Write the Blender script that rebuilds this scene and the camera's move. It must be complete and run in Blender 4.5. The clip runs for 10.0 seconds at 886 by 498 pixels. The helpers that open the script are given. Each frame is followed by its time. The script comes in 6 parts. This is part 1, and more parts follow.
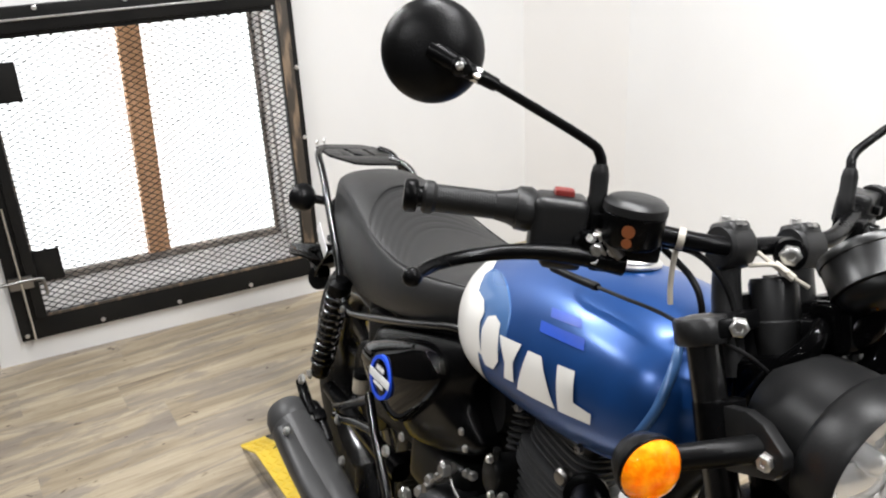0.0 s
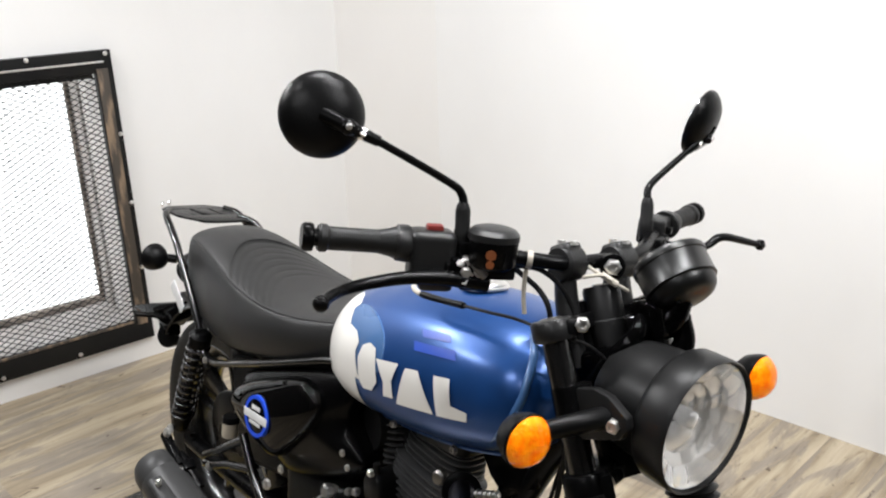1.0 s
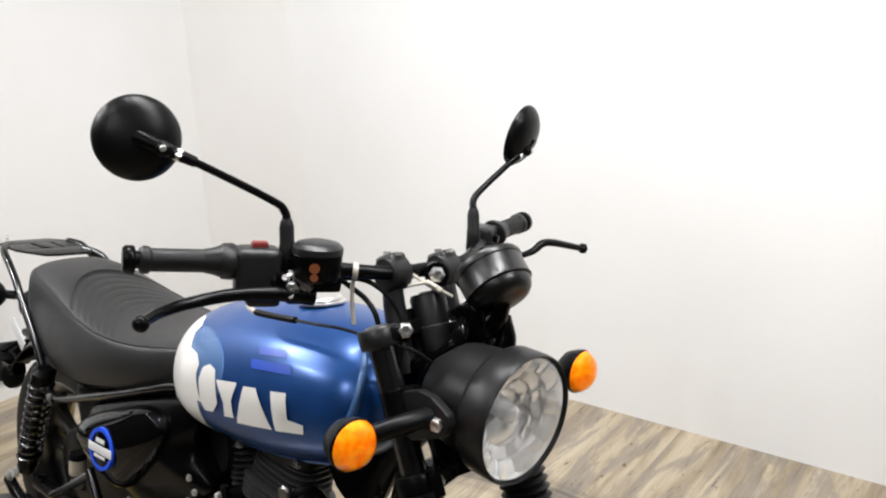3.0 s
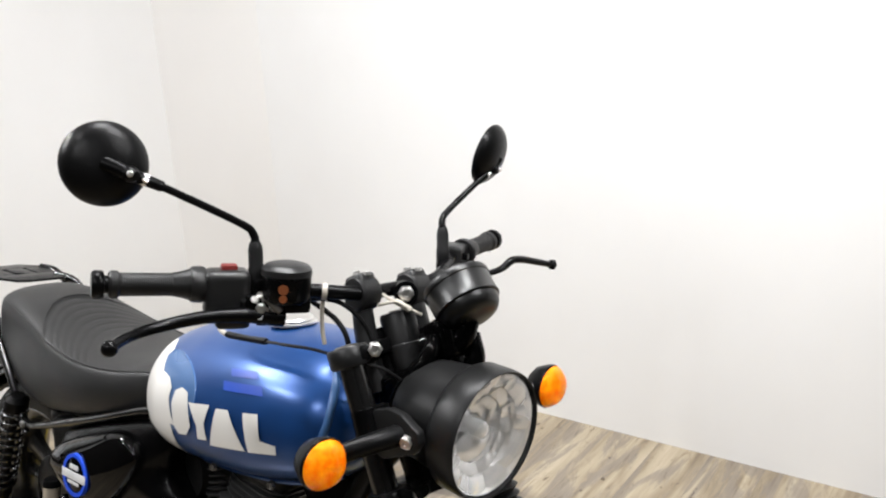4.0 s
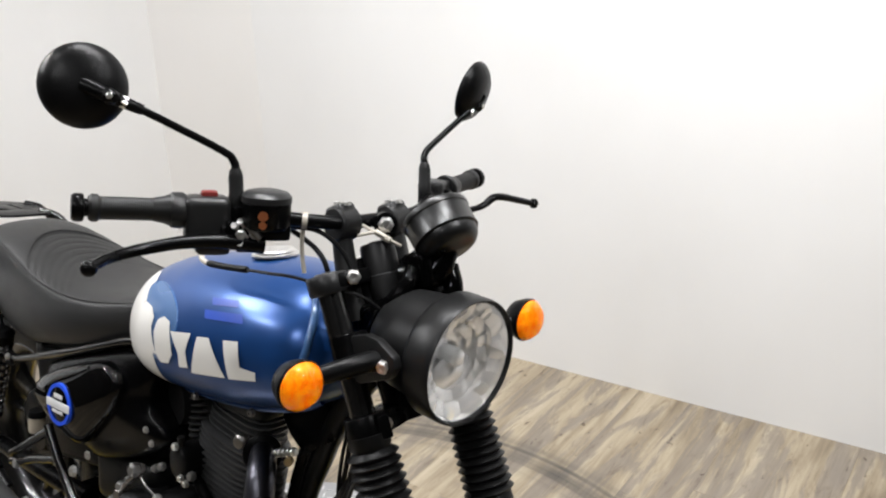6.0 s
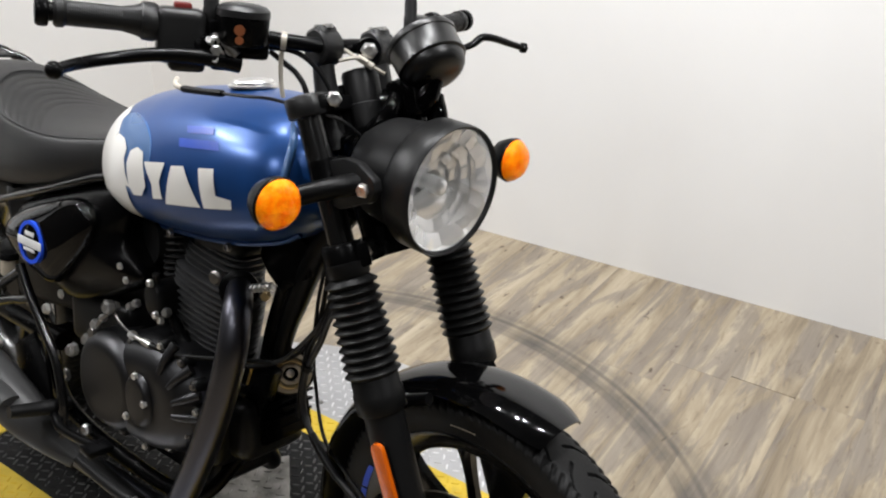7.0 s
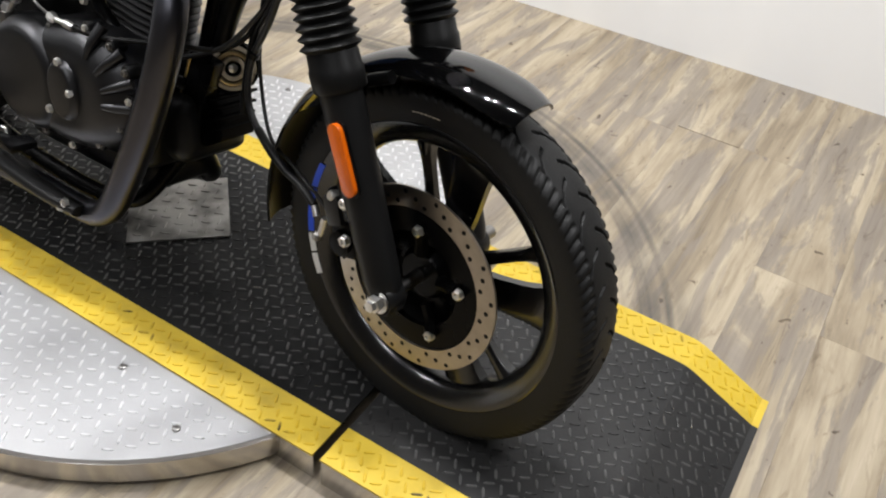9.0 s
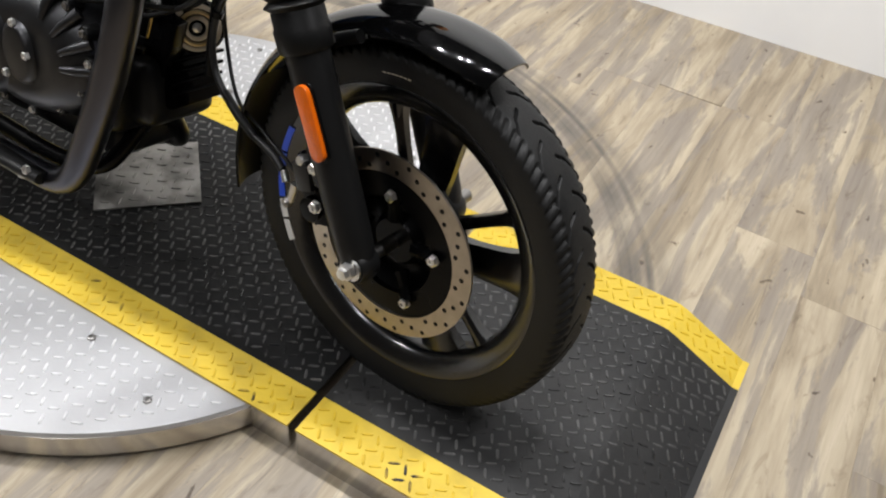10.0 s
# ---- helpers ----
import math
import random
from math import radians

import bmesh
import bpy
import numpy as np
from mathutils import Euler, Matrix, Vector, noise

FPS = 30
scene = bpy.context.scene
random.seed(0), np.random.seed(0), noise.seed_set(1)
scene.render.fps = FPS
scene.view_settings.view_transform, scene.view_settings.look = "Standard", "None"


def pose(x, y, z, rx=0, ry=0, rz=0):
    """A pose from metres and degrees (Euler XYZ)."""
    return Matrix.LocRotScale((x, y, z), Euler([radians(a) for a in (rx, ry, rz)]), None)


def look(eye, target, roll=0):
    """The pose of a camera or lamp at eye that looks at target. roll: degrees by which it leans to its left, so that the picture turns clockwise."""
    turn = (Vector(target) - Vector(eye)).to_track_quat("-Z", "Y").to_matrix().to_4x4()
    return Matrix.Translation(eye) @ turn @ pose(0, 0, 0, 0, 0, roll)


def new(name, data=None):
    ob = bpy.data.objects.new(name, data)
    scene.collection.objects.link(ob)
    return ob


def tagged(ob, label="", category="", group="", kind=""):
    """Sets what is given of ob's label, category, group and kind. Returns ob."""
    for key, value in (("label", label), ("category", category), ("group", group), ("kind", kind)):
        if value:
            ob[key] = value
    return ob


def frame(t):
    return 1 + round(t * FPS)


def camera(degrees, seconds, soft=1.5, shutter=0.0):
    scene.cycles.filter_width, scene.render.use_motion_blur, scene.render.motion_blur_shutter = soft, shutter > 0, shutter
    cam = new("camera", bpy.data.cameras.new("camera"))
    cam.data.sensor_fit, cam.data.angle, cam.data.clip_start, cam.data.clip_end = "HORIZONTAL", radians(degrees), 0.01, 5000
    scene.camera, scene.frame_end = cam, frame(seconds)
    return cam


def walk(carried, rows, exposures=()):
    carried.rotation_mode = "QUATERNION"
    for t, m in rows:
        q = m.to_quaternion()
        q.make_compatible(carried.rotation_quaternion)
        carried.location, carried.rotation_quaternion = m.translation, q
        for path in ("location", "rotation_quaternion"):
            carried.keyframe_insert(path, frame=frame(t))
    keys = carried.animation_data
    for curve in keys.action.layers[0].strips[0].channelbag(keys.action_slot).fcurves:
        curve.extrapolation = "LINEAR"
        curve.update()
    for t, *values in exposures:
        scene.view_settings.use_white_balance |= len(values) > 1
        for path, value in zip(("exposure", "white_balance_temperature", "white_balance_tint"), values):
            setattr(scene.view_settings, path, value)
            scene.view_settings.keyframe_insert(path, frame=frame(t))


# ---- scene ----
cam = camera(54.67, 10.0, soft=2.1)
PATH = [
    (0.0, 1.6344, -0.5777, 1.4488, 66.47, 2.74, 58.46),
    (0.5, 1.6986, -0.6966, 1.4856, 69.57, 2.45, 50.70),
    (1.0, 1.7204, -0.7762, 1.4915, 69.87, 1.53, 44.83),
    (1.5, 1.7534, -0.7759, 1.4901, 70.20, 0.79, 42.25),
    (2.0, 1.7725, -0.7614, 1.4825, 70.20, 0.64, 39.88),
    (2.5, 1.7962, -0.7552, 1.4833, 70.57, 1.15, 37.90),
    (4.0, 1.8459, -0.7556, 1.4922, 72.45, 2.39, 35.16),
    (4.5, 1.8482, -0.7548, 1.4932, 72.53, 2.43, 34.71),
    (5.0, 1.8550, -0.7527, 1.4876, 72.21, 2.57, 34.80),
    (6.5, 1.8793, -0.7712, 1.4085, 66.98, 0.35, 34.92),
    (7.0, 1.8776, -0.7726, 1.3420, 63.19, -0.69, 34.54),
    (7.5, 1.8679, -0.7796, 1.2945, 59.45, -2.28, 33.32),
    (8.0, 1.8580, -0.7849, 1.2480, 55.47, -3.55, 32.59),
    (8.5, 1.8453, -0.7912, 1.1987, 52.27, -4.11, 31.94),
    (9.0, 1.8441, -0.8087, 1.1580, 49.74, -5.26, 31.55),
    (9.5, 1.8524, -0.8045, 1.1320, 47.65, -5.40, 30.16),
    (10.0, 1.8420, -0.7749, 1.1422, 47.23, -5.48, 30.33),
]
EXPOSURES = [(0.0, -0.4), (0.5, -0.57), (1.5, -0.52), (2.5, -0.52), (4.0, -0.50), (5.0, -0.52), (6.5, -0.68), (7.5, -0.64), (9.0, -0.46), (10.0, -0.46)]
walk(cam, [(t, pose(x, y, z, rx, ry, rz)) for t, x, y, z, rx, ry, rz in PATH], EXPOSURES)

# ---- light ----
FLOOR = -0.07
CEIL = 2.75
world = bpy.data.worlds.new("world")
scene.world = world
world.use_nodes = True
world.node_tree.nodes["Background"].inputs[0].default_value = (0.9, 0.95, 1.0, 1)
world.node_tree.nodes["Background"].inputs[1].default_value = 0.3


def area_lamp(name, at, to, size, power, colour=(1.0, 0.96, 0.9), size_y=None):
    data = bpy.data.lights.new(name, "AREA")
    data.shape = "RECTANGLE" if size_y else "DISK"
    data.size, data.energy, data.color = size, power, colour
    if size_y:
        data.size_y = size_y
    ob = new(name, data)
    ob.matrix_world = look(at, to)
    return ob


# unseen spot heads, some in pairs, told by their glints; some single ones are only added fill and wall wash; daylight
# comes from the sky outside the window
LAMPS = (((0.45, 0.30, 2.65), (0.5, 0.2, 0.0), 38, 0.22), ((1.15, 0.42, 2.65), (1.2, 0.3, 0.0), 38, 0.22), ((-1.0, -0.42, 2.35), (0.7, 0.0, 0.6), 30, 0.22), ((0.25, -0.78, 2.6), (0.35, -0.25, 0.4), 8, 0), ((1.05, -1.5, 2.5), (0.80, -0.2, 0.4), 16, 0.22), ((-0.75, -1.05, 2.3), (0.6, -0.05, 0.6), 22, 0.22),
         ((2.3, -1.9, 2.6), (0.7, 0.0, 0.7), 7, 0), ((2.75, 0.35, 2.6), (1.2, 1.6, 0.5), 36, 0), ((1.75, 0.35, 2.65), (1.4, 1.7, 0.6), 29, 0))
for at, to, power, gap in LAMPS:
    for side in ((-0.5, 0.5) if gap else (0,)):
        area_lamp("spot_and_fill_lamp", (at[0] + side * gap, at[1] + side * gap * 0.3, at[2]), to, 0.07 if gap else 0.12, power * (0.5 if gap else 1.0), (0.99, 0.99, 1.0))

# ---- materials ----
def material(name, colour, rough=0.5, metal=0.0, second=None, scale=(6, 6, 6), amount=0.5, fine=90.0, bump=0.05, rough_var=0.1,
             coat=0.0, ior=1.5, spec=0.5, world_space=False, sharp=(0.35, 0.65)):
    """A surface with two colours mixed by large patches, fine grain in the bump and uneven roughness."""
    m = bpy.data.materials.new(name)
    m.use_nodes = True
    t = m.node_tree
    n, link = t.nodes, t.links.new
    bsdf = n["Principled BSDF"]
    if world_space:
        coord = n.new("ShaderNodeNewGeometry").outputs["Position"]
    else:
        coord = n.new("ShaderNodeTexCoord").outputs["Object"]
    mapping = n.new("ShaderNodeMapping")
    mapping.inputs["Scale"].default_value = scale
    link(coord, mapping.inputs["Vector"])
    big = n.new("ShaderNodeTexNoise")
    big.inputs["Scale"].default_value, big.inputs["Detail"].default_value = 1.0, 5
    link(mapping.outputs[0], big.inputs["Vector"])
    ramp = n.new("ShaderNodeValToRGB")
    ramp.color_ramp.elements[0].position, ramp.color_ramp.elements[1].position = sharp
    ramp.color_ramp.elements[0].color = (*colour, 1)
    other = second or tuple(c * 0.75 for c in colour)
    ramp.color_ramp.elements[1].color = (*[a + (b - a) * amount for a, b in zip(colour, other)], 1)
    link(big.outputs["Fac"], ramp.inputs[0])
    link(ramp.outputs[0], bsdf.inputs["Base Color"])
    grain = n.new("ShaderNodeTexNoise")
    grain.inputs["Scale"].default_value, grain.inputs["Detail"].default_value = fine, 3
    link(coord, grain.inputs["Vector"])
    b = n.new("ShaderNodeBump")
    b.inputs["Strength"].default_value, b.inputs["Distance"].default_value = bump, 0.004
    link(grain.outputs["Fac"], b.inputs["Height"])
    link(b.outputs[0], bsdf.inputs["Normal"])
    spread = n.new("ShaderNodeMapRange")
    spread.inputs["To Min"].default_value = max(0.02, rough - rough_var)
    spread.inputs["To Max"].default_value = min(1.0, rough + rough_var)
    link(big.outputs["Fac"], spread.inputs["Value"])
    link(spread.outputs[0], bsdf.inputs["Roughness"])
    bsdf.inputs["Metallic"].default_value = metal
    bsdf.inputs["IOR"].default_value = ior
    bsdf.inputs["Specular IOR Level"].default_value = spec
    bsdf.inputs["Coat Weight"].default_value = coat
    bsdf.inputs["Coat Roughness"].default_value = 0.03
    return m


def glow(name, colour, strength):
    m = bpy.data.materials.new(name)
    m.use_nodes = True
    n = m.node_tree.nodes
    bsdf = n["Principled BSDF"]
    bsdf.inputs["Base Color"].default_value = (*colour, 1)
    bsdf.inputs["Emission Color"].default_value = (*colour, 1)
    bsdf.inputs["Emission Strength"].default_value = strength
    return m


def glass(name, colour=(1, 1, 1), rough=0.0, ior=1.45):
    m = bpy.data.materials.new(name)
    m.use_nodes = True
    bsdf = m.node_tree.nodes["Principled BSDF"]
    bsdf.inputs["Base Color"].default_value = (*colour, 1)
    bsdf.inputs["Roughness"].default_value = rough
    bsdf.inputs["IOR"].default_value = ior
    bsdf.inputs["Transmission Weight"].default_value = 1.0
    return m


WALL = material("wall_paint", (0.84, 0.835, 0.825), 0.75, second=(0.76, 0.75, 0.735), scale=(1.3, 1.3, 0.9), amount=0.6, fine=60, bump=0.04, world_space=True)
WALL_SIDE = material("wall_paint_beige", (0.80, 0.782, 0.758), 0.75, second=(0.735, 0.715, 0.69), scale=(1.5, 1.5, 1), amount=0.5, fine=60, bump=0.04, world_space=True)
# unseen ceiling and walls are kept this dark to cut bounce and darken reflections
CEILING = material("ceiling_paint", (0.07, 0.07, 0.07), 0.8, scale=(1, 1, 1), amount=0.3, world_space=True)
WALL_DARK = material("near_black_wall", (0.028, 0.026, 0.024), 0.7, second=(0.04, 0.037, 0.034), scale=(1, 1, 0.6), amount=0.8, world_space=True)
BACKING = material("floor_backing", (0.05, 0.04, 0.03), 0.8)
STEEL_BLACK = material("painted_black_steel", (0.008, 0.008, 0.0085), 0.45, second=(0.018, 0.017, 0.015), scale=(5, 5, 5), bump=0.15, spec=0.15)
RUST = material("worn_rusty_steel", (0.055, 0.044, 0.034), 0.6, second=(0.26, 0.185, 0.12), scale=(30, 30, 7), amount=0.9, sharp=(0.48, 0.62), bump=0.25)
WOOD_POST = material("orange_pine", (0.74, 0.43, 0.24), 0.6, second=(0.56, 0.29, 0.14), scale=(30, 30, 2.5), amount=0.8, world_space=True)
SASH = material("weathered_sash_paint", (0.36, 0.31, 0.27), 0.7, second=(0.14, 0.12, 0.10), scale=(9, 9, 9), amount=0.9, sharp=(0.40, 0.62), world_space=True)
SILL = material("sill_paint", (0.7, 0.69, 0.68), 0.7, second=(0.35, 0.33, 0.31), scale=(7, 3, 3), amount=0.7, world_space=True)
# lugs lighter than the black plate: wear, with their glints coloured in too
LUG_WORN_GLINT = material("worn_glint_black_lugs", (0.020, 0.020, 0.0205), 0.28, second=(0.110, 0.108, 0.105), scale=(14, 14, 14), amount=0.9, fine=140, bump=0.1, spec=0.6, world_space=True)
PLATE_BLACK = material("black_tread_plate", (0.0085, 0.0085, 0.009), 0.45, second=(0.018, 0.0178, 0.0175), scale=(4, 4, 4), amount=0.9, fine=140, bump=0.12, spec=0.16, world_space=True)
# lighter copy of the black plate: the ramps' stronger light is in the colour
PLATE_LIT = material("lit_black_tread_plate", (0.017, 0.017, 0.0175), 0.45, second=(0.034, 0.0335, 0.033), scale=(4, 4, 4), amount=0.9, fine=140, bump=0.12, spec=0.3, world_space=True)
PLATE_YELLOW = material("yellow_safety_paint", (0.68, 0.48, 0.040), 0.5, second=(0.42, 0.29, 0.03), scale=(18, 18, 18), amount=0.7, sharp=(0.46, 0.80), fine=120, bump=0.12, world_space=True)
YELLOW_WORN = material("yellow_lugs_worn_to_black", (0.66, 0.44, 0.02), 0.5, second=(0.015, 0.014, 0.012), scale=(7, 7, 7), amount=1.0, sharp=(0.60, 0.66), fine=120, bump=0.12, world_space=True)
COVER_ALU = material("dirty_worn_aluminium", (0.34, 0.33, 0.31), 0.45, 0.75, second=(0.10, 0.095, 0.088), scale=(16, 16, 16), amount=0.9, sharp=(0.42, 0.66), fine=150, bump=0.1, world_space=True)
# deck lugs whiter than the plate: their glints are painted into the colour
DECK_LUG_GLINT = material("glint_white_aluminium", (0.93, 0.93, 0.94), 0.30, 0.45, second=(0.80, 0.80, 0.81), scale=(9, 9, 9), amount=0.8, fine=150, bump=0.06, world_space=True)
PLATE_ALU = material("aluminium_tread_plate", (0.60, 0.60, 0.61), 0.38, 0.62, second=(0.46, 0.46, 0.47), scale=(3, 3, 3), amount=0.8, fine=150, bump=0.08, world_space=True)
RIM_STEEL = material("polished_rim_steel", (0.58, 0.56, 0.53), 0.2, 1.0, scale=(3, 3, 30), amount=0.5, bump=0.03, world_space=True)
GLOSS = material("gloss_black_paint", (0.0012, 0.0012, 0.0013), 0.07, coat=0.0, spec=0.05, scale=(4, 4, 4), amount=0.2, fine=30, bump=0.0, rough_var=0.03)
COVER_GLOSS = material("gloss_black_cover_lacquer", (0.0012, 0.0012, 0.0013), 0.04, spec=0.18, scale=(4, 4, 4), amount=0.2, fine=30, bump=0.0, rough_var=0.02)
SURROUND = material("black_frame_cover_paint", (0.0013, 0.0013, 0.0015), 0.26, spec=0.12, scale=(5, 5, 5), amount=0.3, fine=200, bump=0.03, rough_var=0.05)
GLOSS_TUBE = material("gloss_black_tube_enamel", (0.002, 0.002, 0.0021), 0.22, spec=1.0, scale=(8, 8, 8), amount=0.3, fine=60, bump=0.03, rough_var=0.05)
GUARD = material("gloss_black_guard_paint", (0.0013, 0.0013, 0.0014), 0.08, spec=0.38, scale=(4, 4, 4), amount=0.2, fine=30, bump=0.0, rough_var=0.03)
HEADER = material("black_header_coating", (0.082, 0.082, 0.098), 0.33, 1.0, second=(0.098, 0.098, 0.112), scale=(9, 9, 9), fine=300, bump=0.05)
SATIN = material("satin_black_paint", (0.0018, 0.0018, 0.0020), 0.28, second=(0.003, 0.003, 0.0032), scale=(8, 8, 8), fine=260, bump=0.06, spec=0.11)
MATTE = material("matte_black_paint", (0.0075, 0.0075, 0.0077), 0.40, second=(0.0100, 0.0100, 0.0102), scale=(9, 9, 9), fine=300, bump=0.06, spec=0.25)
HOUSING = material("grey_black_switch_plastic", (0.009, 0.009, 0.0094), 0.36, second=(0.014, 0.014, 0.014), scale=(12, 12, 12), fine=420, bump=0.1, spec=0.4)
GRIP = material("grip_rubber", (0.007, 0.007, 0.007), 0.45, second=(0.011, 0.011, 0.011), scale=(14, 14, 14), fine=300, bump=0.1, spec=0.35)
GAUGE = material("instrument_black_lacquer", (0.0030, 0.0030, 0.0032), 0.32, second=(0.003, 0.003, 0.003), scale=(9, 9, 9), fine=300, bump=0.02, spec=0.5)
# engine black lifted for the fins: their lit edges are in the colour
FIN = material("lit_fin_coating", (0.034, 0.034, 0.035), 0.36, second=(0.045, 0.045, 0.0458), scale=(14, 14, 14), fine=420, bump=0.1, spec=0.6)
MUFFLER = material("grey_black_heat_paint", (0.040, 0.040, 0.0404), 0.38, second=(0.052, 0.052, 0.052), scale=(9, 9, 9), fine=300, bump=0.06, spec=0.3)
PLASTIC = material("black_plastic", (0.0026, 0.0026, 0.0028), 0.33, second=(0.004, 0.004, 0.0042), scale=(12, 12, 12), fine=420, bump=0.14, spec=0.15)
RUBBER = material("black_rubber", (0.0048, 0.0048, 0.0049), 0.42, second=(0.0075, 0.0075, 0.0075), scale=(14, 14, 14), fine=300, bump=0.1, spec=0.18)
TYRE = material("tyre_rubber", (0.0085, 0.0085, 0.0086), 0.5, second=(0.0150, 0.0147, 0.0145), scale=(10, 10, 10), fine=340, bump=0.14, spec=0.24)
LEATHER = material("black_seat_vinyl", (0.0135, 0.0135, 0.0139), 0.42, second=(0.0170, 0.0168, 0.0168), scale=(7, 7, 7), fine=520, bump=0.2, spec=0.46)
ENGINE = material("engine_black_coating", (0.0036, 0.0036, 0.0038), 0.36, second=(0.0060, 0.0060, 0.0060), scale=(12, 12, 12), fine=420, bump=0.10, spec=0.26)
COVER_BLACK = material("satin_black_cover_coating", (0.058, 0.058, 0.061), 0.37, 0.95, second=(0.070, 0.070, 0.073), scale=(10, 10, 10), fine=380, bump=0.06)
CHROME = material("bright_zinc_steel", (0.78, 0.77, 0.75), 0.36, 1.0, scale=(40, 40, 40), amount=0.4, fine=200, bump=0.03)
DARK_STEEL = material("dark_steel", (0.30, 0.29, 0.28), 0.36, 1.0, scale=(30, 30, 30), amount=0.4)
BRASS = material("brass", (0.66, 0.52, 0.29), 0.35, 1.0, scale=(30, 30, 30), amount=0.5)
DISC_STEEL = material("disc_steel", (0.50, 0.45, 0.39), 0.34, 1.0, second=(0.42, 0.37, 0.31), scale=(60, 8, 60), amount=0.7, fine=220, bump=0.05)
BLUE = material("metallic_blue_paint", (0.0095, 0.066, 0.25), 0.33, 0.5, second=(0.0085, 0.058, 0.225), scale=(5, 5, 5), amount=0.6, fine=800, bump=0.0, coat=0.0)
# lighter blue of the tank's knee recess, its rim and the front edge
LIGHT_BLUE = material("lighter_tank_blue", (0.052, 0.135, 0.315), 0.3, 0.1, scale=(5, 5, 5), amount=0.3, fine=800, bump=0.0, coat=0.45)
BLUE.node_tree.nodes["Principled BSDF"].inputs["Coat Weight"].default_value = 0.35
BLUE.node_tree.nodes["Principled BSDF"].inputs["Coat Roughness"].default_value = 0.24
CREAM = material("cream_white_paint", (0.80, 0.78, 0.74), 0.3, scale=(5, 5, 5), amount=0.15, fine=700, bump=0.02, coat=0.3)
SCRIPT = material("bright_blue_decal", (0.016, 0.085, 0.74), 0.35, scale=(20, 20, 20), amount=0.3)
SCRIPT_DARK = material("blue_tank_decal", (0.011, 0.070, 0.47), 0.35, scale=(20, 20, 20), amount=0.3)
WHITE = material("white_decal", (0.72, 0.72, 0.72), 0.4, scale=(30, 30, 30), amount=0.3)
ORANGE = material("orange_label", (0.22, 0.062, 0.016), 0.5, scale=(60, 60, 60), amount=0.4)
REFLECTOR = material("orange_reflector_plastic", (0.72, 0.13, 0.004), 0.2, scale=(60, 60, 60), amount=0.35, fine=500, bump=0.12, coat=0.2)
RED = material("red_plastic", (0.19, 0.022, 0.018), 0.4, scale=(40, 40, 40), amount=0.3)
AMBER = glass("amber_lens", (1.0, 0.46, 0.06), 0.05, 1.4)
AMBER_IN = material("amber_inner_facets", (0.98, 0.27, 0.004), 0.2, second=(1.0, 0.52, 0.02), scale=(90, 90, 90), amount=1.0, fine=220, bump=0.5)
CLEAR = glass("clear_lens")
MIRROR = material("mirror_glass", (0.85, 0.86, 0.87), 0.03, 1.0, amount=0.05, bump=0.0, rough_var=0.01)
REFLECT_CUP = material("headlight_reflector", (0.94, 0.94, 0.94), 0.10, 0.72, scale=(30, 30, 30), amount=0.05, fine=70, bump=0.03, rough_var=0.05)
STRAP = material("cream_cable_tie", (0.50, 0.46, 0.39), 0.5, scale=(60, 60, 60), amount=0.4)
CLOUDY = material("cloudy_fluid_plastic", (0.58, 0.51, 0.40), 0.4, scale=(50, 50, 50), amount=0.4)


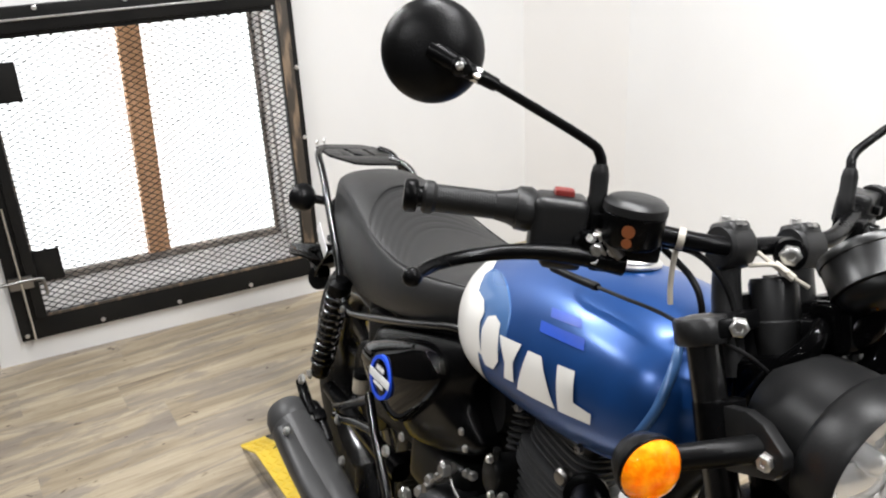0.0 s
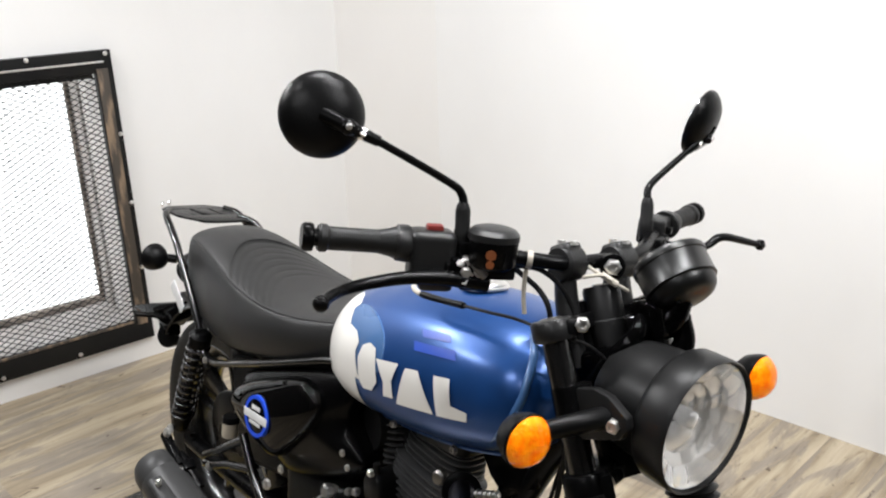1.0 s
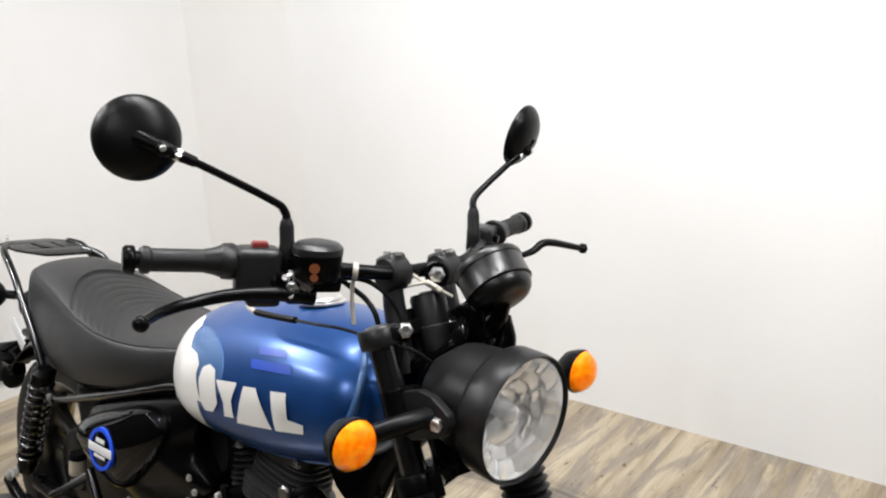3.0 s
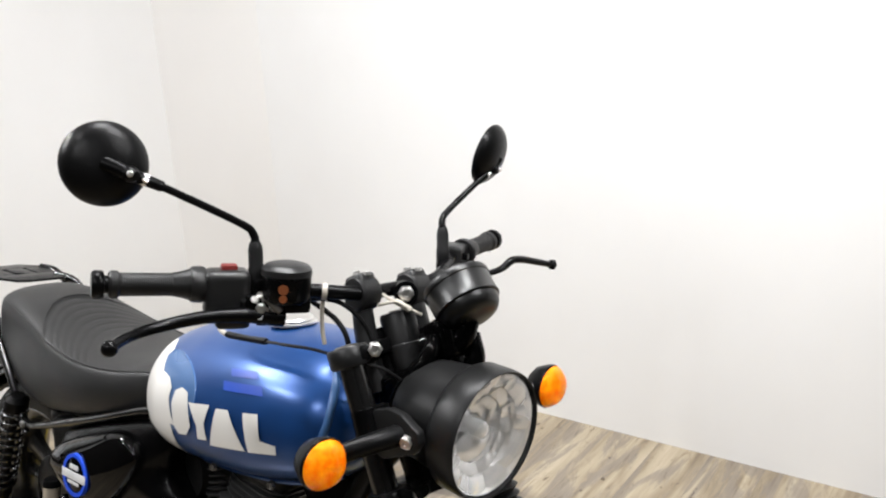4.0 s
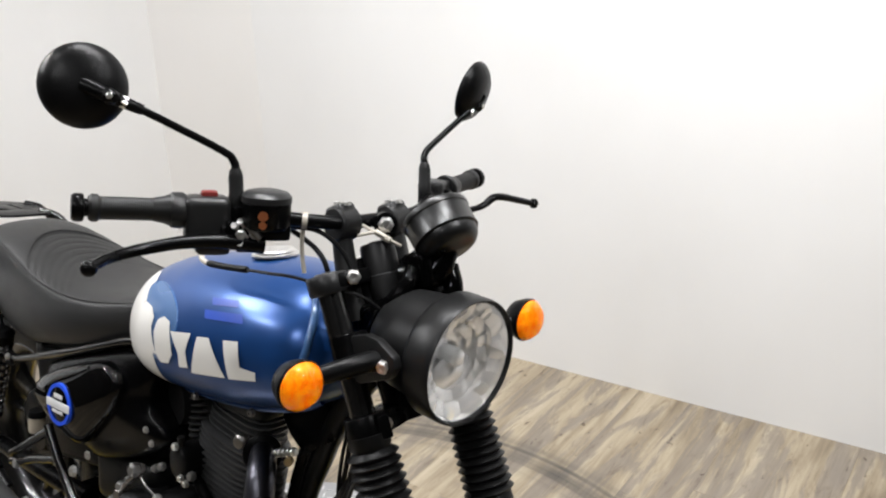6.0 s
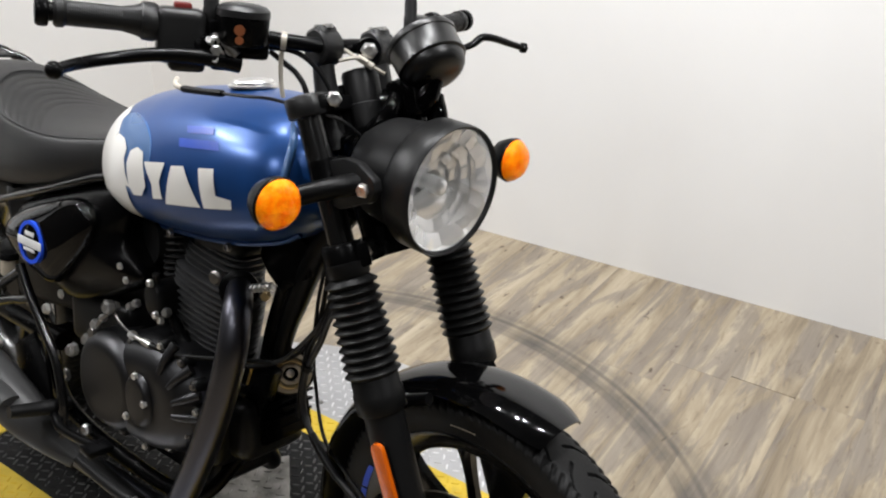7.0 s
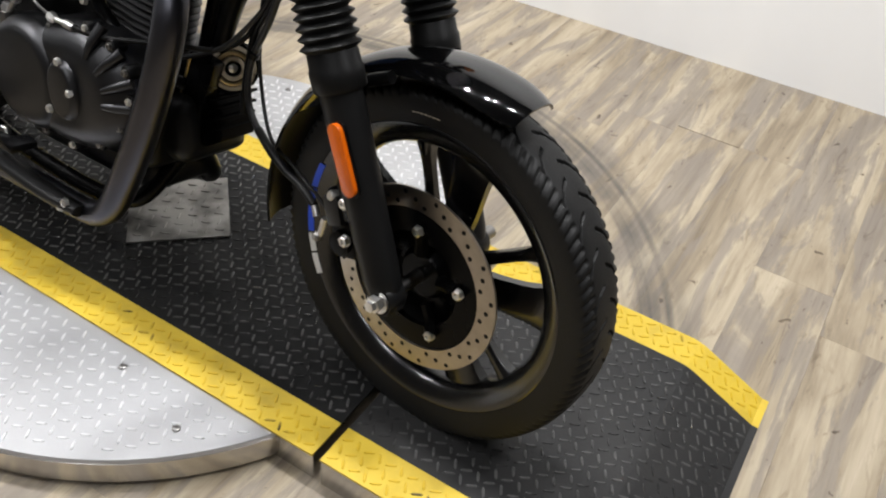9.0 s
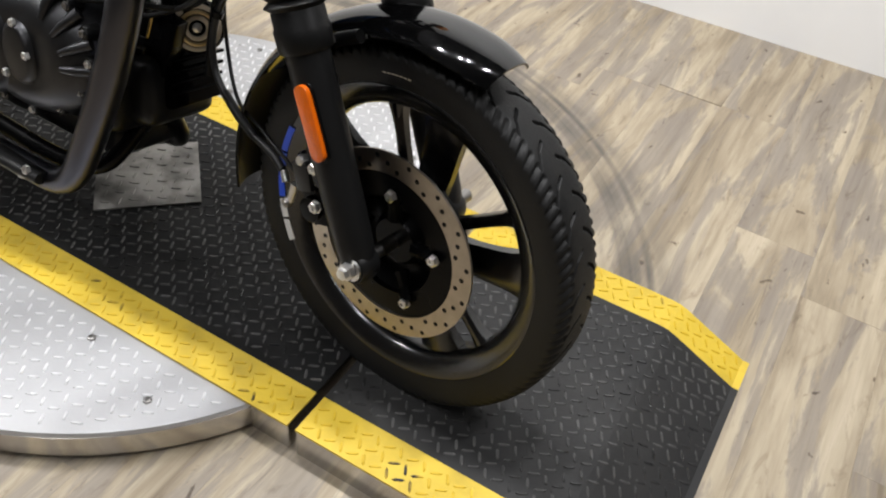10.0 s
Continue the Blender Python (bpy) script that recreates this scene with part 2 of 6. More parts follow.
def floor_material():
    """Wood-look vinyl: tan and grey streaks along each plank, knots, and a circle of tyre scuffs round the turntable."""
    m = bpy.data.materials.new("wood_vinyl_planks")
    m.use_nodes = True
    t = m.node_tree
    n, link = t.nodes, t.links.new
    bsdf = n["Principled BSDF"]
    pos = n.new("ShaderNodeNewGeometry").outputs["Position"]
    info = n.new("ShaderNodeObjectInfo")
    shift = n.new("ShaderNodeVectorMath")
    shift.operation = "SCALE"
    shift.inputs[0].default_value = (0.22, 17.0, 0.25)
    link(info.outputs["Random"], shift.inputs["Scale"])
    add = n.new("ShaderNodeVectorMath")
    link(pos, add.inputs[0])
    link(shift.outputs[0], add.inputs[1])

    def noisy(scale, detail, rough=0.6, warp=0.0):
        mp = n.new("ShaderNodeMapping")
        mp.inputs["Scale"].default_value = scale
        link(add.outputs[0], mp.inputs["Vector"])
        tex = n.new("ShaderNodeTexNoise")
        tex.inputs["Scale"].default_value, tex.inputs["Detail"].default_value = 1.0, detail
        tex.inputs["Roughness"].default_value, tex.inputs["Distortion"].default_value = rough, warp
        link(mp.outputs[0], tex.inputs["Vector"])
        return tex.outputs["Fac"]

    def ramp(fac, stops):
        r = n.new("ShaderNodeValToRGB")
        e = r.color_ramp.elements
        while len(e) < len(stops):
            e.new(0.5)
        for k, (p, c) in enumerate(stops):
            e[k].position, e[k].color = p, (*c, 1)
        link(fac, r.inputs[0])
        return r.outputs[0]

    def mix(kind, fac, a, b):
        x = n.new("ShaderNodeMix")
        x.data_type, x.blend_type = "RGBA", kind
        if isinstance(fac, float):
            x.inputs["Factor"].default_value = fac
        else:
            link(fac, x.inputs["Factor"])
        link(a, x.inputs["A"])
        if isinstance(b, tuple):
            x.inputs["B"].default_value = (*b, 1)
        else:
            link(b, x.inputs["B"])
        return x.outputs["Result"]

    tone = ramp(noisy((13.0, 1.3, 1.0), 7, 0.62, 0.5), [(0.30, (0.20, 0.158, 0.108)), (0.43, (0.335, 0.272, 0.188)), (0.55, (0.445, 0.372, 0.265)), (0.72, (0.54, 0.462, 0.345))])
    grey = ramp(noisy((11.0, 1.9, 1.0), 7, 0.66, 0.9), [(0.485, (0, 0, 0)), (0.545, (0.62, 0.62, 0.62)), (0.70, (0.85, 0.85, 0.85))])
    tone = mix("MIX", grey, tone, (0.235, 0.204, 0.176))
    blotch = ramp(noisy((26.0, 5.5, 1.0), 6, 0.68, 1.6), [(0.30, (0.50, 0.45, 0.40)), (0.44, (1.0, 1.0, 1.0))])
    tone = mix("MULTIPLY", 0.65, tone, blotch)
    grain = ramp(noisy((95.0, 4.0, 1.0), 3, 0.6), [(0.3, (0.74, 0.72, 0.69)), (0.62, (1.0, 1.0, 1.0))])
    tone = mix("MULTIPLY", 0.6, tone, grain)
    knots = ramp(noisy((30.0, 17.0, 1.0), 3, 0.55, 0.5), [(0.675, (1, 1, 1)), (0.73, (0.22, 0.17, 0.13))])
    tone = mix("MULTIPLY", 0.85, tone, knots)
    # ring of scuffs left by tyres
    centre = n.new("ShaderNodeVectorMath")
    centre.operation = "DISTANCE"
    centre.inputs[1].default_value = (0.70, 0.17, FLOOR)
    link(pos, centre.inputs[0])
    rm = n.new("ShaderNodeMapRange")
    rm.inputs["From Min"].default_value, rm.inputs["From Max"].default_value = 0.0, 0.10
    off = n.new("ShaderNodeMath")
    off.operation = "SUBTRACT"
    link(centre.outputs["Value"], off.inputs[0])
    off.inputs[1].default_value = 1.040
    ab = n.new("ShaderNodeMath")
    ab.operation = "ABSOLUTE"
    link(off.outputs[0], ab.inputs[0])
    link(ab.outputs[0], rm.inputs["Value"])
    rm.inputs["To Min"].default_value, rm.inputs["To Max"].default_value = 2.9, 0.0
    patch = n.new("ShaderNodeTexNoise")
    patch.inputs["Scale"].default_value, patch.inputs["Detail"].default_value = 7.0, 4
    link(pos, patch.inputs["Vector"])
    pm = n.new("ShaderNodeMath")
    pm.operation = "MULTIPLY"
    link(rm.outputs[0], pm.inputs[0])
    lines = n.new("ShaderNodeTexNoise")
    lines.noise_dimensions = "1D"
    lines.inputs["Scale"].default_value, lines.inputs["Detail"].default_value = 34.0, 2
    link(centre.outputs["Value"], lines.inputs["W"])
    both = n.new("ShaderNodeMath")
    both.operation = "MULTIPLY"
    link(patch.outputs["Fac"], both.inputs[0])
    link(lines.outputs["Fac"], both.inputs[1])
    link(both.outputs[0], pm.inputs[1])
    pm.use_clamp = True
    tone = mix("MIX", pm.outputs[0], tone, (0.085, 0.075, 0.065))
    link(tone, bsdf.inputs["Base Color"])
    b = n.new("ShaderNodeBump")
    b.inputs["Strength"].default_value, b.inputs["Distance"].default_value = 0.12, 0.002
    link(noisy((110.0, 5.0, 1.0), 3), b.inputs["Height"])
    link(b.outputs[0], bsdf.inputs["Normal"])
    rr = n.new("ShaderNodeMapRange")
    rr.inputs["To Min"].default_value, rr.inputs["To Max"].default_value = 0.34, 0.58
    link(noisy((4.0, 1.5, 1.0), 4), rr.inputs["Value"])
    link(rr.outputs[0], bsdf.inputs["Roughness"])
    return m


FLOORING = floor_material()
SKY_GLOW = glow("bright_overcast_daylight", (0.95, 0.98, 1.0), 2.0)

# ---- shapes ----
def mesh_from(verts, faces, name="mesh", smooth=True):
    me = bpy.data.meshes.new(name)
    me.from_pydata([tuple(v) for v in verts], [], faces)
    me.validate()
    if smooth:
        me.polygons.foreach_set("use_smooth", [True] * len(me.polygons))
        me.set_sharp_from_angle(angle=radians(38))
    me.update()
    return me


def mesh_of(bm, name="mesh", smooth=True):
    bmesh.ops.recalc_face_normals(bm, faces=bm.faces)
    me = bpy.data.meshes.new(name)
    bm.to_mesh(me)
    bm.free()
    if smooth:
        me.polygons.foreach_set("use_smooth", [True] * len(me.polygons))
        me.set_sharp_from_angle(angle=radians(38))
    return me


def part(name, me, mat, parent=None, label="", at=None):
    """Links a mesh as one object under a thing or part."""
    if isinstance(me, bmesh.types.BMesh):
        me = mesh_of(me)
    me.materials.clear()
    for m in (mat if isinstance(mat, (list, tuple)) else [mat]):
        me.materials.append(m)
    ob = new(name, me)
    if parent:
        ob.parent = parent
    if at is not None:
        ob.matrix_basis = at
    if label:
        ob["label"] = label
    return ob


def smooth_path(points, steps=8):
    """Catmull-Rom through the points."""
    p = [Vector(q) for q in points]
    if len(p) < 3:
        return p
    p = [2 * p[0] - p[1]] + p + [2 * p[-1] - p[-2]]
    out = []
    for i in range(1, len(p) - 2):
        a, b, c, d = p[i - 1:i + 3]
        for k in range(steps):
            s = k / steps
            out.append(0.5 * (2 * b + (c - a) * s + (2 * a - 5 * b + 4 * c - d) * s * s + (3 * b - a - 3 * c + d) * s ** 3))
    return out + [p[-2]]


def tube_data(points, radius, segs=12, steps=8, flat=1.0):
    """A swept round bar; radius is a number or one for each point."""
    pts = smooth_path(points, steps)
    n = len(pts)
    if isinstance(radius, (int, float)):
        rad = [radius] * n
    else:
        rad = list(np.interp(np.linspace(0, len(radius) - 1, n), range(len(radius)), radius))
    verts, faces = [], []
    tang = [(pts[min(i + 1, n - 1)] - pts[max(i - 1, 0)]).normalized() for i in range(n)]
    up = Vector((0, 0, 1)) if abs(tang[0].z) < 0.9 else Vector((0, 1, 0))
    side = tang[0].cross(up).normalized()
    for i in range(n):
        side = (side - tang[i] * side.dot(tang[i])).normalized()
        other = tang[i].cross(side)
        for k in range(segs):
            a = 2 * math.pi * k / segs
            verts.append(pts[i] + side * math.cos(a) * rad[i] + other * math.sin(a) * rad[i] * flat)
    for i in range(n - 1):
        for k in range(segs):
            l = (k + 1) % segs
            faces.append((i * segs + k, i * segs + l, (i + 1) * segs + l, (i + 1) * segs + k))
    faces.append(tuple(reversed(range(segs))))
    faces.append(tuple((n - 1) * segs + k for k in range(segs)))
    return verts, faces


def tube(points, radius, segs=12, steps=8, flat=1.0):
    return mesh_from(*tube_data(points, radius, segs, steps, flat))


def axis_frame(at, direction):
    """A pose whose z points along direction."""
    q = Vector(direction).normalized().to_track_quat("Z", "Y")
    return Matrix.Translation(at) @ q.to_matrix().to_4x4()


def lathe_data(profile, m, segs=32, closed=False, capped=True):
    verts, faces = [], []
    n = len(profile)
    for r, h in profile:
        for k in range(segs):
            a = 2 * math.pi * k / segs
            verts.append(m @ Vector((r * math.cos(a), r * math.sin(a), h)))
    rows = n if closed else n - 1
    for i in range(rows):
        j = (i + 1) % n
        for k in range(segs):
            l = (k + 1) % segs
            faces.append((i * segs + k, i * segs + l, j * segs + l, j * segs + k))
    if not closed and capped:
        if profile[0][0] > 1e-5:
            faces.append(tuple(reversed(range(segs))))
        if profile[-1][0] > 1e-5:
            faces.append(tuple((n - 1) * segs + k for k in range(segs)))
    return verts, faces


def lathe(profile, at, direction, segs=32, closed=False, capped=True):
    """A turned shape: (radius, height) pairs about an axis."""
    bm = bmesh.new()
    vs, fs = lathe_data(profile, axis_frame(at, direction), segs, closed, capped)
    bv = [bm.verts.new(v) for v in vs]
    for f in fs:
        bm.faces.new([bv[i] for i in f])
    bmesh.ops.remove_doubles(bm, verts=bm.verts, dist=1e-6)
    return mesh_of(bm)


def block(size, at=(0, 0, 0), turn=(0, 0, 0), bevel=0.003, segs=2):
    """A box with rounded edges."""
    bm = bmesh.new()
    bmesh.ops.create_cube(bm, size=1)
    bmesh.ops.scale(bm, vec=size, verts=bm.verts)
    if bevel:
        bmesh.ops.bevel(bm, geom=bm.edges, offset=bevel, segments=segs, affect="EDGES", profile=0.6)
    bmesh.ops.transform(bm, matrix=pose(*at, *turn), verts=bm.verts)
    return mesh_of(bm)


def slab(outline, thick, m=None, bevel=0.002, holes=()):
    """A flat plate from an outline in its own x, y, thick along z, with rounded edges."""
    bm = bmesh.new()
    face = bm.faces.new([bm.verts.new((x, y, 0)) for x, y in outline])
    out = bmesh.ops.extrude_face_region(bm, geom=[face])
    bmesh.ops.translate(bm, vec=(0, 0, thick), verts=[v for v in out["geom"] if isinstance(v, bmesh.types.BMVert)])
    if bevel:
        bmesh.ops.bevel(bm, geom=bm.edges, offset=bevel, segments=2, affect="EDGES", profile=0.6)
    if m is not None:
        bmesh.ops.transform(bm, matrix=m, verts=bm.verts)
    return mesh_of(bm)


def joined(*meshes):
    """One mesh out of several shapes of one part."""
    verts, faces = [], []
    for me in meshes:
        base = len(verts)
        verts += [v.co.copy() for v in me.vertices]
        faces += [tuple(base + i for i in p.vertices) for p in me.polygons]
        bpy.data.meshes.remove(me)
    return mesh_from(verts, faces)


def loft(rings, cap=True):
    n = len(rings[0])
    verts = [v for r in rings for v in r]
    faces = []
    for i in range(len(rings) - 1):
        for k in range(n):
            l = (k + 1) % n
            faces.append((i * n + k, i * n + l, (i + 1) * n + l, (i + 1) * n + k))
    if cap:
        faces.append(tuple(reversed(range(n))))
        faces.append(tuple((len(rings) - 1) * n + k for k in range(n)))
    return mesh_from(verts, faces)


SIDE = Matrix(((1, 0, 0, 0), (0, 0, -1, 0), (0, 1, 0, 0), (0, 0, 0, 1)))    # outline x, y to x, z; thick towards -y


def side_plate(outline, y, thick, bevel=0.002):
    """A plate in the x, z plane whose outer face is towards -y."""
    return slab(outline, thick, Matrix.Translation((0, y, 0)) @ SIDE, bevel)


def bolt_mesh(at, direction, r=0.006, h=0.006):
    return lathe([(r * 1.15, 0), (r * 1.15, h * 0.25), (r, h * 0.3), (r, h * 0.85), (r * 0.8, h), (r * 0.45, h), (r * 0.42, h * 0.7), (0, h * 0.7)], at, direction, 6)

# ---- room ----
def wall_box(name, p0, p1, thick, z0, z1, mat):
    """An upright wall from p0 to p1, its thickness behind it (to the right of p0 -> p1)."""
    a, b = Vector((*p0, 0)), Vector((*p1, 0))
    d = (b - a).normalized()
    back = Vector((d.y, -d.x, 0)) * thick
    ring = [a, b, b + back, a + back]
    verts = [Vector((v.x, v.y, z)) for z in (z0, z1) for v in ring]
    faces = [(3, 2, 1, 0), (4, 5, 6, 7)] + [(i, (i + 1) % 4, 4 + (i + 1) % 4, 4 + i) for i in range(4)]
    me = mesh_from(verts, faces, smooth=False)
    return tagged(part(name, me, mat), kind="structure")


ANG = -5.5
WIN = pose(-1.3795, 0, FLOOR - 0.008, 0, 0, ANG)      # window wall: x into the room, y along it, z up
CORNER_A, CORNER_B = (-1.250, 1.526), (-0.800, 1.705)
HIGH = CEIL - FLOOR


def window_wall():
    bits = [block((0.2, 0.15, HIGH), (-0.1, -0.535, HIGH / 2), bevel=0), block((0.2, 1.30, HIGH), (-0.1, 1.17, HIGH / 2), bevel=0),
            block((0.2, 0.98, 0.156), (-0.1, 0.03, 0.078), bevel=0), block((0.2, 0.98, HIGH - 1.15), (-0.1, 0.03, 1.15 + (HIGH - 1.15) / 2), bevel=0)]
    w = part("wall_west", joined(*bits), WALL, at=WIN)
    tagged(w, "white painted wall with a screened window opening", "wall", kind="structure")
    return w


window_wall()
# only a dark sliver shows; the rest is added so gloss parts reflect black
tagged(wall_box("wall_southwest", (-1.405, -0.615), (0.10, -2.50), 0.12, FLOOR, CEIL, WALL_DARK), "dark brown-grey wall by the window, run on unseen to darken reflections", "wall")
tagged(wall_box("wall_corner", CORNER_B, CORNER_A, 0.12, FLOOR, CEIL, WALL_SIDE), "beige painted boxed-in corner of the room", "wall")
tagged(wall_box("wall_north", (4.02, 1.931), CORNER_B, 0.12, FLOOR, CEIL, WALL), "white painted wall with faint scuffs above the wooden floor", "wall")
# unseen walls added behind the camera, near-black to hold back fill
tagged(wall_box("wall_east", (3.9, -2.62), (3.9, 1.92), 0.12, FLOOR, CEIL, WALL_DARK), "unseen near-black wall that closes the room", "wall")
tagged(wall_box("wall_south", (-1.8, -2.5), (3.895, -2.5), 0.12, FLOOR, CEIL, WALL_DARK), "unseen near-black wall that closes the room", "wall")
tagged(part("ceiling", block((5.9, 4.95, 0.1), (1.1, -0.22, CEIL + 0.05), bevel=0), CEILING), "plain dark grey ceiling", "ceiling", kind="structure")


def window():
    w = part("window_1", joined(block((0.03, 1.10, 0.083), (0.015, 0.03, 0.1445)), block((0.03, 1.10, 0.079), (0.015, 0.03, 1.1825)),
                                block((0.03, 0.075, 0.965), (0.0152, -0.4825, 0.6645)), block((0.03, 0.062, 0.965), (0.0152, 0.549, 0.6645))), STEEL_BLACK, at=WIN)
    tagged(w, "black steel framed window with expanded metal security screen", "window", kind="structure")
    part("rusty_edge", joined(block((0.012, 0.040, 0.99), (0.027, 0.542, 0.664)), block((0.008, 0.96, 0.010), (0.028, 0.03, 0.186))), RUST, w, "bare steel edge with rust and weld marks")
    part("screen_frame", joined(block((0.018, 0.035, 0.96), (0.04, -0.440, 0.665)), block((0.014, 0.96, 0.022), (0.012, 0.03, 1.138))), STEEL_BLACK, w)
    # bright metal stands in for the light slit between screen and outer frame
    part("slit_strip", block((0.004, 1.06, 0.007), (0.033, 0.02, 1.183), bevel=0.001), CHROME, w, "bright strip standing in for a light slit in the frame")
    # expanded metal: two families of slanted strands clipped to the opening
    verts, faces = [], []
    y0, y1, z0, z1 = -0.455, 0.525, 0.182, 1.148
    cw, ch = 0.038, 0.021
    for sgn in (1, -1):
        slope = sgn * ch / cw
        k0 = int((z0 - max(slope * y0, slope * y1)) / ch) - 2
        k1 = int((z1 - min(slope * y0, slope * y1)) / ch) + 2
        for k in range(k0, k1):
            c = k * ch
            ys = sorted(((z0 - c) / slope, (z1 - c) / slope))
            a, b = max(y0, ys[0]), min(y1, ys[1])
            if b - a < 0.004:
                continue
            base = len(verts)
            for y in (a, b):
                z = slope * y + c
                for dx, dz in ((0.0, -0.0019), (0.004, -0.0012), (0.004, 0.0019), (0.0, 0.0012)):
                    verts.append((0.004 + dx + 0.001 * sgn, y, z + dz))
            for i in range(4):
                j = (i + 1) % 4
                faces.append((base + i, base + j, base + 4 + j, base + 4 + i))
    tagged(part("mesh_screen", mesh_from(verts, faces, smooth=False), STEEL_BLACK, w, "dark expanded metal mesh"), kind="stuff")
    bolt = bolt_mesh((0, 0, 0), (1, 0, 0), 0.0075, 0.006)
    for y, z in ((0.571, 0.92), (0.571, 0.66), (0.571, 0.40), (0.293, 0.119), (0.022, 0.119), (-0.249, 0.120), (-0.5, 0.122), (0.56, 1.210), (0.298, 1.213), (0.031, 1.213), (-0.24, 1.213)):
        part("bolt", bolt, CHROME, w, at=pose(0.030, y, z))
    part("hinge_plate", block((0.006, 0.13, 0.127), (0.014, -0.398, 0.992), bevel=0.002), STEEL_BLACK, w)
    part("latch_plate", block((0.006, 0.12, 0.115), (0.014, -0.397, 0.362), bevel=0.002), STEEL_BLACK, w)
    part("latch", joined(block((0.012, 0.075, 0.045), (0.052, -0.475, 0.330)), tube([(0.06, -0.54, 0.337), (0.06, -0.42, 0.337), (0.062, -0.405, 0.325), (0.062, -0.402, 0.275)], 0.006)), DARK_STEEL, w, "worn zinc sliding latch")
    part("latch_rod", tube([(0.055, -0.475, 0.11), (0.055, -0.475, 0.6)], 0.004), CHROME, w)
    part("window_sill", block((0.36, 0.98, 0.02), (-0.205, 0.03, 0.167), bevel=0.003), SILL, w, "white sill with grey dirt")
    part("reveal", joined(block((0.16, 0.012, 1.0), (-0.28, 0.516, 0.64), bevel=0.002), block((0.16, 0.012, 1.0), (-0.28, -0.456, 0.64), bevel=0.002)), SILL, w)
    part("post", block((0.09, 0.080, 1.1), (-0.345, 0.042, 0.70), (-2.4, 0, 0), bevel=0.004), WOOD_POST, w, "orange stained pine post")
    part("sash", joined(block((0.030, 0.955, 0.026), (-0.300, 0.030, 0.188), bevel=0.003), block((0.024, 0.014, 0.93), (-0.300, 0.500, 0.665), bevel=0.002), block((0.024, 0.014, 0.93), (-0.300, -0.440, 0.665), bevel=0.002)), SASH, w, "weathered grey-brown window sash")
    g = part("backdrop", block((0.01, 2.6, 2.4), (-0.42, 0.03, 0.9), bevel=0), SKY_GLOW, at=WIN)
    tagged(g, "bright white overcast daylight outside", "sky", kind="structure")


window()


def floor():
    base = part("floor", block((5.56, 4.62, 0.05), (1.17, -0.24, FLOOR - 0.031), bevel=0), BACKING)
    tagged(base, "tan and grey wood-look plank floor", "floor", kind="structure")
    rng = random.Random(4)
    width, long = 0.178, 1.22
    me = block((width - 0.0002, long - 0.0002, 0.006), bevel=0.0002, segs=1)
    me.materials.append(FLOORING)
    cut = {}
    x = -1.60
    while x < 3.9:
        y = -2.54 - rng.random() * long
        while y < 2.06:
            lo, hi = max(y, -2.54), min(y + long, 2.06)
            if hi - lo > 0.02:
                key = round(hi - lo, 2)
                if key not in cut:
                    cut[key] = me if hi - lo > long - 0.001 else block((width - 0.0002, hi - lo - 0.0002, 0.006), bevel=0.0002, segs=1)
                    if not cut[key].materials:
                        cut[key].materials.append(FLOORING)
                ob = new("plank", cut[key])
                ob.parent = base
                ob.matrix_basis = pose(x + width / 2, (lo + hi) / 2, FLOOR - 0.003)
            y += long
        x += width


# ---- turntable and ramps ----
TX, TY = 0.70, 0.17           # centre of the turntable
Y0, Y1 = -0.15, 0.49          # sides of the track
BAND = 0.078                  # width of the yellow bands
DISC_R = 0.626


def lugs(points, mat_of, parent, name, mats, size=0.0108, lift=0.0016):
    """Raised lozenges of tread plate, alternating between two directions, at (x, y, z, slope) points."""
    verts, faces, which = [], [], []
    for x, y, z, slope, odd in points:
        a = radians(118 if odd else 28)
        u, v = Vector((math.cos(a), math.sin(a), -slope * math.cos(a))), Vector((-math.sin(a), math.cos(a), slope * math.sin(a)))
        base = len(verts)
        c = Vector((x, y, z))
        for f, h in ((1.0, 0.0), (0.72, lift)):
            for du, dv in ((size * f, 0), (size * 0.6 * f, size * 0.22 * f), (-size * 0.6 * f, size * 0.22 * f), (-size * f, 0), (-size * 0.6 * f, -size * 0.22 * f), (size * 0.6 * f, -size * 0.22 * f)):
                verts.append(c + u * du + v * dv + Vector((0, 0, h)))
        faces += [(base + i, base + (i + 1) % 6, base + 6 + (i + 1) % 6, base + 6 + i) for i in range(6)]
        faces.append(tuple(base + 6 + i for i in range(6)))
        which += [mat_of(x, y)] * 7
    me = mesh_from(verts, faces)
    ob = part(name, me, mats, parent)
    me.polygons.foreach_set("material_index", which)
    return tagged(ob, kind="stuff")


def grid(x0, x1, y0, y1, step=0.0205):
    """Staggered lattice of lug centres."""
    nx, ny = int((x1 - x0) / step), int((y1 - y0) / step)
    for i in range(nx):
        for j in range(ny):
            yield x0 + (i + 0.5) * (x1 - x0) / nx, y0 + (j + 0.5) * (y1 - y0) / ny, (i + j) % 2


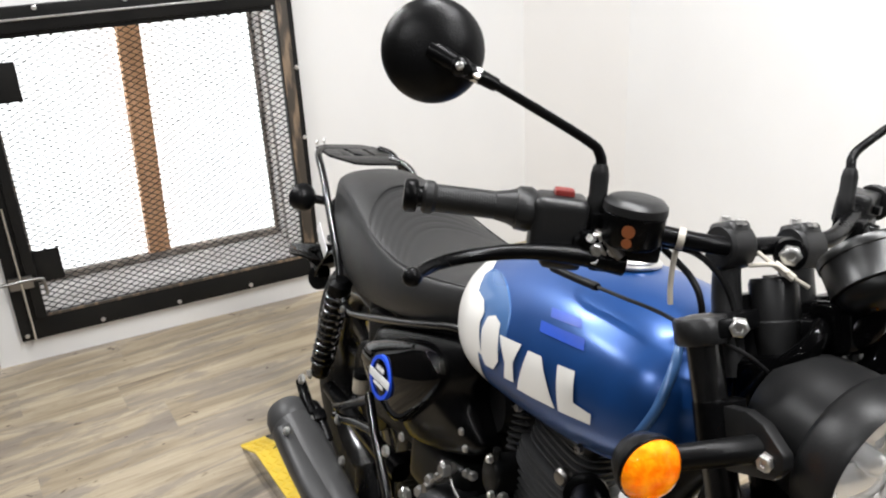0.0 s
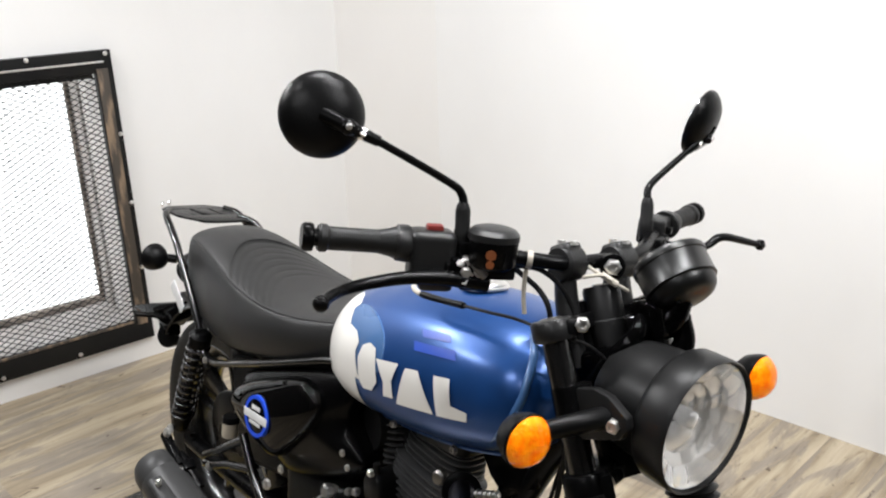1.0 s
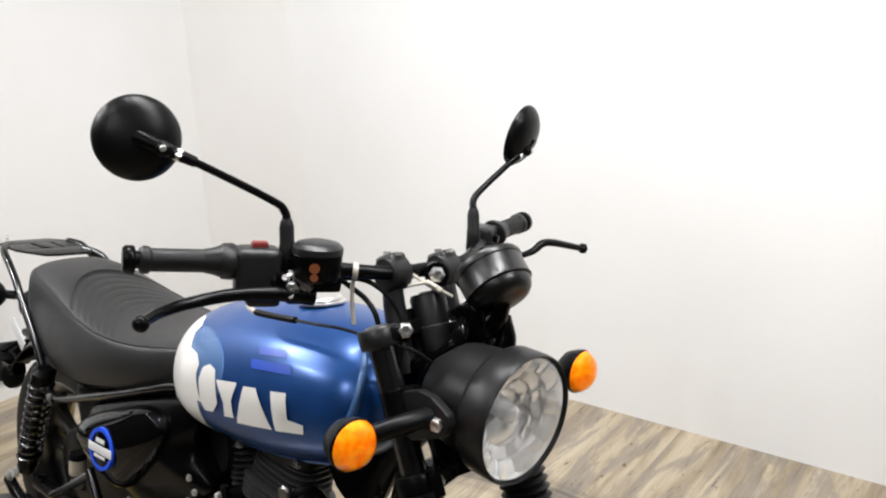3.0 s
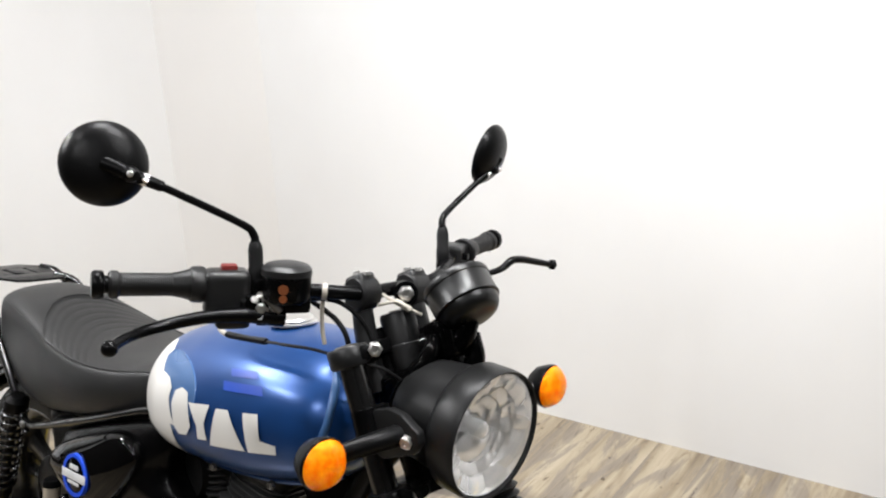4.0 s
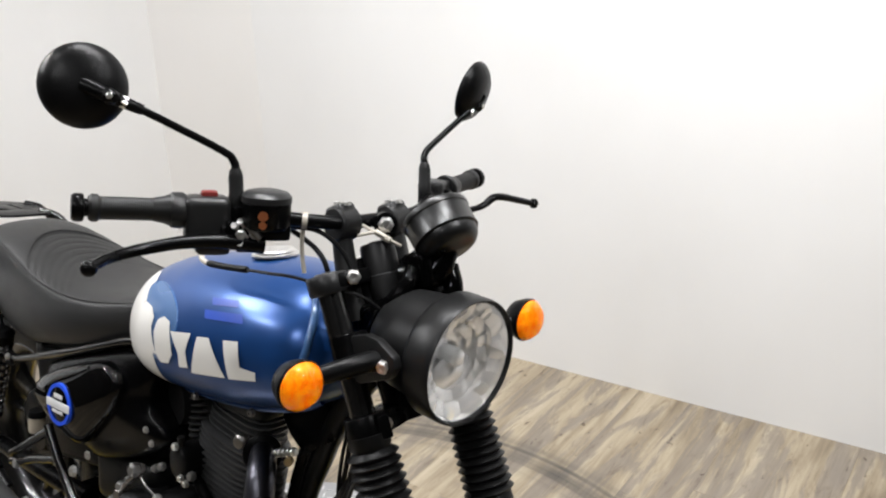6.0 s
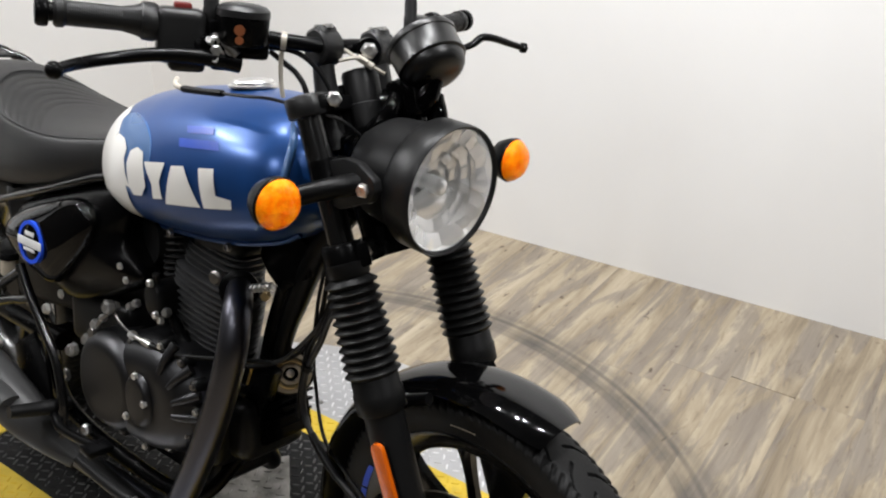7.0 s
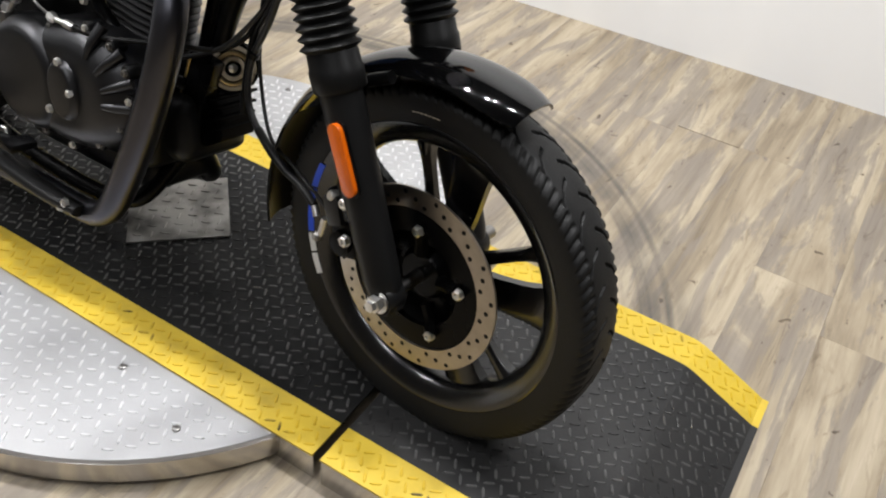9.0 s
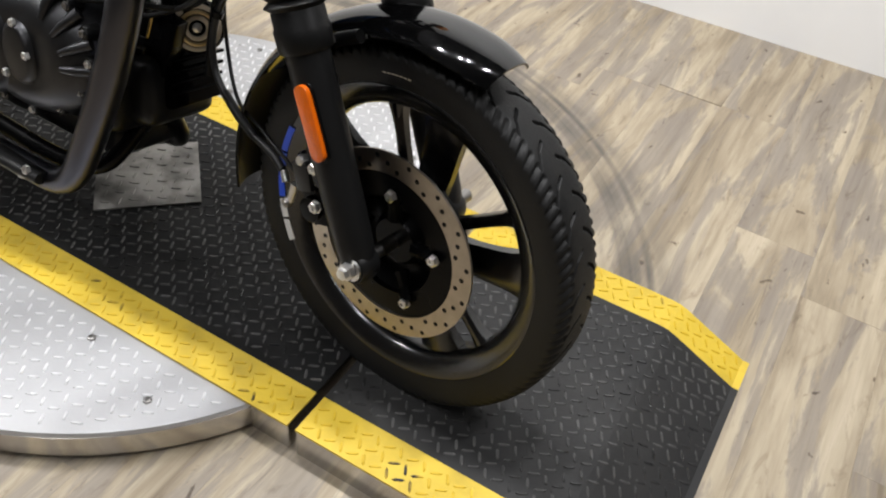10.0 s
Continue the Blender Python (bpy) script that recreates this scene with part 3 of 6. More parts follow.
def track_bands(parent, sections, bottom, middle):
    """Black middle and yellow sides of a track whose height follows (x, z) sections; the sides go down to bottom."""
    for name, ya, yb, mat in (("yellow_band", Y0, Y0 + BAND, PLATE_YELLOW), ("black_plate", Y0 + BAND, Y1 - BAND, middle), ("yellow_band", Y1 - BAND, Y1, PLATE_YELLOW)):
        verts, faces = [], []
        for x, z in sections:
            verts += [(x, ya, z), (x, yb, z), (x, yb, z - 0.004), (x, ya, z - 0.004)]
        for i in range(len(sections) - 1):
            for k in range(4):
                l = (k + 1) % 4
                faces.append((4 * i + k, 4 * i + 4 + k, 4 * i + 4 + l, 4 * i + l))
        n = len(verts)
        faces += [(0, 1, 2, 3), (n - 1, n - 2, n - 3, n - 4)]
        part(name, mesh_from(verts, faces, smooth=False), mat, parent)
    verts, faces = [], []
    for x, z in sections:
        z = max(z - 0.0045, bottom + 0.0005)
        verts += [(x, Y0 + 0.003, z), (x, Y1 - 0.003, z), (x, Y1 - 0.003, bottom), (x, Y0 + 0.003, bottom)]
    for i in range(len(sections) - 1):
        for k in range(4):
            l = (k + 1) % 4
            faces.append((4 * i + k, 4 * i + 4 + k, 4 * i + 4 + l, 4 * i + l))
    n = len(verts)
    faces += [(0, 1, 2, 3), (n - 1, n - 2, n - 3, n - 4)]
    part("skirt", mesh_from(verts, faces, smooth=False), RIM_STEEL, parent, "polished steel side skirt")


def band_of(x, y):
    return 1 if y < Y0 + BAND or y > Y1 - BAND else 0


def on_edge(y):
    """Lugs on the line between yellow and black are worn flat."""
    return min(abs(y - Y0 - BAND), abs(y - Y1 + BAND)) < 0.007


def turntable():
    t = new("turntable")
    tagged(t, "round aluminium tread plate turntable with a yellow-edged black track", "turntable")
    part("deck", lathe([(DISC_R - 0.002, FLOOR + 0.012), (DISC_R, FLOOR + 0.016), (DISC_R, -0.010), (DISC_R - 0.003, -0.006), (0, -0.006)], (TX, TY, 0), (0, 0, 1), 128), [PLATE_ALU], t, "aluminium tread plate deck")
    part("rim_band", lathe([(DISC_R + 0.0015, FLOOR + 0.012), (DISC_R + 0.0015, -0.0125)], (TX, TY, 0), (0, 0, 1), 128), RIM_STEEL, t, "polished steel rim")
    track_bands(t, [(TX - 0.616, 0.0), (TX + 0.616, 0.0)], FLOOR + 0.004, PLATE_BLACK)
    pts = [(x, y, -0.006, 0, o) for x, y, o in grid(TX - 0.63, TX + 0.63, TY - 0.63, TY + 0.63, 0.0245) if (x - TX) ** 2 + (y - TY) ** 2 < 0.605 ** 2 and not Y0 - 0.012 < y < Y1 + 0.012]
    lugs(pts, lambda x, y: 0, t, "deck_tread", [DECK_LUG_GLINT])
    pts = [(x, y, 0, 0, o) for x, y, o in grid(TX - 0.61, TX + 0.61, Y0 + 0.004, Y1 - 0.004) if not on_edge(y)]
    lugs(pts, band_of, t, "track_tread", [LUG_WORN_GLINT, YELLOW_WORN])
    me = bolt_mesh((0, 0, 0), (0, 0, 1), 0.007, 0.004)
    for k in range(12):
        a = radians(15 + 30 * k)
        x, y = TX + 0.57 * math.cos(a), TY + 0.57 * math.sin(a)
        if not Y0 - 0.03 < y < Y1 + 0.03:
            part("deck_screw", me, DARK_STEEL, t, at=pose(x, y, -0.006))
    for x, y in ((0.935, -0.19), (0.62, -0.20), (0.935, 0.53), (0.62, 0.53)):
        part("deck_screw", me, DARK_STEEL, t, at=pose(x, y, -0.006))
    c = slab([(-0.102, -0.102), (0.102, -0.102), (0.102, 0.102), (-0.102, 0.102)], 0.0035, pose(TX + 0.003, TY + 0.011, 0.0012, 0, 0, 44), bevel=0.001)
    part("cover_plate", c, COVER_ALU, t, "worn square aluminium cover plate")
    pts = []
    for i in range(7):
        for j in range(7):
            q = pose(TX + 0.003, TY + 0.011, 0, 0, 0, 44) @ Vector(((i - 3) * 0.027, (j - 3) * 0.027, 0))
            pts.append((q.x, q.y, 0.0047, 0, (i + j) % 2))
    lugs(pts, lambda x, y: 0, t, "cover_tread", [COVER_ALU])


def ramp(sign, label):
    r = new("ramp")
    tagged(r, label, "ramp", "turntable ramps")
    s = [(TX + sign * d, z) for d, z in ((0.632, 0.0), (1.045, 0.0), (1.06, -0.002), (1.075, -0.007), (1.205, FLOOR + 0.002), (1.218, FLOOR + 0.0015))]
    if sign < 0:
        s.reverse()
    track_bands(r, s, FLOOR + 0.0008, PLATE_LIT)
    xs, zs = [q[0] for q in s], [q[1] for q in s]
    pts = []
    for x, y, o in grid(xs[0] + 0.004, xs[-1] - 0.012, Y0 + 0.004, Y1 - 0.004):
        if on_edge(y):
            continue
        z = float(np.interp(x, xs, zs))
        slope = (float(np.interp(x - 0.005, xs, zs)) - float(np.interp(x + 0.005, xs, zs))) / 0.01
        pts.append((x, y, z, slope, o))
    if sign < 0:
        r.matrix_basis = pose(0.011, 0.095, 0)
    lugs(pts, band_of, r, "ramp_tread", [LUG_WORN_GLINT, YELLOW_WORN])
    return r


turntable()
ramp(1, "yellow-edged black tread plate ramp sloping down to the wooden floor")
ramp(-1, "yellow-edged black tread plate ramp behind the rear wheel")

# ---- motorcycle ----
# own frame: x ahead from the rear axle, y to its left, z up from the ground; it leans on its side stand
PIVOT = Vector((1.37, 0, 0))
BIKE = Matrix.Translation(PIVOT) @ Matrix.Rotation(radians(-5.02), 4, "Z") @ Matrix.Rotation(radians(-10.91), 4, "X") @ Matrix.Translation(-PIVOT)
HEAD = Vector((1.466, 0, 0))
STEER = Matrix.Translation(HEAD) @ Matrix.Rotation(radians(-2.87), 4, Vector((-math.sin(radians(25)), 0, math.cos(radians(25))))) @ Matrix.Translation(-HEAD)
moto = new("motorcycle")
moto.matrix_basis = BIKE
tagged(moto, "black motorcycle with a blue and cream tank on its side stand", "motorcycle")


ROLL = pose(0, 0.040, 0, 3.5)       # the wheels' middle plane against the frame above


def fixed(name, me, mat, label=""):
    return part(name, me, mat, moto, label)


def steered(name, me, mat, label=""):
    return part(name, me, mat, moto, label, STEER)


def fixed_mid(name, me, mat, label=""):
    return part(name, me, mat, moto, label, ROLL)


def steered_mid(name, me, mat, label=""):
    return part(name, me, mat, moto, label, STEER @ ROLL)


def sub(name, me, mat, parent, label=""):
    return part(name, me, mat, parent, label)


def bolts(parent, places, direction, r=0.006, h=0.006, mat=None, name="bolt"):
    for at in places:
        sub(name, bolt_mesh(at, direction, r, h), mat or CHROME, parent)


FY = 0.0        # middle plane of the front wheel and fork


# -- wheels --
def groove(turns, half, deep):
    """Depth of a narrow groove that comes round once a turn."""
    return deep * min(1.0, 2.2 * max(0.0, 1 - abs(turns % 1.0 - 0.5) / half))


def tyre_mesh(c, r, half, bead, n=1224, blocks=36):
    """A tyre turned about y: long bent grooves on the crown, three rounded ribs to each of them on the shoulders."""
    prof = []
    m = 101
    for k in range(m):
        s = -1 + 2 * k / (m - 1)
        a = s * math.pi * 0.62
        y = half * math.sin(a) if abs(a) < math.pi / 2 else half * math.copysign(1 - (abs(a) - math.pi / 2) ** 2 * 0.9, a)
        q = abs(s)
        rr = r - (r - bead) * (q ** 2.6 * 0.52 + max(0, q - 0.72) ** 1.3 * 2.4)
        prof.append((y, max(rr, bead), s))
    verts, faces = [], []
    for i in range(n):
        f = i / n
        th = 2 * math.pi * f
        ct, st = math.cos(th), math.sin(th)
        for y, rr, s in prof:
            q = abs(s)
            cut = 0.0
            w = f * blocks + (0.5 if s > 0 else 0)
            if 0.05 < q < 0.40:
                cut = groove(w + (1.1 * q if q < 0.22 else 0.242 + 2.6 * (q - 0.22)), 0.060, 0.0048)
            if 0.34 < q < 0.80:
                fade = min(1.0, (q - 0.34) / 0.05, (0.80 - q) / 0.06)
                wave = 0.5 + 0.5 * math.cos(2 * math.pi * (3 * w + 1.9 * (q - 0.34)))
                cut = max(cut, 0.0040 * fade * wave ** 2.2)
            rad = rr - cut
            verts.append((c[0] + rad * ct, c[1] + y, c[2] + rad * st))
    for i in range(n):
        j = (i + 1) % n
        for k in range(m - 1):
            faces.append((i * m + k, i * m + k + 1, j * m + k + 1, j * m + k))
    return mesh_from(verts, faces)


def spoke(c, angle, r0, r1, w0, w1, deep, lean=0.0):
    """A straight cast spoke with a raised middle rib, between two radii."""
    rings = []
    for k in range(7):
        f = k / 6
        rr = r0 + (r1 - r0) * f
        w = w0 + (w1 - w0) * f + 0.006 * max(0.0, f - 0.8) / 0.2
        d = deep * (1 - 0.35 * math.sin(math.pi * f))
        ring = []
        for u, v in ((-1, -0.55), (-0.6, -0.9), (0, -1), (0.6, -0.9), (1, -0.55), (1, 0.55), (0.6, 0.9), (0, 1), (-0.6, 0.9), (-1, 0.55)):
            a = radians(angle - lean * (1 - f))
            ring.append((c[0] + rr * math.cos(a) - w * u * math.sin(a), c[1] + d * v, c[2] + rr * math.sin(a) + w * u * math.cos(a)))
        rings.append(ring)
    return loft(rings)


def wheel(name, c, r, half, add, shift=0.0, n=1224, turn=35):
    """A cast black wheel: rim with hub, five thin and five broad spokes, tyre."""
    b = 0.2235
    c = (c[0], c[1] + shift, c[2])
    side = [(b - 0.022, 0.0), (b - 0.019, 0.40), (b - 0.013, 0.60), (b - 0.004, 0.74), (b + 0.006, 0.83), (b + 0.012, 0.89), (b + 0.016, 0.91), (b + 0.0185, 0.88), (b + 0.018, 0.78), (b + 0.006, 0.66), (b - 0.010, 0.50), (b - 0.016, 0.0)]
    prof = [(rr, -half * f) for rr, f in side] + [(rr, half * f) for rr, f in reversed(side[1:-1])]
    rim = add(name, lathe(prof, c, (0, 1, 0), 128, closed=True), GLOSS_TUBE, "cast black alloy wheel with thin and broad spokes")
    sub("tyre", tyre_mesh(c, r, half, b + 0.015, n), TYRE, rim, "black tyre with ribbed shoulders and bent crown grooves")
    sub("hub", lathe([(0.0, -0.046), (0.036, -0.046), (0.040, -0.042), (0.046, -0.030), (0.108, -0.030), (0.114, -0.026), (0.114, -0.014), (0.060, -0.004), (0.055, 0.02), (0.050, 0.045), (0.036, 0.05), (0.0, 0.05)], c, (0, 1, 0), 56), SATIN, rim)
    for k in range(5):
        sub("spoke", spoke(c, turn + 72 * k, 0.07, b - 0.020, 0.0095, 0.0085, 0.016), GLOSS_TUBE, rim)
        sub("spoke", spoke(c, turn - 25 + 72 * k, 0.07, b - 0.020, 0.024, 0.033, 0.018, 6.0), GLOSS_TUBE, rim)
    return rim


front_wheel = wheel("front_wheel", (1.37, FY, 0.288), 0.296, 0.046, steered_mid, 0.0160)
DY = -0.046


def brake_disc():
    c = (1.37, DY, 0.288)
    sub("brake_disc", lathe([(0.153, -0.002), (0.153, 0.002), (0.120, 0.002), (0.120, -0.002)], c, (0, 1, 0), 96, closed=True), DISC_STEEL, front_wheel, "drilled bare steel brake disc")
    c2 = (1.37, DY + 0.005, 0.288)
    sub("disc_carrier", lathe([(0.122, -0.003), (0.122, 0.003), (0.080, 0.006), (0.080, -0.004)], c2, (0, 1, 0), 64, closed=True), SATIN, front_wheel)
    for k in range(5):
        a = radians(-55.5 + 73 * k)
        q = Vector((1.37 + 0.091 * math.cos(a), DY - 0.001, 0.288 + 0.091 * math.sin(a)))
        i = Vector((1.37 + 0.045 * math.cos(a), DY + 0.010, 0.288 + 0.045 * math.sin(a)))
        sub("carrier_arm", tube([i, (i + q) / 2 + Vector((0, 0.001, 0)), q], [0.012, 0.010, 0.012], 8, 4), SATIN, front_wheel)
        sub("disc_bolt", bolt_mesh(q + Vector((0, -0.004, 0)), (0, -1, 0), 0.0085, 0.009), CHROME, front_wheel)
    verts, faces = [], []
    for k in range(48):
        a = 2 * math.pi * k / 48
        rr = (0.128, 0.1365, 0.145)[k % 3]
        x, z = 1.37 + rr * math.cos(a), 0.288 + rr * math.sin(a)
        base = len(verts)
        for s in range(10):
            t = 2 * math.pi * s / 10
            verts.append((x + 0.0040 * math.cos(t), DY - 0.0023, z + 0.0040 * math.sin(t)))
        faces.append(tuple(base + s for s in range(10)))
    tagged(sub("disc_drilling", mesh_from(verts, faces, smooth=False), RUBBER, front_wheel), kind="stuff")


brake_disc()
# small moulded marks on the tyre's wall
for k in range(7):
    a = radians(103 - 1.6 * k)
    q = pose(1.37 + 0.262 * math.cos(a), FY + 0.016 - 0.0436, 0.288 + 0.262 * math.sin(a), 0, 90 - math.degrees(a), 0)
    sub("sidewall_mark", slab([(-0.0026, -0.004), (0.0026, -0.004), (0.0026, 0.004), (-0.0026, 0.004)], 0.0012, q @ SIDE, 0), CLOUDY, front_wheel, "pale moulded mark")
steered_mid("axle", lathe([(0.011, -0.135), (0.011, 0.16)], (1.368, FY, 0.286), (0, 1, 0), 20), DARK_STEEL)
nut = steered_mid("axle_nut", joined(lathe([(0.0, 0.0), (0.0185, 0.0), (0.0185, 0.004), (0.0, 0.004)], (1.371, -0.126, 0.288), (0, -1, 0), 24), lathe([(0.0, 0.004), (0.0135, 0.0045), (0.0135, 0.014), (0.009, 0.015), (0.009, 0.022), (0.0, 0.023)], (1.371, -0.126, 0.288), (0, -1, 0), 6)), CHROME, "bright axle nut with washer")
# tape on the rim edge
for a0, a1, mat, label in ((158, 170, SCRIPT, "blue rim tape"), (171, 191, SCRIPT, "blue rim tape"), (192, 200, WHITE, "white rim tape"), (201, 210, WHITE, "white rim tape")):
    verts, faces = [], []
    n = 12
    for k in range(n + 1):
        a = radians(a0 + (a1 - a0) * k / n)
        for rr, yy in ((0.2335, -0.0395), (0.2425, -0.0432), (0.2425, -0.0422), (0.2335, -0.0385)):
            verts.append((1.37 + rr * math.cos(a), FY + 0.016 + yy - 0.0026, 0.288 + rr * math.sin(a)))
    for k in range(n):
        for i in range(4):
            j = (i + 1) % 4
            faces.append((4 * k + i, 4 * k + j, 4 * k + 4 + j, 4 * k + 4 + i))
    sub("rim_stripe", mesh_from(verts, faces), mat, front_wheel, label)


def fork_at(z):
    """x of the fork's line at a height."""
    return 1.366 - 0.445 * (z - 0.288)


def fork_leg(y, right):
    o = -1 if right else 1
    d = Vector((-0.445, 0, 1)).normalized()
    lo, hi = 0.268, 0.575
    slider = steered_mid("fork_slider", joined(
        tube([(fork_at(lo), y, lo), (fork_at(0.31), y, 0.31), (fork_at(0.36), y, 0.36), (fork_at(hi), y, hi)], [0.024, 0.0285, 0.029, 0.0305], 24, 6),
        lathe([(0.0, -0.019), (0.024, -0.019), (0.027, -0.014), (0.027, 0.014), (0.024, 0.019), (0.0, 0.019)], (1.368, y, 0.286), (0, 1, 0), 24)), MATTE, "satin black fork leg with rubber gaiter")
    base, top = 0.565, 0.752
    prof = [(0.034, 0.0), (0.037, 0.004), (0.038, 0.030), (0.036, 0.034), (0.0355, 0.052)]
    ribs = 11
    length = (top - 0.618) / d.z
    for k in range(ribs):
        h = 0.054 + k * length / ribs
        rr = 0.0425 - 0.0030 * k / ribs
        prof += [(rr - 0.0080, h), (rr - 0.001, h + length / ribs * 0.40), (rr, h + length / ribs * 0.5), (rr - 0.001, h + length / ribs * 0.6)]
    prof += [(0.029, 0.056 + length), (0.032, 0.060 + length), (0.032, 0.078 + length), (0.024, 0.080 + length)]
    sub("gaiter", lathe(prof, (fork_at(base), y, base), d, 40), RUBBER, slider, "ribbed black rubber gaiter")
    sub("fork_tube", tube([(fork_at(0.70), y, 0.70), (fork_at(0.984), y, 0.984)], 0.0195, 24), GLOSS_TUBE, slider)
    sub("fork_cap", lathe([(0.0, 0), (0.020, 0), (0.020, 0.006), (0.015, 0.010), (0.0, 0.011)], (fork_at(0.984), y, 0.984), d, 20), DARK_STEEL, slider)
    if right:
        # long reflector on the outer face
        q = pose(fork_at(0.4865) + 0.008, y - 0.0275, 0.4865, 0, -25.5, 0)
        prof = [(-0.0125, -0.046), (0.0125, -0.046), (0.0125, 0.046), (-0.0125, 0.046)]
        pts = [(0.0125 * math.cos(a), s * 0.040 + 0.0125 * math.sin(a)) for s, rng in ((1, range(0, 181, 20)), (-1, range(180, 361, 20))) for a in [radians(v) for v in rng]]
        sub("reflector", slab(pts, 0.008, q @ SIDE, 0.002), REFLECTOR, slider, "long orange side reflector")
        sub("reflector_base", slab([(x * 1.18, z * 1.06) for x, z in pts], 0.004, q @ Matrix.Translation((0, 0.004, 0)) @ SIDE, 0.001), PLASTIC, slider)
    return slider


fork_right, fork_left = fork_leg(FY - 0.106, True), fork_leg(FY + 0.106, False)


# -- caliper and hose --
cal = steered("brake_caliper", joined(block((0.05, 0.055, 0.11), (1.262, -0.052, 0.345), (0, -18, 0), 0.008), block((0.032, 0.05, 0.06), (1.282, -0.074, 0.40), (0, -25, 0), 0.006),
                                      lathe([(0.0, 0.0), (0.019, 0.0), (0.019, 0.01), (0.0, 0.012)], (1.258, -0.078, 0.36), (0, -1, 0), 20), lathe([(0.0, 0.0), (0.019, 0.0), (0.019, 0.01), (0.0, 0.012)], (1.268, -0.078, 0.318), (0, -1, 0), 20)), SATIN, "black brake caliper behind the fork")
bolts(cal, [(1.280, -0.098, 0.398), (1.290, -0.098, 0.340)], (0, -1, 0), 0.009, 0.01)
sub("banjo_bolt", lathe([(0.0, 0), (0.009, 0), (0.009, 0.012), (0.006, 0.016), (0.0, 0.016)], (1.252, -0.085, 0.392), (-0.3, -1, 0.2), 12), CHROME, cal)
sub("bleed_screw", tube([(1.243, -0.096, 0.352), (1.239, -0.098, 0.322)], [0.0062, 0.0050], 10), CHROME, cal, "bright bleed screw")
sub("bleed_cap", lathe([(0.0, 0), (0.0085, 0), (0.0085, 0.006), (0.005, 0.010), (0.0, 0.010)], (1.236, -0.096, 0.318), (-0.3, -1, 0.1), 10), DARK_STEEL, cal)
sub("guide_pin", tube([(1.214, -0.090, 0.358), (1.224, -0.094, 0.346)], 0.0058, 10), CHROME, cal)
sub("caliper_bridge", block((0.030, 0.020, 0.046), (1.256, -0.090, 0.372), (0, -22, 0), 0.005), HOUSING, cal)
HOSE = [(1.075, -0.075, 0.78), (1.095, -0.070, 0.679), (1.067, -0.060, 0.618), (1.048, -0.055, 0.575), (1.017, -0.050, 0.515), (1.009, -0.050, 0.469), (1.017, -0.050, 0.427), (1.046, -0.055, 0.401), (1.090, -0.065, 0.384), (1.138, -0.075, 0.372), (1.180, -0.084, 0.370), (1.214, -0.092, 0.360)]
hose = steered("brake_hose", tube(HOSE, 0.0056, 12, 10), HOUSING, "dark grey brake hose")
sub("hose_sleeve", tube(HOSE[7:10], [0.0072, 0.0076, 0.0072], 12, 8), RUBBER, hose)
sub("hose_end", tube(HOSE[9:], [0.0062, 0.0066, 0.0060], 12, 6), MATTE, hose)
sub("hose_clip", lathe([(0.0055, -0.006), (0.0095, -0.005), (0.0095, 0.005), (0.0055, 0.006)], HOSE[4], (0.3, 0, 1), 14), PLASTIC, hose)
steered("sensor_cable", tube([(1.05, -0.045, 0.78), (1.02, -0.04, 0.64), (0.996, -0.02, 0.53), (0.975, 0.01, 0.44), (1.03, -0.012, 0.372), (1.13, -0.055, 0.375), (1.23, -0.07, 0.345), (1.31, -0.075, 0.30)], 0.0033, 8, 10), RUBBER)


# -- front mudguard --
def mudguard(c, r, half, a0, a1, add, name, mat, drop=0.02, n=48, lift=0.0, span=(0.0, 1.0), label="glossy black mudguard"):
    verts, faces = [], []
    prof = []
    for s in [-1, -0.985] + [-1 + k / 8 for k in range(1, 16)] + [0.985, 1]:
        prof.append((half * s, r - drop * abs(s) ** 2.6))
    inner = [(y * 0.965, rr - 0.0035) for y, rr in reversed(prof)]
    ring = prof + inner
    m = len(ring)
    for i in range(n + 1):
        f = span[0] + (span[1] - span[0]) * i / n
        a = radians(a0 + (a1 - a0) * f)
        nar = 1 - 0.22 * max(0, (0.08 - f) / 0.08) ** 2
        for y, rr in ring:
            rr += lift * (1 - 2 * f)
            verts.append((c[0] + rr * math.cos(a), c[1] + y * nar, c[2] + rr * math.sin(a)))
    for i in range(n):
        for k in range(m):
            l = (k + 1) % m
            faces.append((i * m + k, i * m + l, (i + 1) * m + l, (i + 1) * m + k))
    faces += [tuple(range(m)), tuple(n * m + k for k in reversed(range(m)))]
    return add(name, mesh_from(verts, faces), mat, label)


guard = mudguard((1.37, FY, 0.288), 0.336, 0.063, 70, 189, steered_mid, "front_mudguard", GUARD, lift=0.011, span=(0.0, 0.70))
mudguard((1.37, FY, 0.288), 0.336, 0.063, 70, 189, lambda name, me, mat, label: sub(name, me, mat, guard, label), "rear_flap", PLASTIC, lift=0.011, n=20, span=(0.70, 1.0), label="black plastic rear flap")
for y in (FY - 0.078, FY + 0.078):
    sub("guard_bracket", tube([(1.235, y, 0.555), (1.262, y * 0.96, 0.578), (1.30, y * 0.92, 0.598)], 0.0095, 10), SATIN, guard)
    sub("bolt", bolt_mesh((1.262, y + (-0.006 if y < 0 else 0.006), 0.582), (0, -1 if y < 0 else 1, 0), 0.007, 0.007), DARK_STEEL, guard)


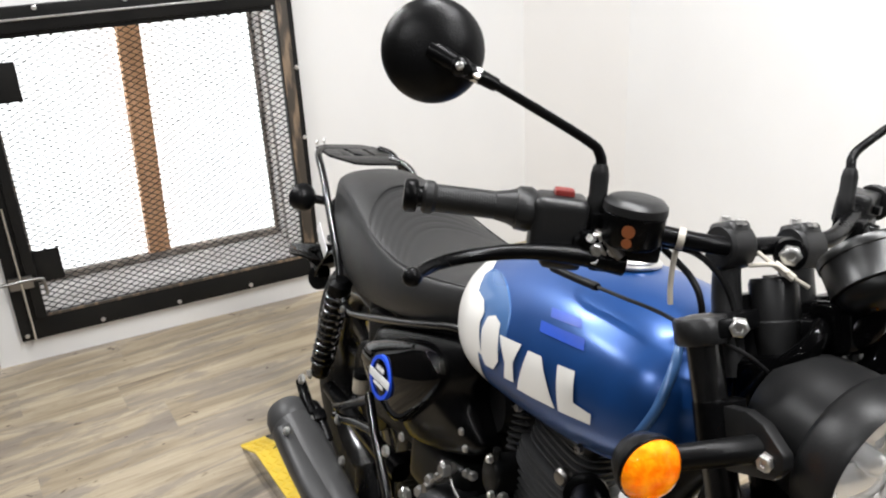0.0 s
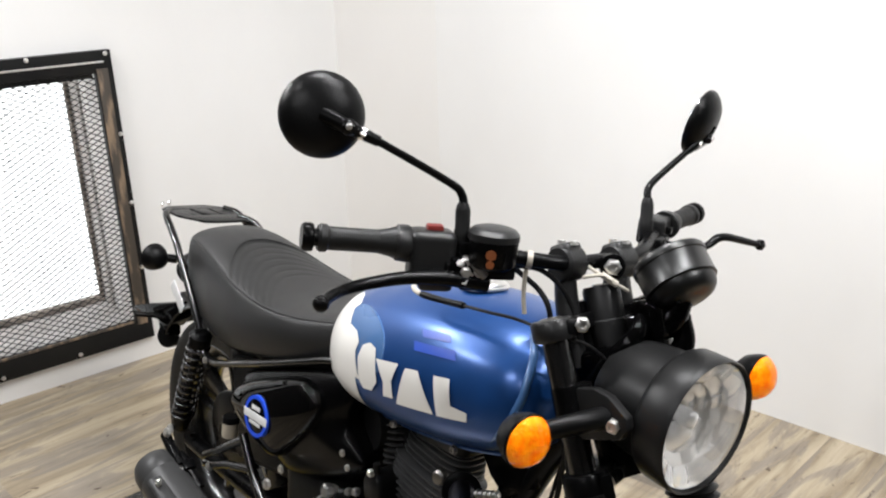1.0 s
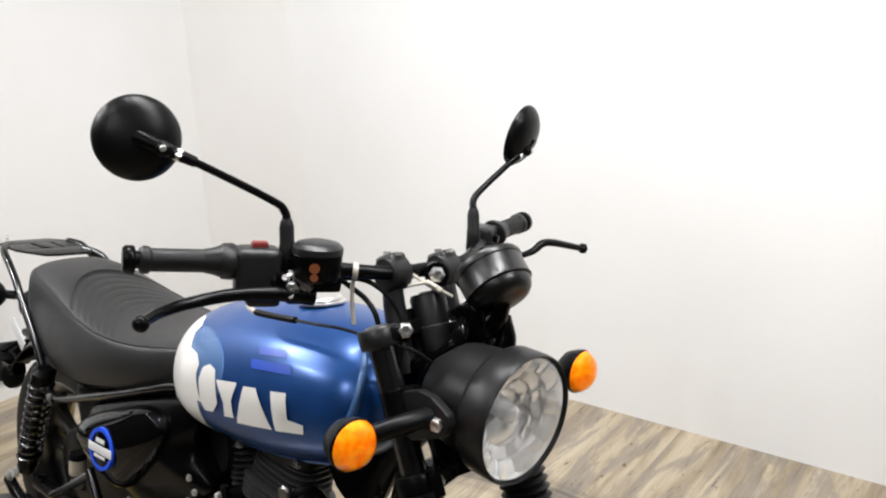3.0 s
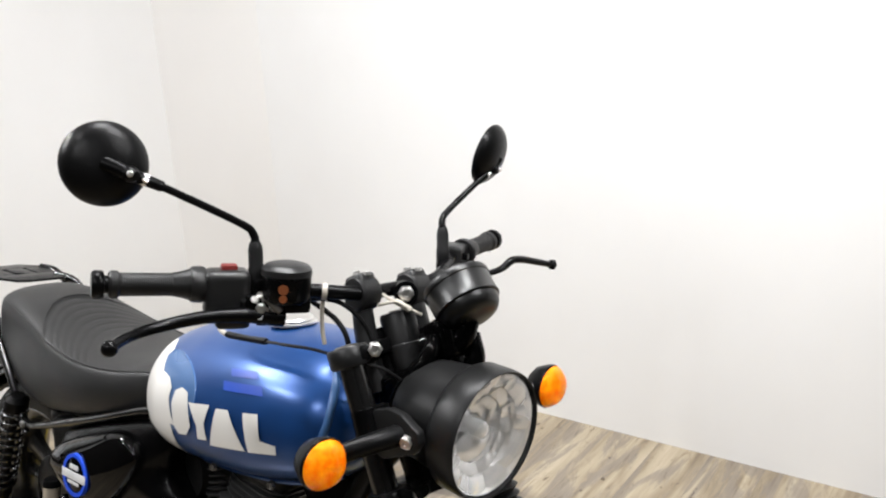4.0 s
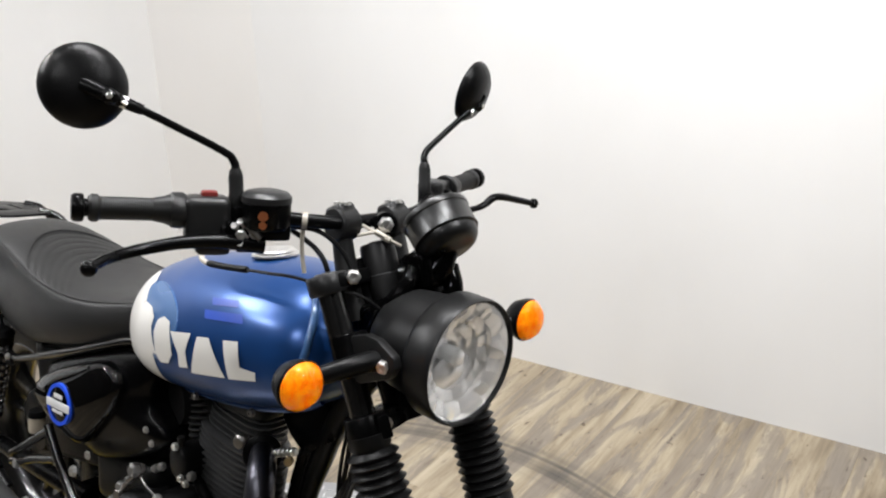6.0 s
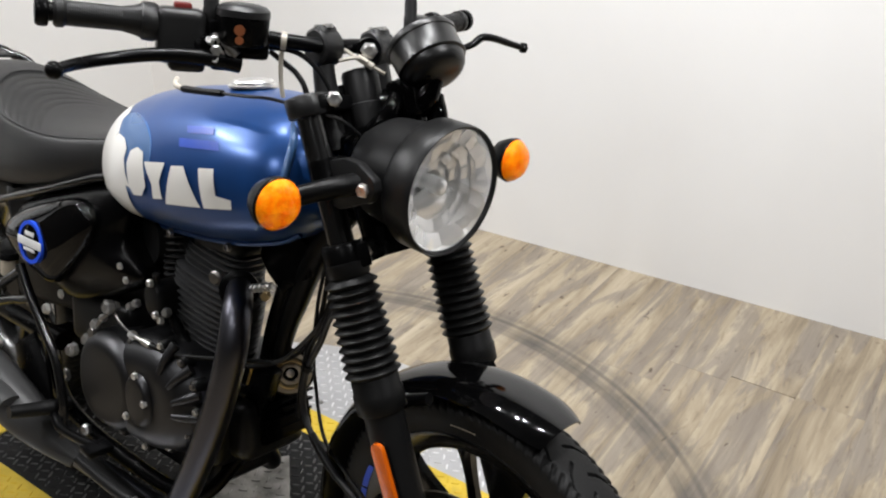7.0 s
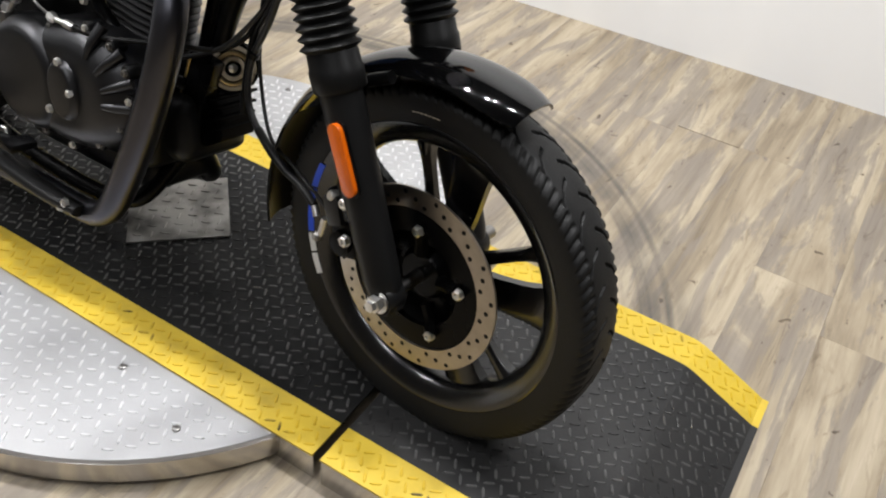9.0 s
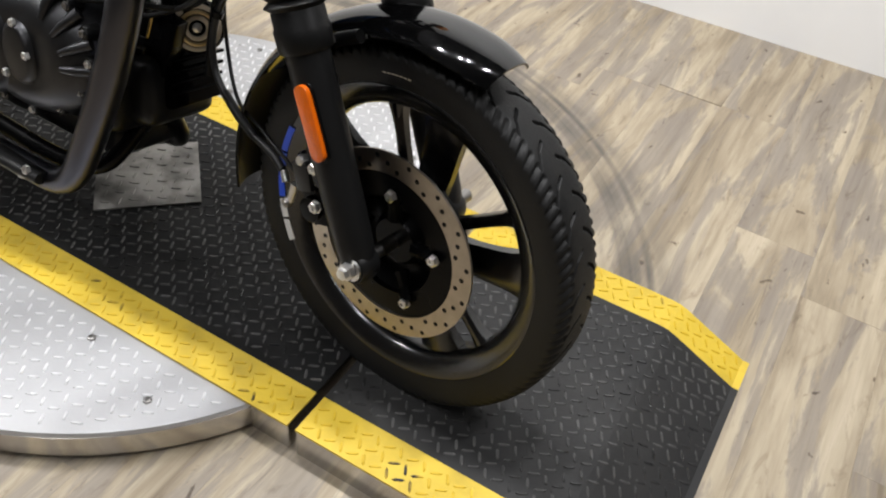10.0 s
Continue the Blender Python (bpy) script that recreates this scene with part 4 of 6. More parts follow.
# -- yokes, headlight, indicators --
def yoke(z, name, thick, mat, fill):
    x = fork_at(z)
    outline = [(x + 0.038, FY - 0.090), (x + 0.030, FY - 0.110), (x - 0.002, FY - 0.112), (x - 0.024, FY - 0.096), (x - 0.075, FY - 0.035), (x - 0.082, FY), (x - 0.075, FY + 0.035),
               (x - 0.024, FY + 0.096), (x - 0.002, FY + 0.112), (x + 0.030, FY + 0.110), (x + 0.038, FY + 0.090), (x - 0.005 + 0.035 * fill, FY + 0.06), (x - 0.028 + 0.048 * fill, FY), (x - 0.005 + 0.035 * fill, FY - 0.06)]
    m = Matrix.Translation((x, 0, z)) @ Matrix.Rotation(radians(-25), 4, "Y") @ Matrix.Translation((-x, 0, -thick / 2))
    d = (-0.445, 0, 1)
    clamps = [lathe([(0.020, -thick * 0.7), (0.028, -thick * 0.7), (0.0305, -thick * 0.55), (0.0305, thick * 0.5), (0.028, thick * 0.65), (0.020, thick * 0.65)], (x, FY + s * 0.106, z), d, 32) for s in (-1, 1)]
    body = steered_mid(name, slab(outline, thick, m, 0.004), SATIN, "black fork yoke")
    for c in clamps:
        sub("fork_clamp", c, mat, body)
    return body


top_yoke = yoke(0.978, "top_yoke", 0.022, HOUSING, 0.25)
bolts(top_yoke, [(1.092, FY - 0.086, 0.993), (1.092, FY + 0.082, 0.993)], (0.8, -0.6, 0.2), 0.0105, 0.010)
low_yoke = yoke(0.775, "lower_yoke", 0.035, SATIN, 0)
bolts(low_yoke, [(1.166, FY - 0.083, 0.786), (1.166, FY + 0.083, 0.786)], (0.8, -0.6, 0), 0.009, 0.008)
steered_mid("steering_stem", tube([(fork_at(0.76) - 0.048, FY, 0.755), (fork_at(0.99) - 0.048, FY, 0.985)], 0.02, 20), SATIN)
fixed_mid("steering_head", tube([(1.115, 0.005, 0.765), (1.012, 0.005, 0.965)], 0.031, 24), SATIN)

LX, LZ = 1.250, 0.884
lamp = steered_mid("headlight", lathe([(0.0, -0.156), (0.046, -0.154), (0.067, -0.143), (0.077, -0.120), (0.0815, -0.080), (0.083, -0.054), (0.0835, -0.051), (0.0915, -0.049), (0.0935, -0.046), (0.0965, -0.040), (0.0970, -0.006), (0.0962, 0.002),
                                   (0.0945, 0.005), (0.0925, 0.004), (0.0915, 0.000), (0.091, -0.01), (0.06, -0.06), (0.0, -0.065)], (LX, FY, LZ), (1, 0, -0.03), 72), MATTE, "round headlight in a matte black bucket")
sub("reflector", lathe([(0.0895, -0.004), (0.080, -0.016), (0.065, -0.030), (0.045, -0.043), (0.02, -0.052), (0.0, -0.054)], (LX, FY, LZ), (1, 0, -0.03), 64, capped=False), REFLECT_CUP, lamp, "faceted mirror reflector")


def facets():
    """Small bowed mirror facets, each with its own tilt, on the upper half and the rim of the reflector."""
    verts, faces = [], []
    rng = random.Random(7)
    m = axis_frame((LX, FY, LZ), (1, 0, -0.03))
    m = m @ Matrix.Rotation(-math.atan2((m.inverted().to_3x3() @ Vector((0, 0, 1))).x, (m.inverted().to_3x3() @ Vector((0, 0, 1))).y), 4, "Z")
    k = 3

    def bowl(r):
        return -0.003 - 0.044 * (1 - min(1.0, r * r / 0.0081))

    for r0, r1, count in ((0.020, 0.034, 10), (0.034, 0.050, 14), (0.050, 0.067, 19), (0.067, 0.0885, 24)):
        for i in range(count):
            a0, a1 = 2 * math.pi * (i + rng.uniform(-0.1, 0.1)) / count, 2 * math.pi * (i + 1.04) / count
            am = (a0 + a1) / 2
            # the lower middle is one smooth bowl
            if r1 < 0.066 and math.sin(am) < 0.15:
                continue
            tx, ty, bow = rng.uniform(-0.28, 0.28), rng.uniform(-0.22, 0.22), rng.uniform(0.0003, 0.0014)
            base = len(verts)
            rm = (r0 + r1) / 2
            for p in range(k + 1):
                for q in range(k + 1):
                    u, v = p / k - 0.5, q / k - 0.5
                    r, a = rm + u * (r1 - r0) * 1.02, am + v * (a1 - a0)
                    z = bowl(rm) + 0.5 * (bowl(r) - bowl(rm)) + 0.0012 + tx * u * (r1 - r0) + ty * v * (a1 - a0) * rm + bow * (2 - 4 * u * u - 4 * v * v)
                    verts.append(m @ Vector((r * math.cos(a), r * math.sin(a), z)))
            n = k + 1
            faces += [(base + p * n + q, base + (p + 1) * n + q, base + (p + 1) * n + q + 1, base + p * n + q + 1) for p in range(k) for q in range(k)]
    return mesh_from(verts, faces)


def lower_panel():
    """The plain, slightly domed field in the lower middle of the reflector."""
    m = axis_frame((LX, FY, LZ), (1, 0, -0.03))
    up = m.inverted().to_3x3() @ Vector((0, 0, 1))
    m = m @ Matrix.Rotation(-math.atan2(up.x, up.y), 4, "Z")
    rings = []
    for k in range(9):
        f = 1 - k / 8 * 0.97
        rings.append([m @ Vector((0.049 * f * math.cos(a), -0.031 + 0.030 * f * math.sin(a), -0.0255 - 0.010 * f * f)) for a in [2 * math.pi * i / 36 for i in range(36)]])
    return loft(rings)


sub("reflector_field", lower_panel(), REFLECT_CUP, lamp)
sub("reflector_facets", facets(), REFLECT_CUP, lamp)
sub("bulb_shield", lathe([(0.0, -0.016), (0.008, -0.0165), (0.0125, -0.020), (0.014, -0.024), (0.015, -0.05), (0.0, -0.052)], (LX, FY, LZ), (1, 0, -0.03), 24), REFLECT_CUP, lamp)
lens = sub("lens", lathe([(0.0, 0.017), (0.03, 0.0158), (0.06, 0.0118), (0.08, 0.006), (0.0905, 0.0), (0.0905, -0.0025), (0.08, 0.003), (0.06, 0.0088), (0.03, 0.0128), (0.0, 0.014)], (LX, FY, LZ), (1, 0, -0.03), 64), CLEAR, lamp, "clear domed glass lens")
lens.visible_shadow = False
for s in (-1, 1):
    y = FY + s * 0.112
    br = steered("headlight_bracket", side_plate([(1.100, 0.898), (1.113, 0.905), (1.146, 0.917), (1.172, 0.916), (1.206, 0.900), (1.211, 0.885), (1.200, 0.866), (1.143, 0.841), (1.118, 0.845)],
                                                 -0.112 if s < 0 else 0.109, 0.016, 0.004), MATTE, "black headlight bracket")
    sub("bolt", bolt_mesh((1.189, s * 0.127, 0.882), (0.25, s, 0), 0.0095, 0.009), CHROME, br)
    sub("fork_clamp", lathe([(0.022, -0.028), (0.029, -0.026), (0.029, 0.026), (0.022, 0.028)], (fork_at(0.875), y, 0.875), (-0.478, 0, 1), 28), SATIN, br)
    ix, iy, iz = (1.146, -0.238, 0.865) if s < 0 else (1.186, 0.212, 0.889)
    ind = steered("front_indicator", joined(lathe([(0.0, -0.034), (0.016, -0.036), (0.028, -0.026), (0.0355, -0.009), (0.037, 0.0), (0.035, 0.002), (0.0, 0.002)], (ix - 0.002, iy, iz), (1, s * 0.05, 0), 36),
                                            tube([(1.172, s * 0.118, 0.886), (1.162, s * 0.165, 0.882), (ix - 0.012, iy - s * 0.02, iz)], [0.0155, 0.0145, 0.013], 16)), PLASTIC, "round orange indicator on a black stalk")
    c = (ix, iy, iz)
    sub("lens_core", lathe([(0.0, 0.012), (0.021, 0.012), (0.031, 0.005), (0.0335, 0.0), (0.0, 0.0)], c, (1, s * 0.05, 0), 32), AMBER_IN, ind, "orange indicator facets")
    sub("lens", lathe([(0.0, 0.0235), (0.014, 0.0215), (0.025, 0.0155), (0.033, 0.006), (0.036, 0.0), (0.034, -0.001), (0.0, -0.001)], c, (1, s * 0.05, 0), 36), AMBER, ind, "orange plastic lens").visible_shadow = False


# -- handlebar --
BAR = [(0.838, -0.392, 1.063), (0.875, -0.285, 1.060), (0.915, -0.205, 1.056), (0.965, -0.13, 1.050), (1.005, -0.065, 1.046), (1.012, FY, 1.046), (1.010, 0.09, 1.048), (0.975, 0.165, 1.054), (0.940, 0.225, 1.064), (0.925, 0.28, 1.070), (0.903, 0.37, 1.076)]
bar = steered("handlebar", tube(BAR, 0.0112, 16, 8), SATIN, "black tubular handlebar")


def along(i, j, f):
    return Vector(BAR[i]).lerp(Vector(BAR[j]), f)


def grip(a, b, name):
    d = (a - b)
    L = d.length
    prof = [(0.0235, 0.0), (0.0255, 0.002), (0.0250, 0.008), (0.0200, 0.022), (0.0172, 0.036)]
    for k in range(24):
        h = 0.038 + k * (L - 0.055) / 24
        prof += [(0.0163, h), (0.0167, h + (L - 0.055) / 72), (0.0167, h + (L - 0.055) / 36), (0.0163, h + (L - 0.055) / 25)]
    prof += [(0.0168, L - 0.015), (0.0195, L - 0.012), (0.0198, L - 0.004), (0.0165, L)]
    g = sub(name, lathe(prof, b, d, 28), GRIP, bar, "ribbed black rubber grip")
    sub("bar_end", lathe([(0.012, 0), (0.013, 0.005), (0.0185, 0.006), (0.0200, 0.009), (0.0200, 0.018), (0.017, 0.022), (0.0, 0.023)], a, d, 28), SATIN, bar, "black bar end weight")
    return g


grip(Vector(BAR[0]) + Vector((0.0, 0.012, 0)), along(1, 2, 0.24), "grip")
grip(Vector(BAR[-1]), along(-2, -3, 0.35), "grip")
for s, x in ((-1, 0.992), (1, 1.010)):
    y = FY + s * 0.047
    ris = steered("handlebar_riser", joined(tube([(x + 0.052, y, 0.895), (x + 0.018, y, 0.975), (x + 0.002, y, 1.03)], [0.026, 0.024, 0.019] if s > 0 else [0.0185, 0.018, 0.016], 18), lathe([(0.0, -0.019), (0.024, -0.019), (0.0275, -0.015), (0.0275, 0.015), (0.024, 0.019), (0.0, 0.019)], (x + 0.004, y, 1.042), (0, 1, 0), 24), block((0.040, 0.036, 0.032), (x, y, 1.055), (0, -25, 0), 0.010, 3)), HOUSING, "black handlebar clamp")
    bolts(ris, [(x + 0.012, y, 1.072), (x - 0.012, y, 1.068)], (-0.2, 0, 1), 0.0065, 0.006)
sub("clamp_bolt", bolt_mesh((1.040, 0.004, 1.044), (0.8, -0.6, 0.05), 0.0115, 0.008), CHROME, bar)
sub("clamp_washer", lathe([(0.0, -0.012), (0.019, -0.012), (0.019, 0.0), (0.0, 0.001)], (1.039, 0.005, 1.044), (0.8, -0.6, 0.05), 24), SATIN, bar)

sw = steered("right_switchgear", joined(block((0.050, 0.066, 0.076), (0.905, -0.232, 1.044), (0, 0, -26), 0.014, 4), block((0.038, 0.050, 0.036), (0.913, -0.228, 1.014), (0, 0, -26), 0.010, 3), lathe([(0.0, 0.0), (0.024, 0.0), (0.027, 0.006), (0.026, 0.02), (0.019, 0.026), (0.0, 0.027)], along(1, 2, 0.34), along(1, 2, 0) - along(1, 2, 1), 24)), HOUSING, "black switch housing with a red stop switch")
sub("stop_switch", block((0.02, 0.024, 0.012), (0.903, -0.228, 1.083), (0, 0, -26), 0.004), RED, sw, "red stop switch")
sl = steered("left_switchgear", joined(block((0.046, 0.055, 0.048), (0.930, 0.232, 1.062), (0, 0, 24), 0.009, 3), block((0.03, 0.05, 0.028), (0.94, 0.228, 1.032), (0, 0, 24), 0.006)), HOUSING, "black switch housing")
sub("switch_button", block((0.012, 0.014, 0.012), (0.955, 0.24, 1.066), (0, 0, 24), 0.002), SATIN, sl)

mc = steered("brake_master_cylinder", joined(block((0.036, 0.095, 0.03), (0.955, -0.178, 1.036), (0, 0, -28), 0.008), lathe([(0.03, 0.0), (0.035, 0.006), (0.036, 0.038), (0.033, 0.042)], (0.967, -0.172, 1.040), (0, 0, 1), 40), block((0.03, 0.03, 0.034), (0.94, -0.195, 1.055), (0, 0, -28), 0.006)), SATIN, "black brake fluid reservoir on the handlebar")
sub("reservoir_cap", lathe([(0.0, 0.017), (0.022, 0.017), (0.031, 0.0145), (0.0365, 0.009), (0.037, 0.0), (0.0, 0.0)], (0.967, -0.172, 1.080), (0, 0, 1), 44), HOUSING, mc)
for a, dz, r in ((-44, 0.024, 0.0075), (-44, 0.0105, 0.0058)):
    q = axis_frame((0.967 + 0.0357 * math.cos(radians(a)), -0.172 + 0.0357 * math.sin(radians(a)), 1.040 + dz), (math.cos(radians(a)), math.sin(radians(a)), 0))
    sub("warning_label", slab([(r * math.cos(radians(v)), r * math.sin(radians(v))) for v in range(0, 360, 24)], 0.0008, q, 0), ORANGE, mc, "orange printed symbol")
bolts(mc, [(0.948, -0.205, 1.043), (0.955, -0.20, 1.024), (0.962, -0.188, 1.032)], (0.8, -0.6, 0), 0.0085, 0.011)
sub("lever_pivot", joined(tube([(0.946, -0.206, 1.052), (0.966, -0.196, 1.040), (0.978, -0.188, 1.028)], [0.005, 0.007, 0.006], 10), lathe([(0.0, 0), (0.010, 0), (0.010, 0.006), (0.0, 0.007)], (0.958, -0.196, 1.018), (0.5, -0.5, 0.7), 8)), DARK_STEEL, mc, "worn bare metal lever pivot")
sub("lever_bracket", joined(block((0.030, 0.060, 0.030), (0.940, -0.198, 1.030), (0, 0, -28), 0.008, 3), block((0.022, 0.040, 0.018), (0.952, -0.190, 1.012), (0, 0, -28), 0.005)), PLASTIC, mc)
for at, d, r, h in (((0.951, -0.214, 1.043), (0.7, -0.7, 0.3), 0.0055, 0.014), ((0.958, -0.209, 1.032), (0.8, -0.6, 0), 0.0075, 0.008), ((0.956, -0.209, 1.018), (0.7, -0.6, 0.4), 0.0065, 0.010), ((0.966, -0.197, 1.046), (0.9, -0.4, 0.2), 0.005, 0.012)):
    sub("pivot_screw", bolt_mesh(at, d, r, h), CHROME, mc, "worn bright screw")
lev = steered("brake_lever", tube([(0.965, -0.175, 1.016), (0.945, -0.225, 1.021), (0.925, -0.28, 1.021), (0.910, -0.335, 1.014), (0.913, -0.385, 1.008), (0.938, -0.425, 1.006)], [0.0175, 0.0135, 0.0108, 0.0098, 0.0090, 0.0082], 14, 8, 0.88), SATIN, "black curved brake lever with ball end")
sub("ball_end", lathe([(0.0, -0.0115), (0.006, -0.0098), (0.010, -0.0055), (0.0115, 0.0), (0.010, 0.0055), (0.006, 0.0098), (0.0, 0.0115)], (0.943, -0.430, 1.006), (0, 0, 1), 20), SATIN, lev)
cl = steered("clutch_lever", tube([(0.985, 0.20, 1.045), (0.990, 0.252, 1.039), (0.994, 0.282, 1.041), (0.999, 0.300, 1.048), (1.004, 0.316, 1.060), (1.009, 0.340, 1.0605), (1.014, 0.380, 1.053), (1.020, 0.418, 1.0455)], [0.010, 0.0075, 0.0075, 0.008, 0.009, 0.0092, 0.0088, 0.0078], 14, 8, 0.75), SATIN, "black clutch lever with ball end")
sub("ball_end", lathe([(0.0, -0.010), (0.006, -0.0085), (0.010, 0.0), (0.006, 0.0085), (0.0, 0.010)], (1.022, 0.421, 1.045), (0, 0, 1), 18), SATIN, cl)
sub("lever_perch", joined(block((0.04, 0.06, 0.028), (0.962, 0.195, 1.048), (0, 0, 24), 0.007), tube([(0.955, 0.19, 1.05), (0.99, 0.205, 1.045)], 0.012)), SATIN, cl)


def mirror(stem, c, normal, k):
    """A round mirror on a bent stem; normal is the way its back faces."""
    m = steered("mirror", lathe([(r * k, h) for r, h in ((0.0, 0.021), (0.02, 0.0195), (0.04, 0.0145), (0.053, 0.0065), (0.0605, -0.002), (0.0625, -0.008), (0.061, -0.012), (0.058, -0.0125), (0.0, -0.0125))], c, normal, 56), PLASTIC, "round black mirror on a bent stem")
    n = Vector(normal).normalized()
    sub("mirror_glass", lathe([(0.0, 0.0), (0.057 * k, 0.0), (0.057 * k, 0.0012), (0.0, 0.0012)], Vector(c) - n * 0.0138, n, 48), MIRROR, m, "mirror glass")
    sub("stem", tube(stem, [0.0075, 0.0068, 0.0062, 0.0058, 0.0055, 0.006][:len(stem)], 14, 8), SATIN, m)
    b, d = Vector(stem[0]), (Vector(stem[1]) - Vector(stem[0]))
    sub("stem_boot", lathe([(0.0105, -0.02), (0.0120, -0.018), (0.0120, 0.012), (0.0108, 0.016), (0.0108, 0.040), (0.0092, 0.048), (0.0075, 0.052)], b, d, 22), RUBBER, m)
    e = Vector(stem[-1])
    sub("ball_joint", joined(lathe([(0.0, -0.012), (0.008, -0.009), (0.0115, 0.0), (0.010, 0.008), (0.006, 0.014), (0.0, 0.015)], e, n * 0.7 + (Vector(stem[-2]) - e).normalized() * 0.5, 20),
                             tube([e + (Vector(stem[-2]) - e).normalized() * 0.045, e], [0.0075, 0.0095], 14), tube([e, Vector(c) + n * 0.012], [0.009, 0.012], 14)), SATIN, m, "black ball joint")
    side = (Vector(stem[-2]) - e).normalized()
    sub("lock_nut", lathe([(0.006, -0.004), (0.0092, -0.004), (0.0098, 0.0), (0.0092, 0.004), (0.006, 0.004)], e + side * 0.020, side, 6), CHROME, m, "worn bright lock nut")
    sub("joint_screw", bolt_mesh(e + n * 0.012, n, 0.0045, 0.004), CHROME, m)
    return m


mirror([(0.932, -0.200, 1.072), (0.926, -0.199, 1.112), (0.921, -0.200, 1.134), (0.915, -0.222, 1.152), (0.896, -0.335, 1.206), (0.880, -0.370, 1.221)], (0.840, -0.386, 1.231), (0.86, -0.42, 0.12), 0.93)
mirror([(0.950, 0.185, 1.070), (0.940, 0.190, 1.115), (0.932, 0.197, 1.135), (0.930, 0.222, 1.155), (0.936, 0.305, 1.214), (0.938, 0.322, 1.226)], (0.928, 0.326, 1.247), (0.92, 0.30, -0.24), 0.93)

ga = Vector((-0.74, 0.10, 0.66))
GA = Vector((1.124, 0.044, 1.05))
gauge = steered("instrument", lathe([(0.0, -0.041), (0.032, -0.0405), (0.041, -0.037), (0.0465, -0.031), (0.0495, -0.023), (0.0500, -0.0185), (0.0530, -0.0180), (0.0540, -0.0165), (0.0530, -0.0150), (0.0535, 0.018), (0.0550, 0.019), (0.0555, 0.025), (0.053, 0.030), (0.049, 0.030), (0.048, 0.019), (0.0, 0.018)], GA, ga, 64), GAUGE, "round black speedometer housing")
for s in (-1, 1):
    sub("screw", bolt_mesh(GA - ga.normalized() * 0.039 + Vector((0, 0.024 * s, 0)), -ga, 0.0045, 0.003), SATIN, gauge)
sub("dial", lathe([(0.0, 0.0), (0.0465, 0.0), (0.0465, 0.001), (0.0, 0.001)], GA + ga.normalized() * 0.0185, ga, 40), PLASTIC, gauge)
gl = sub("dial_glass", lathe([(0.0, 0.0), (0.0468, 0.0), (0.0468, 0.002), (0.0, 0.0022)], GA + ga.normalized() * 0.0215, ga, 40), CLEAR, gauge)
gl.visible_shadow = False
steered("instrument_bracket", joined(tube([(1.135, 0.045, 1.02), (1.130, 0.03, 0.985), (1.09, FY, 0.965)], [0.02, 0.022, 0.026], 14), block((0.05, 0.07, 0.06), (1.115, 0.03, 0.985), (0, -20, 0), 0.014, 3)), GLOSS)
ign = steered("ignition_switch", lathe([(0.0, -0.085), (0.030, -0.085), (0.0315, -0.050), (0.0315, -0.042), (0.0285, -0.040), (0.0285, 0.004), (0.026, 0.010), (0.0, 0.010)], (1.030, 0.0, 1.002), (-0.445, 0, 1), 32), MATTE, "black ignition switch between the handlebar clamps")
sub("key_slot", lathe([(0.0, 0.010), (0.012, 0.010), (0.012, 0.013), (0.0, 0.013)], (1.030, 0.0, 1.002), (-0.445, 0, 1), 20), DARK_STEEL, ign)
steered("wiring_loom", joined(tube([(1.09, 0.03, 1.0), (1.12, -0.02, 0.97), (1.10, -0.05, 0.92), (1.07, -0.05, 0.86)], 0.013), tube([(1.13, 0.06, 0.99), (1.15, 0.05, 0.95), (1.13, 0.01, 0.91)], 0.016), block((0.09, 0.11, 0.10), (1.095, FY, 0.89), (0, -25, 0), 0.02, 3)), GLOSS)

# cables over the tank and bars
steered("throttle_cable", tube([(0.925, -0.20, 1.03), (0.955, -0.145, 1.036), (0.99, -0.09, 1.032), (1.02, -0.055, 0.99), (1.045, -0.05, 0.93), (1.06, -0.05, 0.86)], 0.0038, 10, 10), RUBBER)
steered("brake_line", tube([(0.955, -0.115, 1.030), (0.972, -0.098, 1.014), (0.994, -0.094, 1.003), (1.012, -0.090, 0.982), (1.022, -0.080, 0.93), (1.06, -0.06, 0.80)], 0.0042, 10, 10), RUBBER)
steered("clutch_cable", tube([(0.985, 0.19, 1.05), (1.05, 0.12, 1.05), (1.09, 0.05, 1.02), (1.06, 0.0, 0.95), (1.02, -0.04, 0.85)], 0.0042, 10, 10), RUBBER)
steered("cable_guide", joined(tube([(0.975, -0.108, 1.040), (0.976, -0.110, 1.015), (0.978, -0.109, 0.988), (0.982, -0.107, 0.966)], 0.0034, 8), lathe([(0.0118, -0.004), (0.0132, -0.004), (0.0132, 0.004), (0.0118, 0.004)], (0.980, -0.110, 1.0485), (0.62, 0.78, -0.05), 20, closed=True)), STRAP, "cream cable guide hanging from the handlebar")
steered("cable_tie", joined(tube([(1.010, -0.036, 1.050), (1.038, -0.016, 1.032), (1.068, 0.014, 1.014)], 0.0027, 8), tube([(1.020, -0.036, 1.026), (1.042, -0.020, 1.034), (1.058, -0.014, 1.030)], 0.0027, 8), tube([(1.038, -0.016, 1.034), (1.060, -0.004, 1.023)], 0.0052, 8)), STRAP, "cream cable tie on the handlebar clamp")
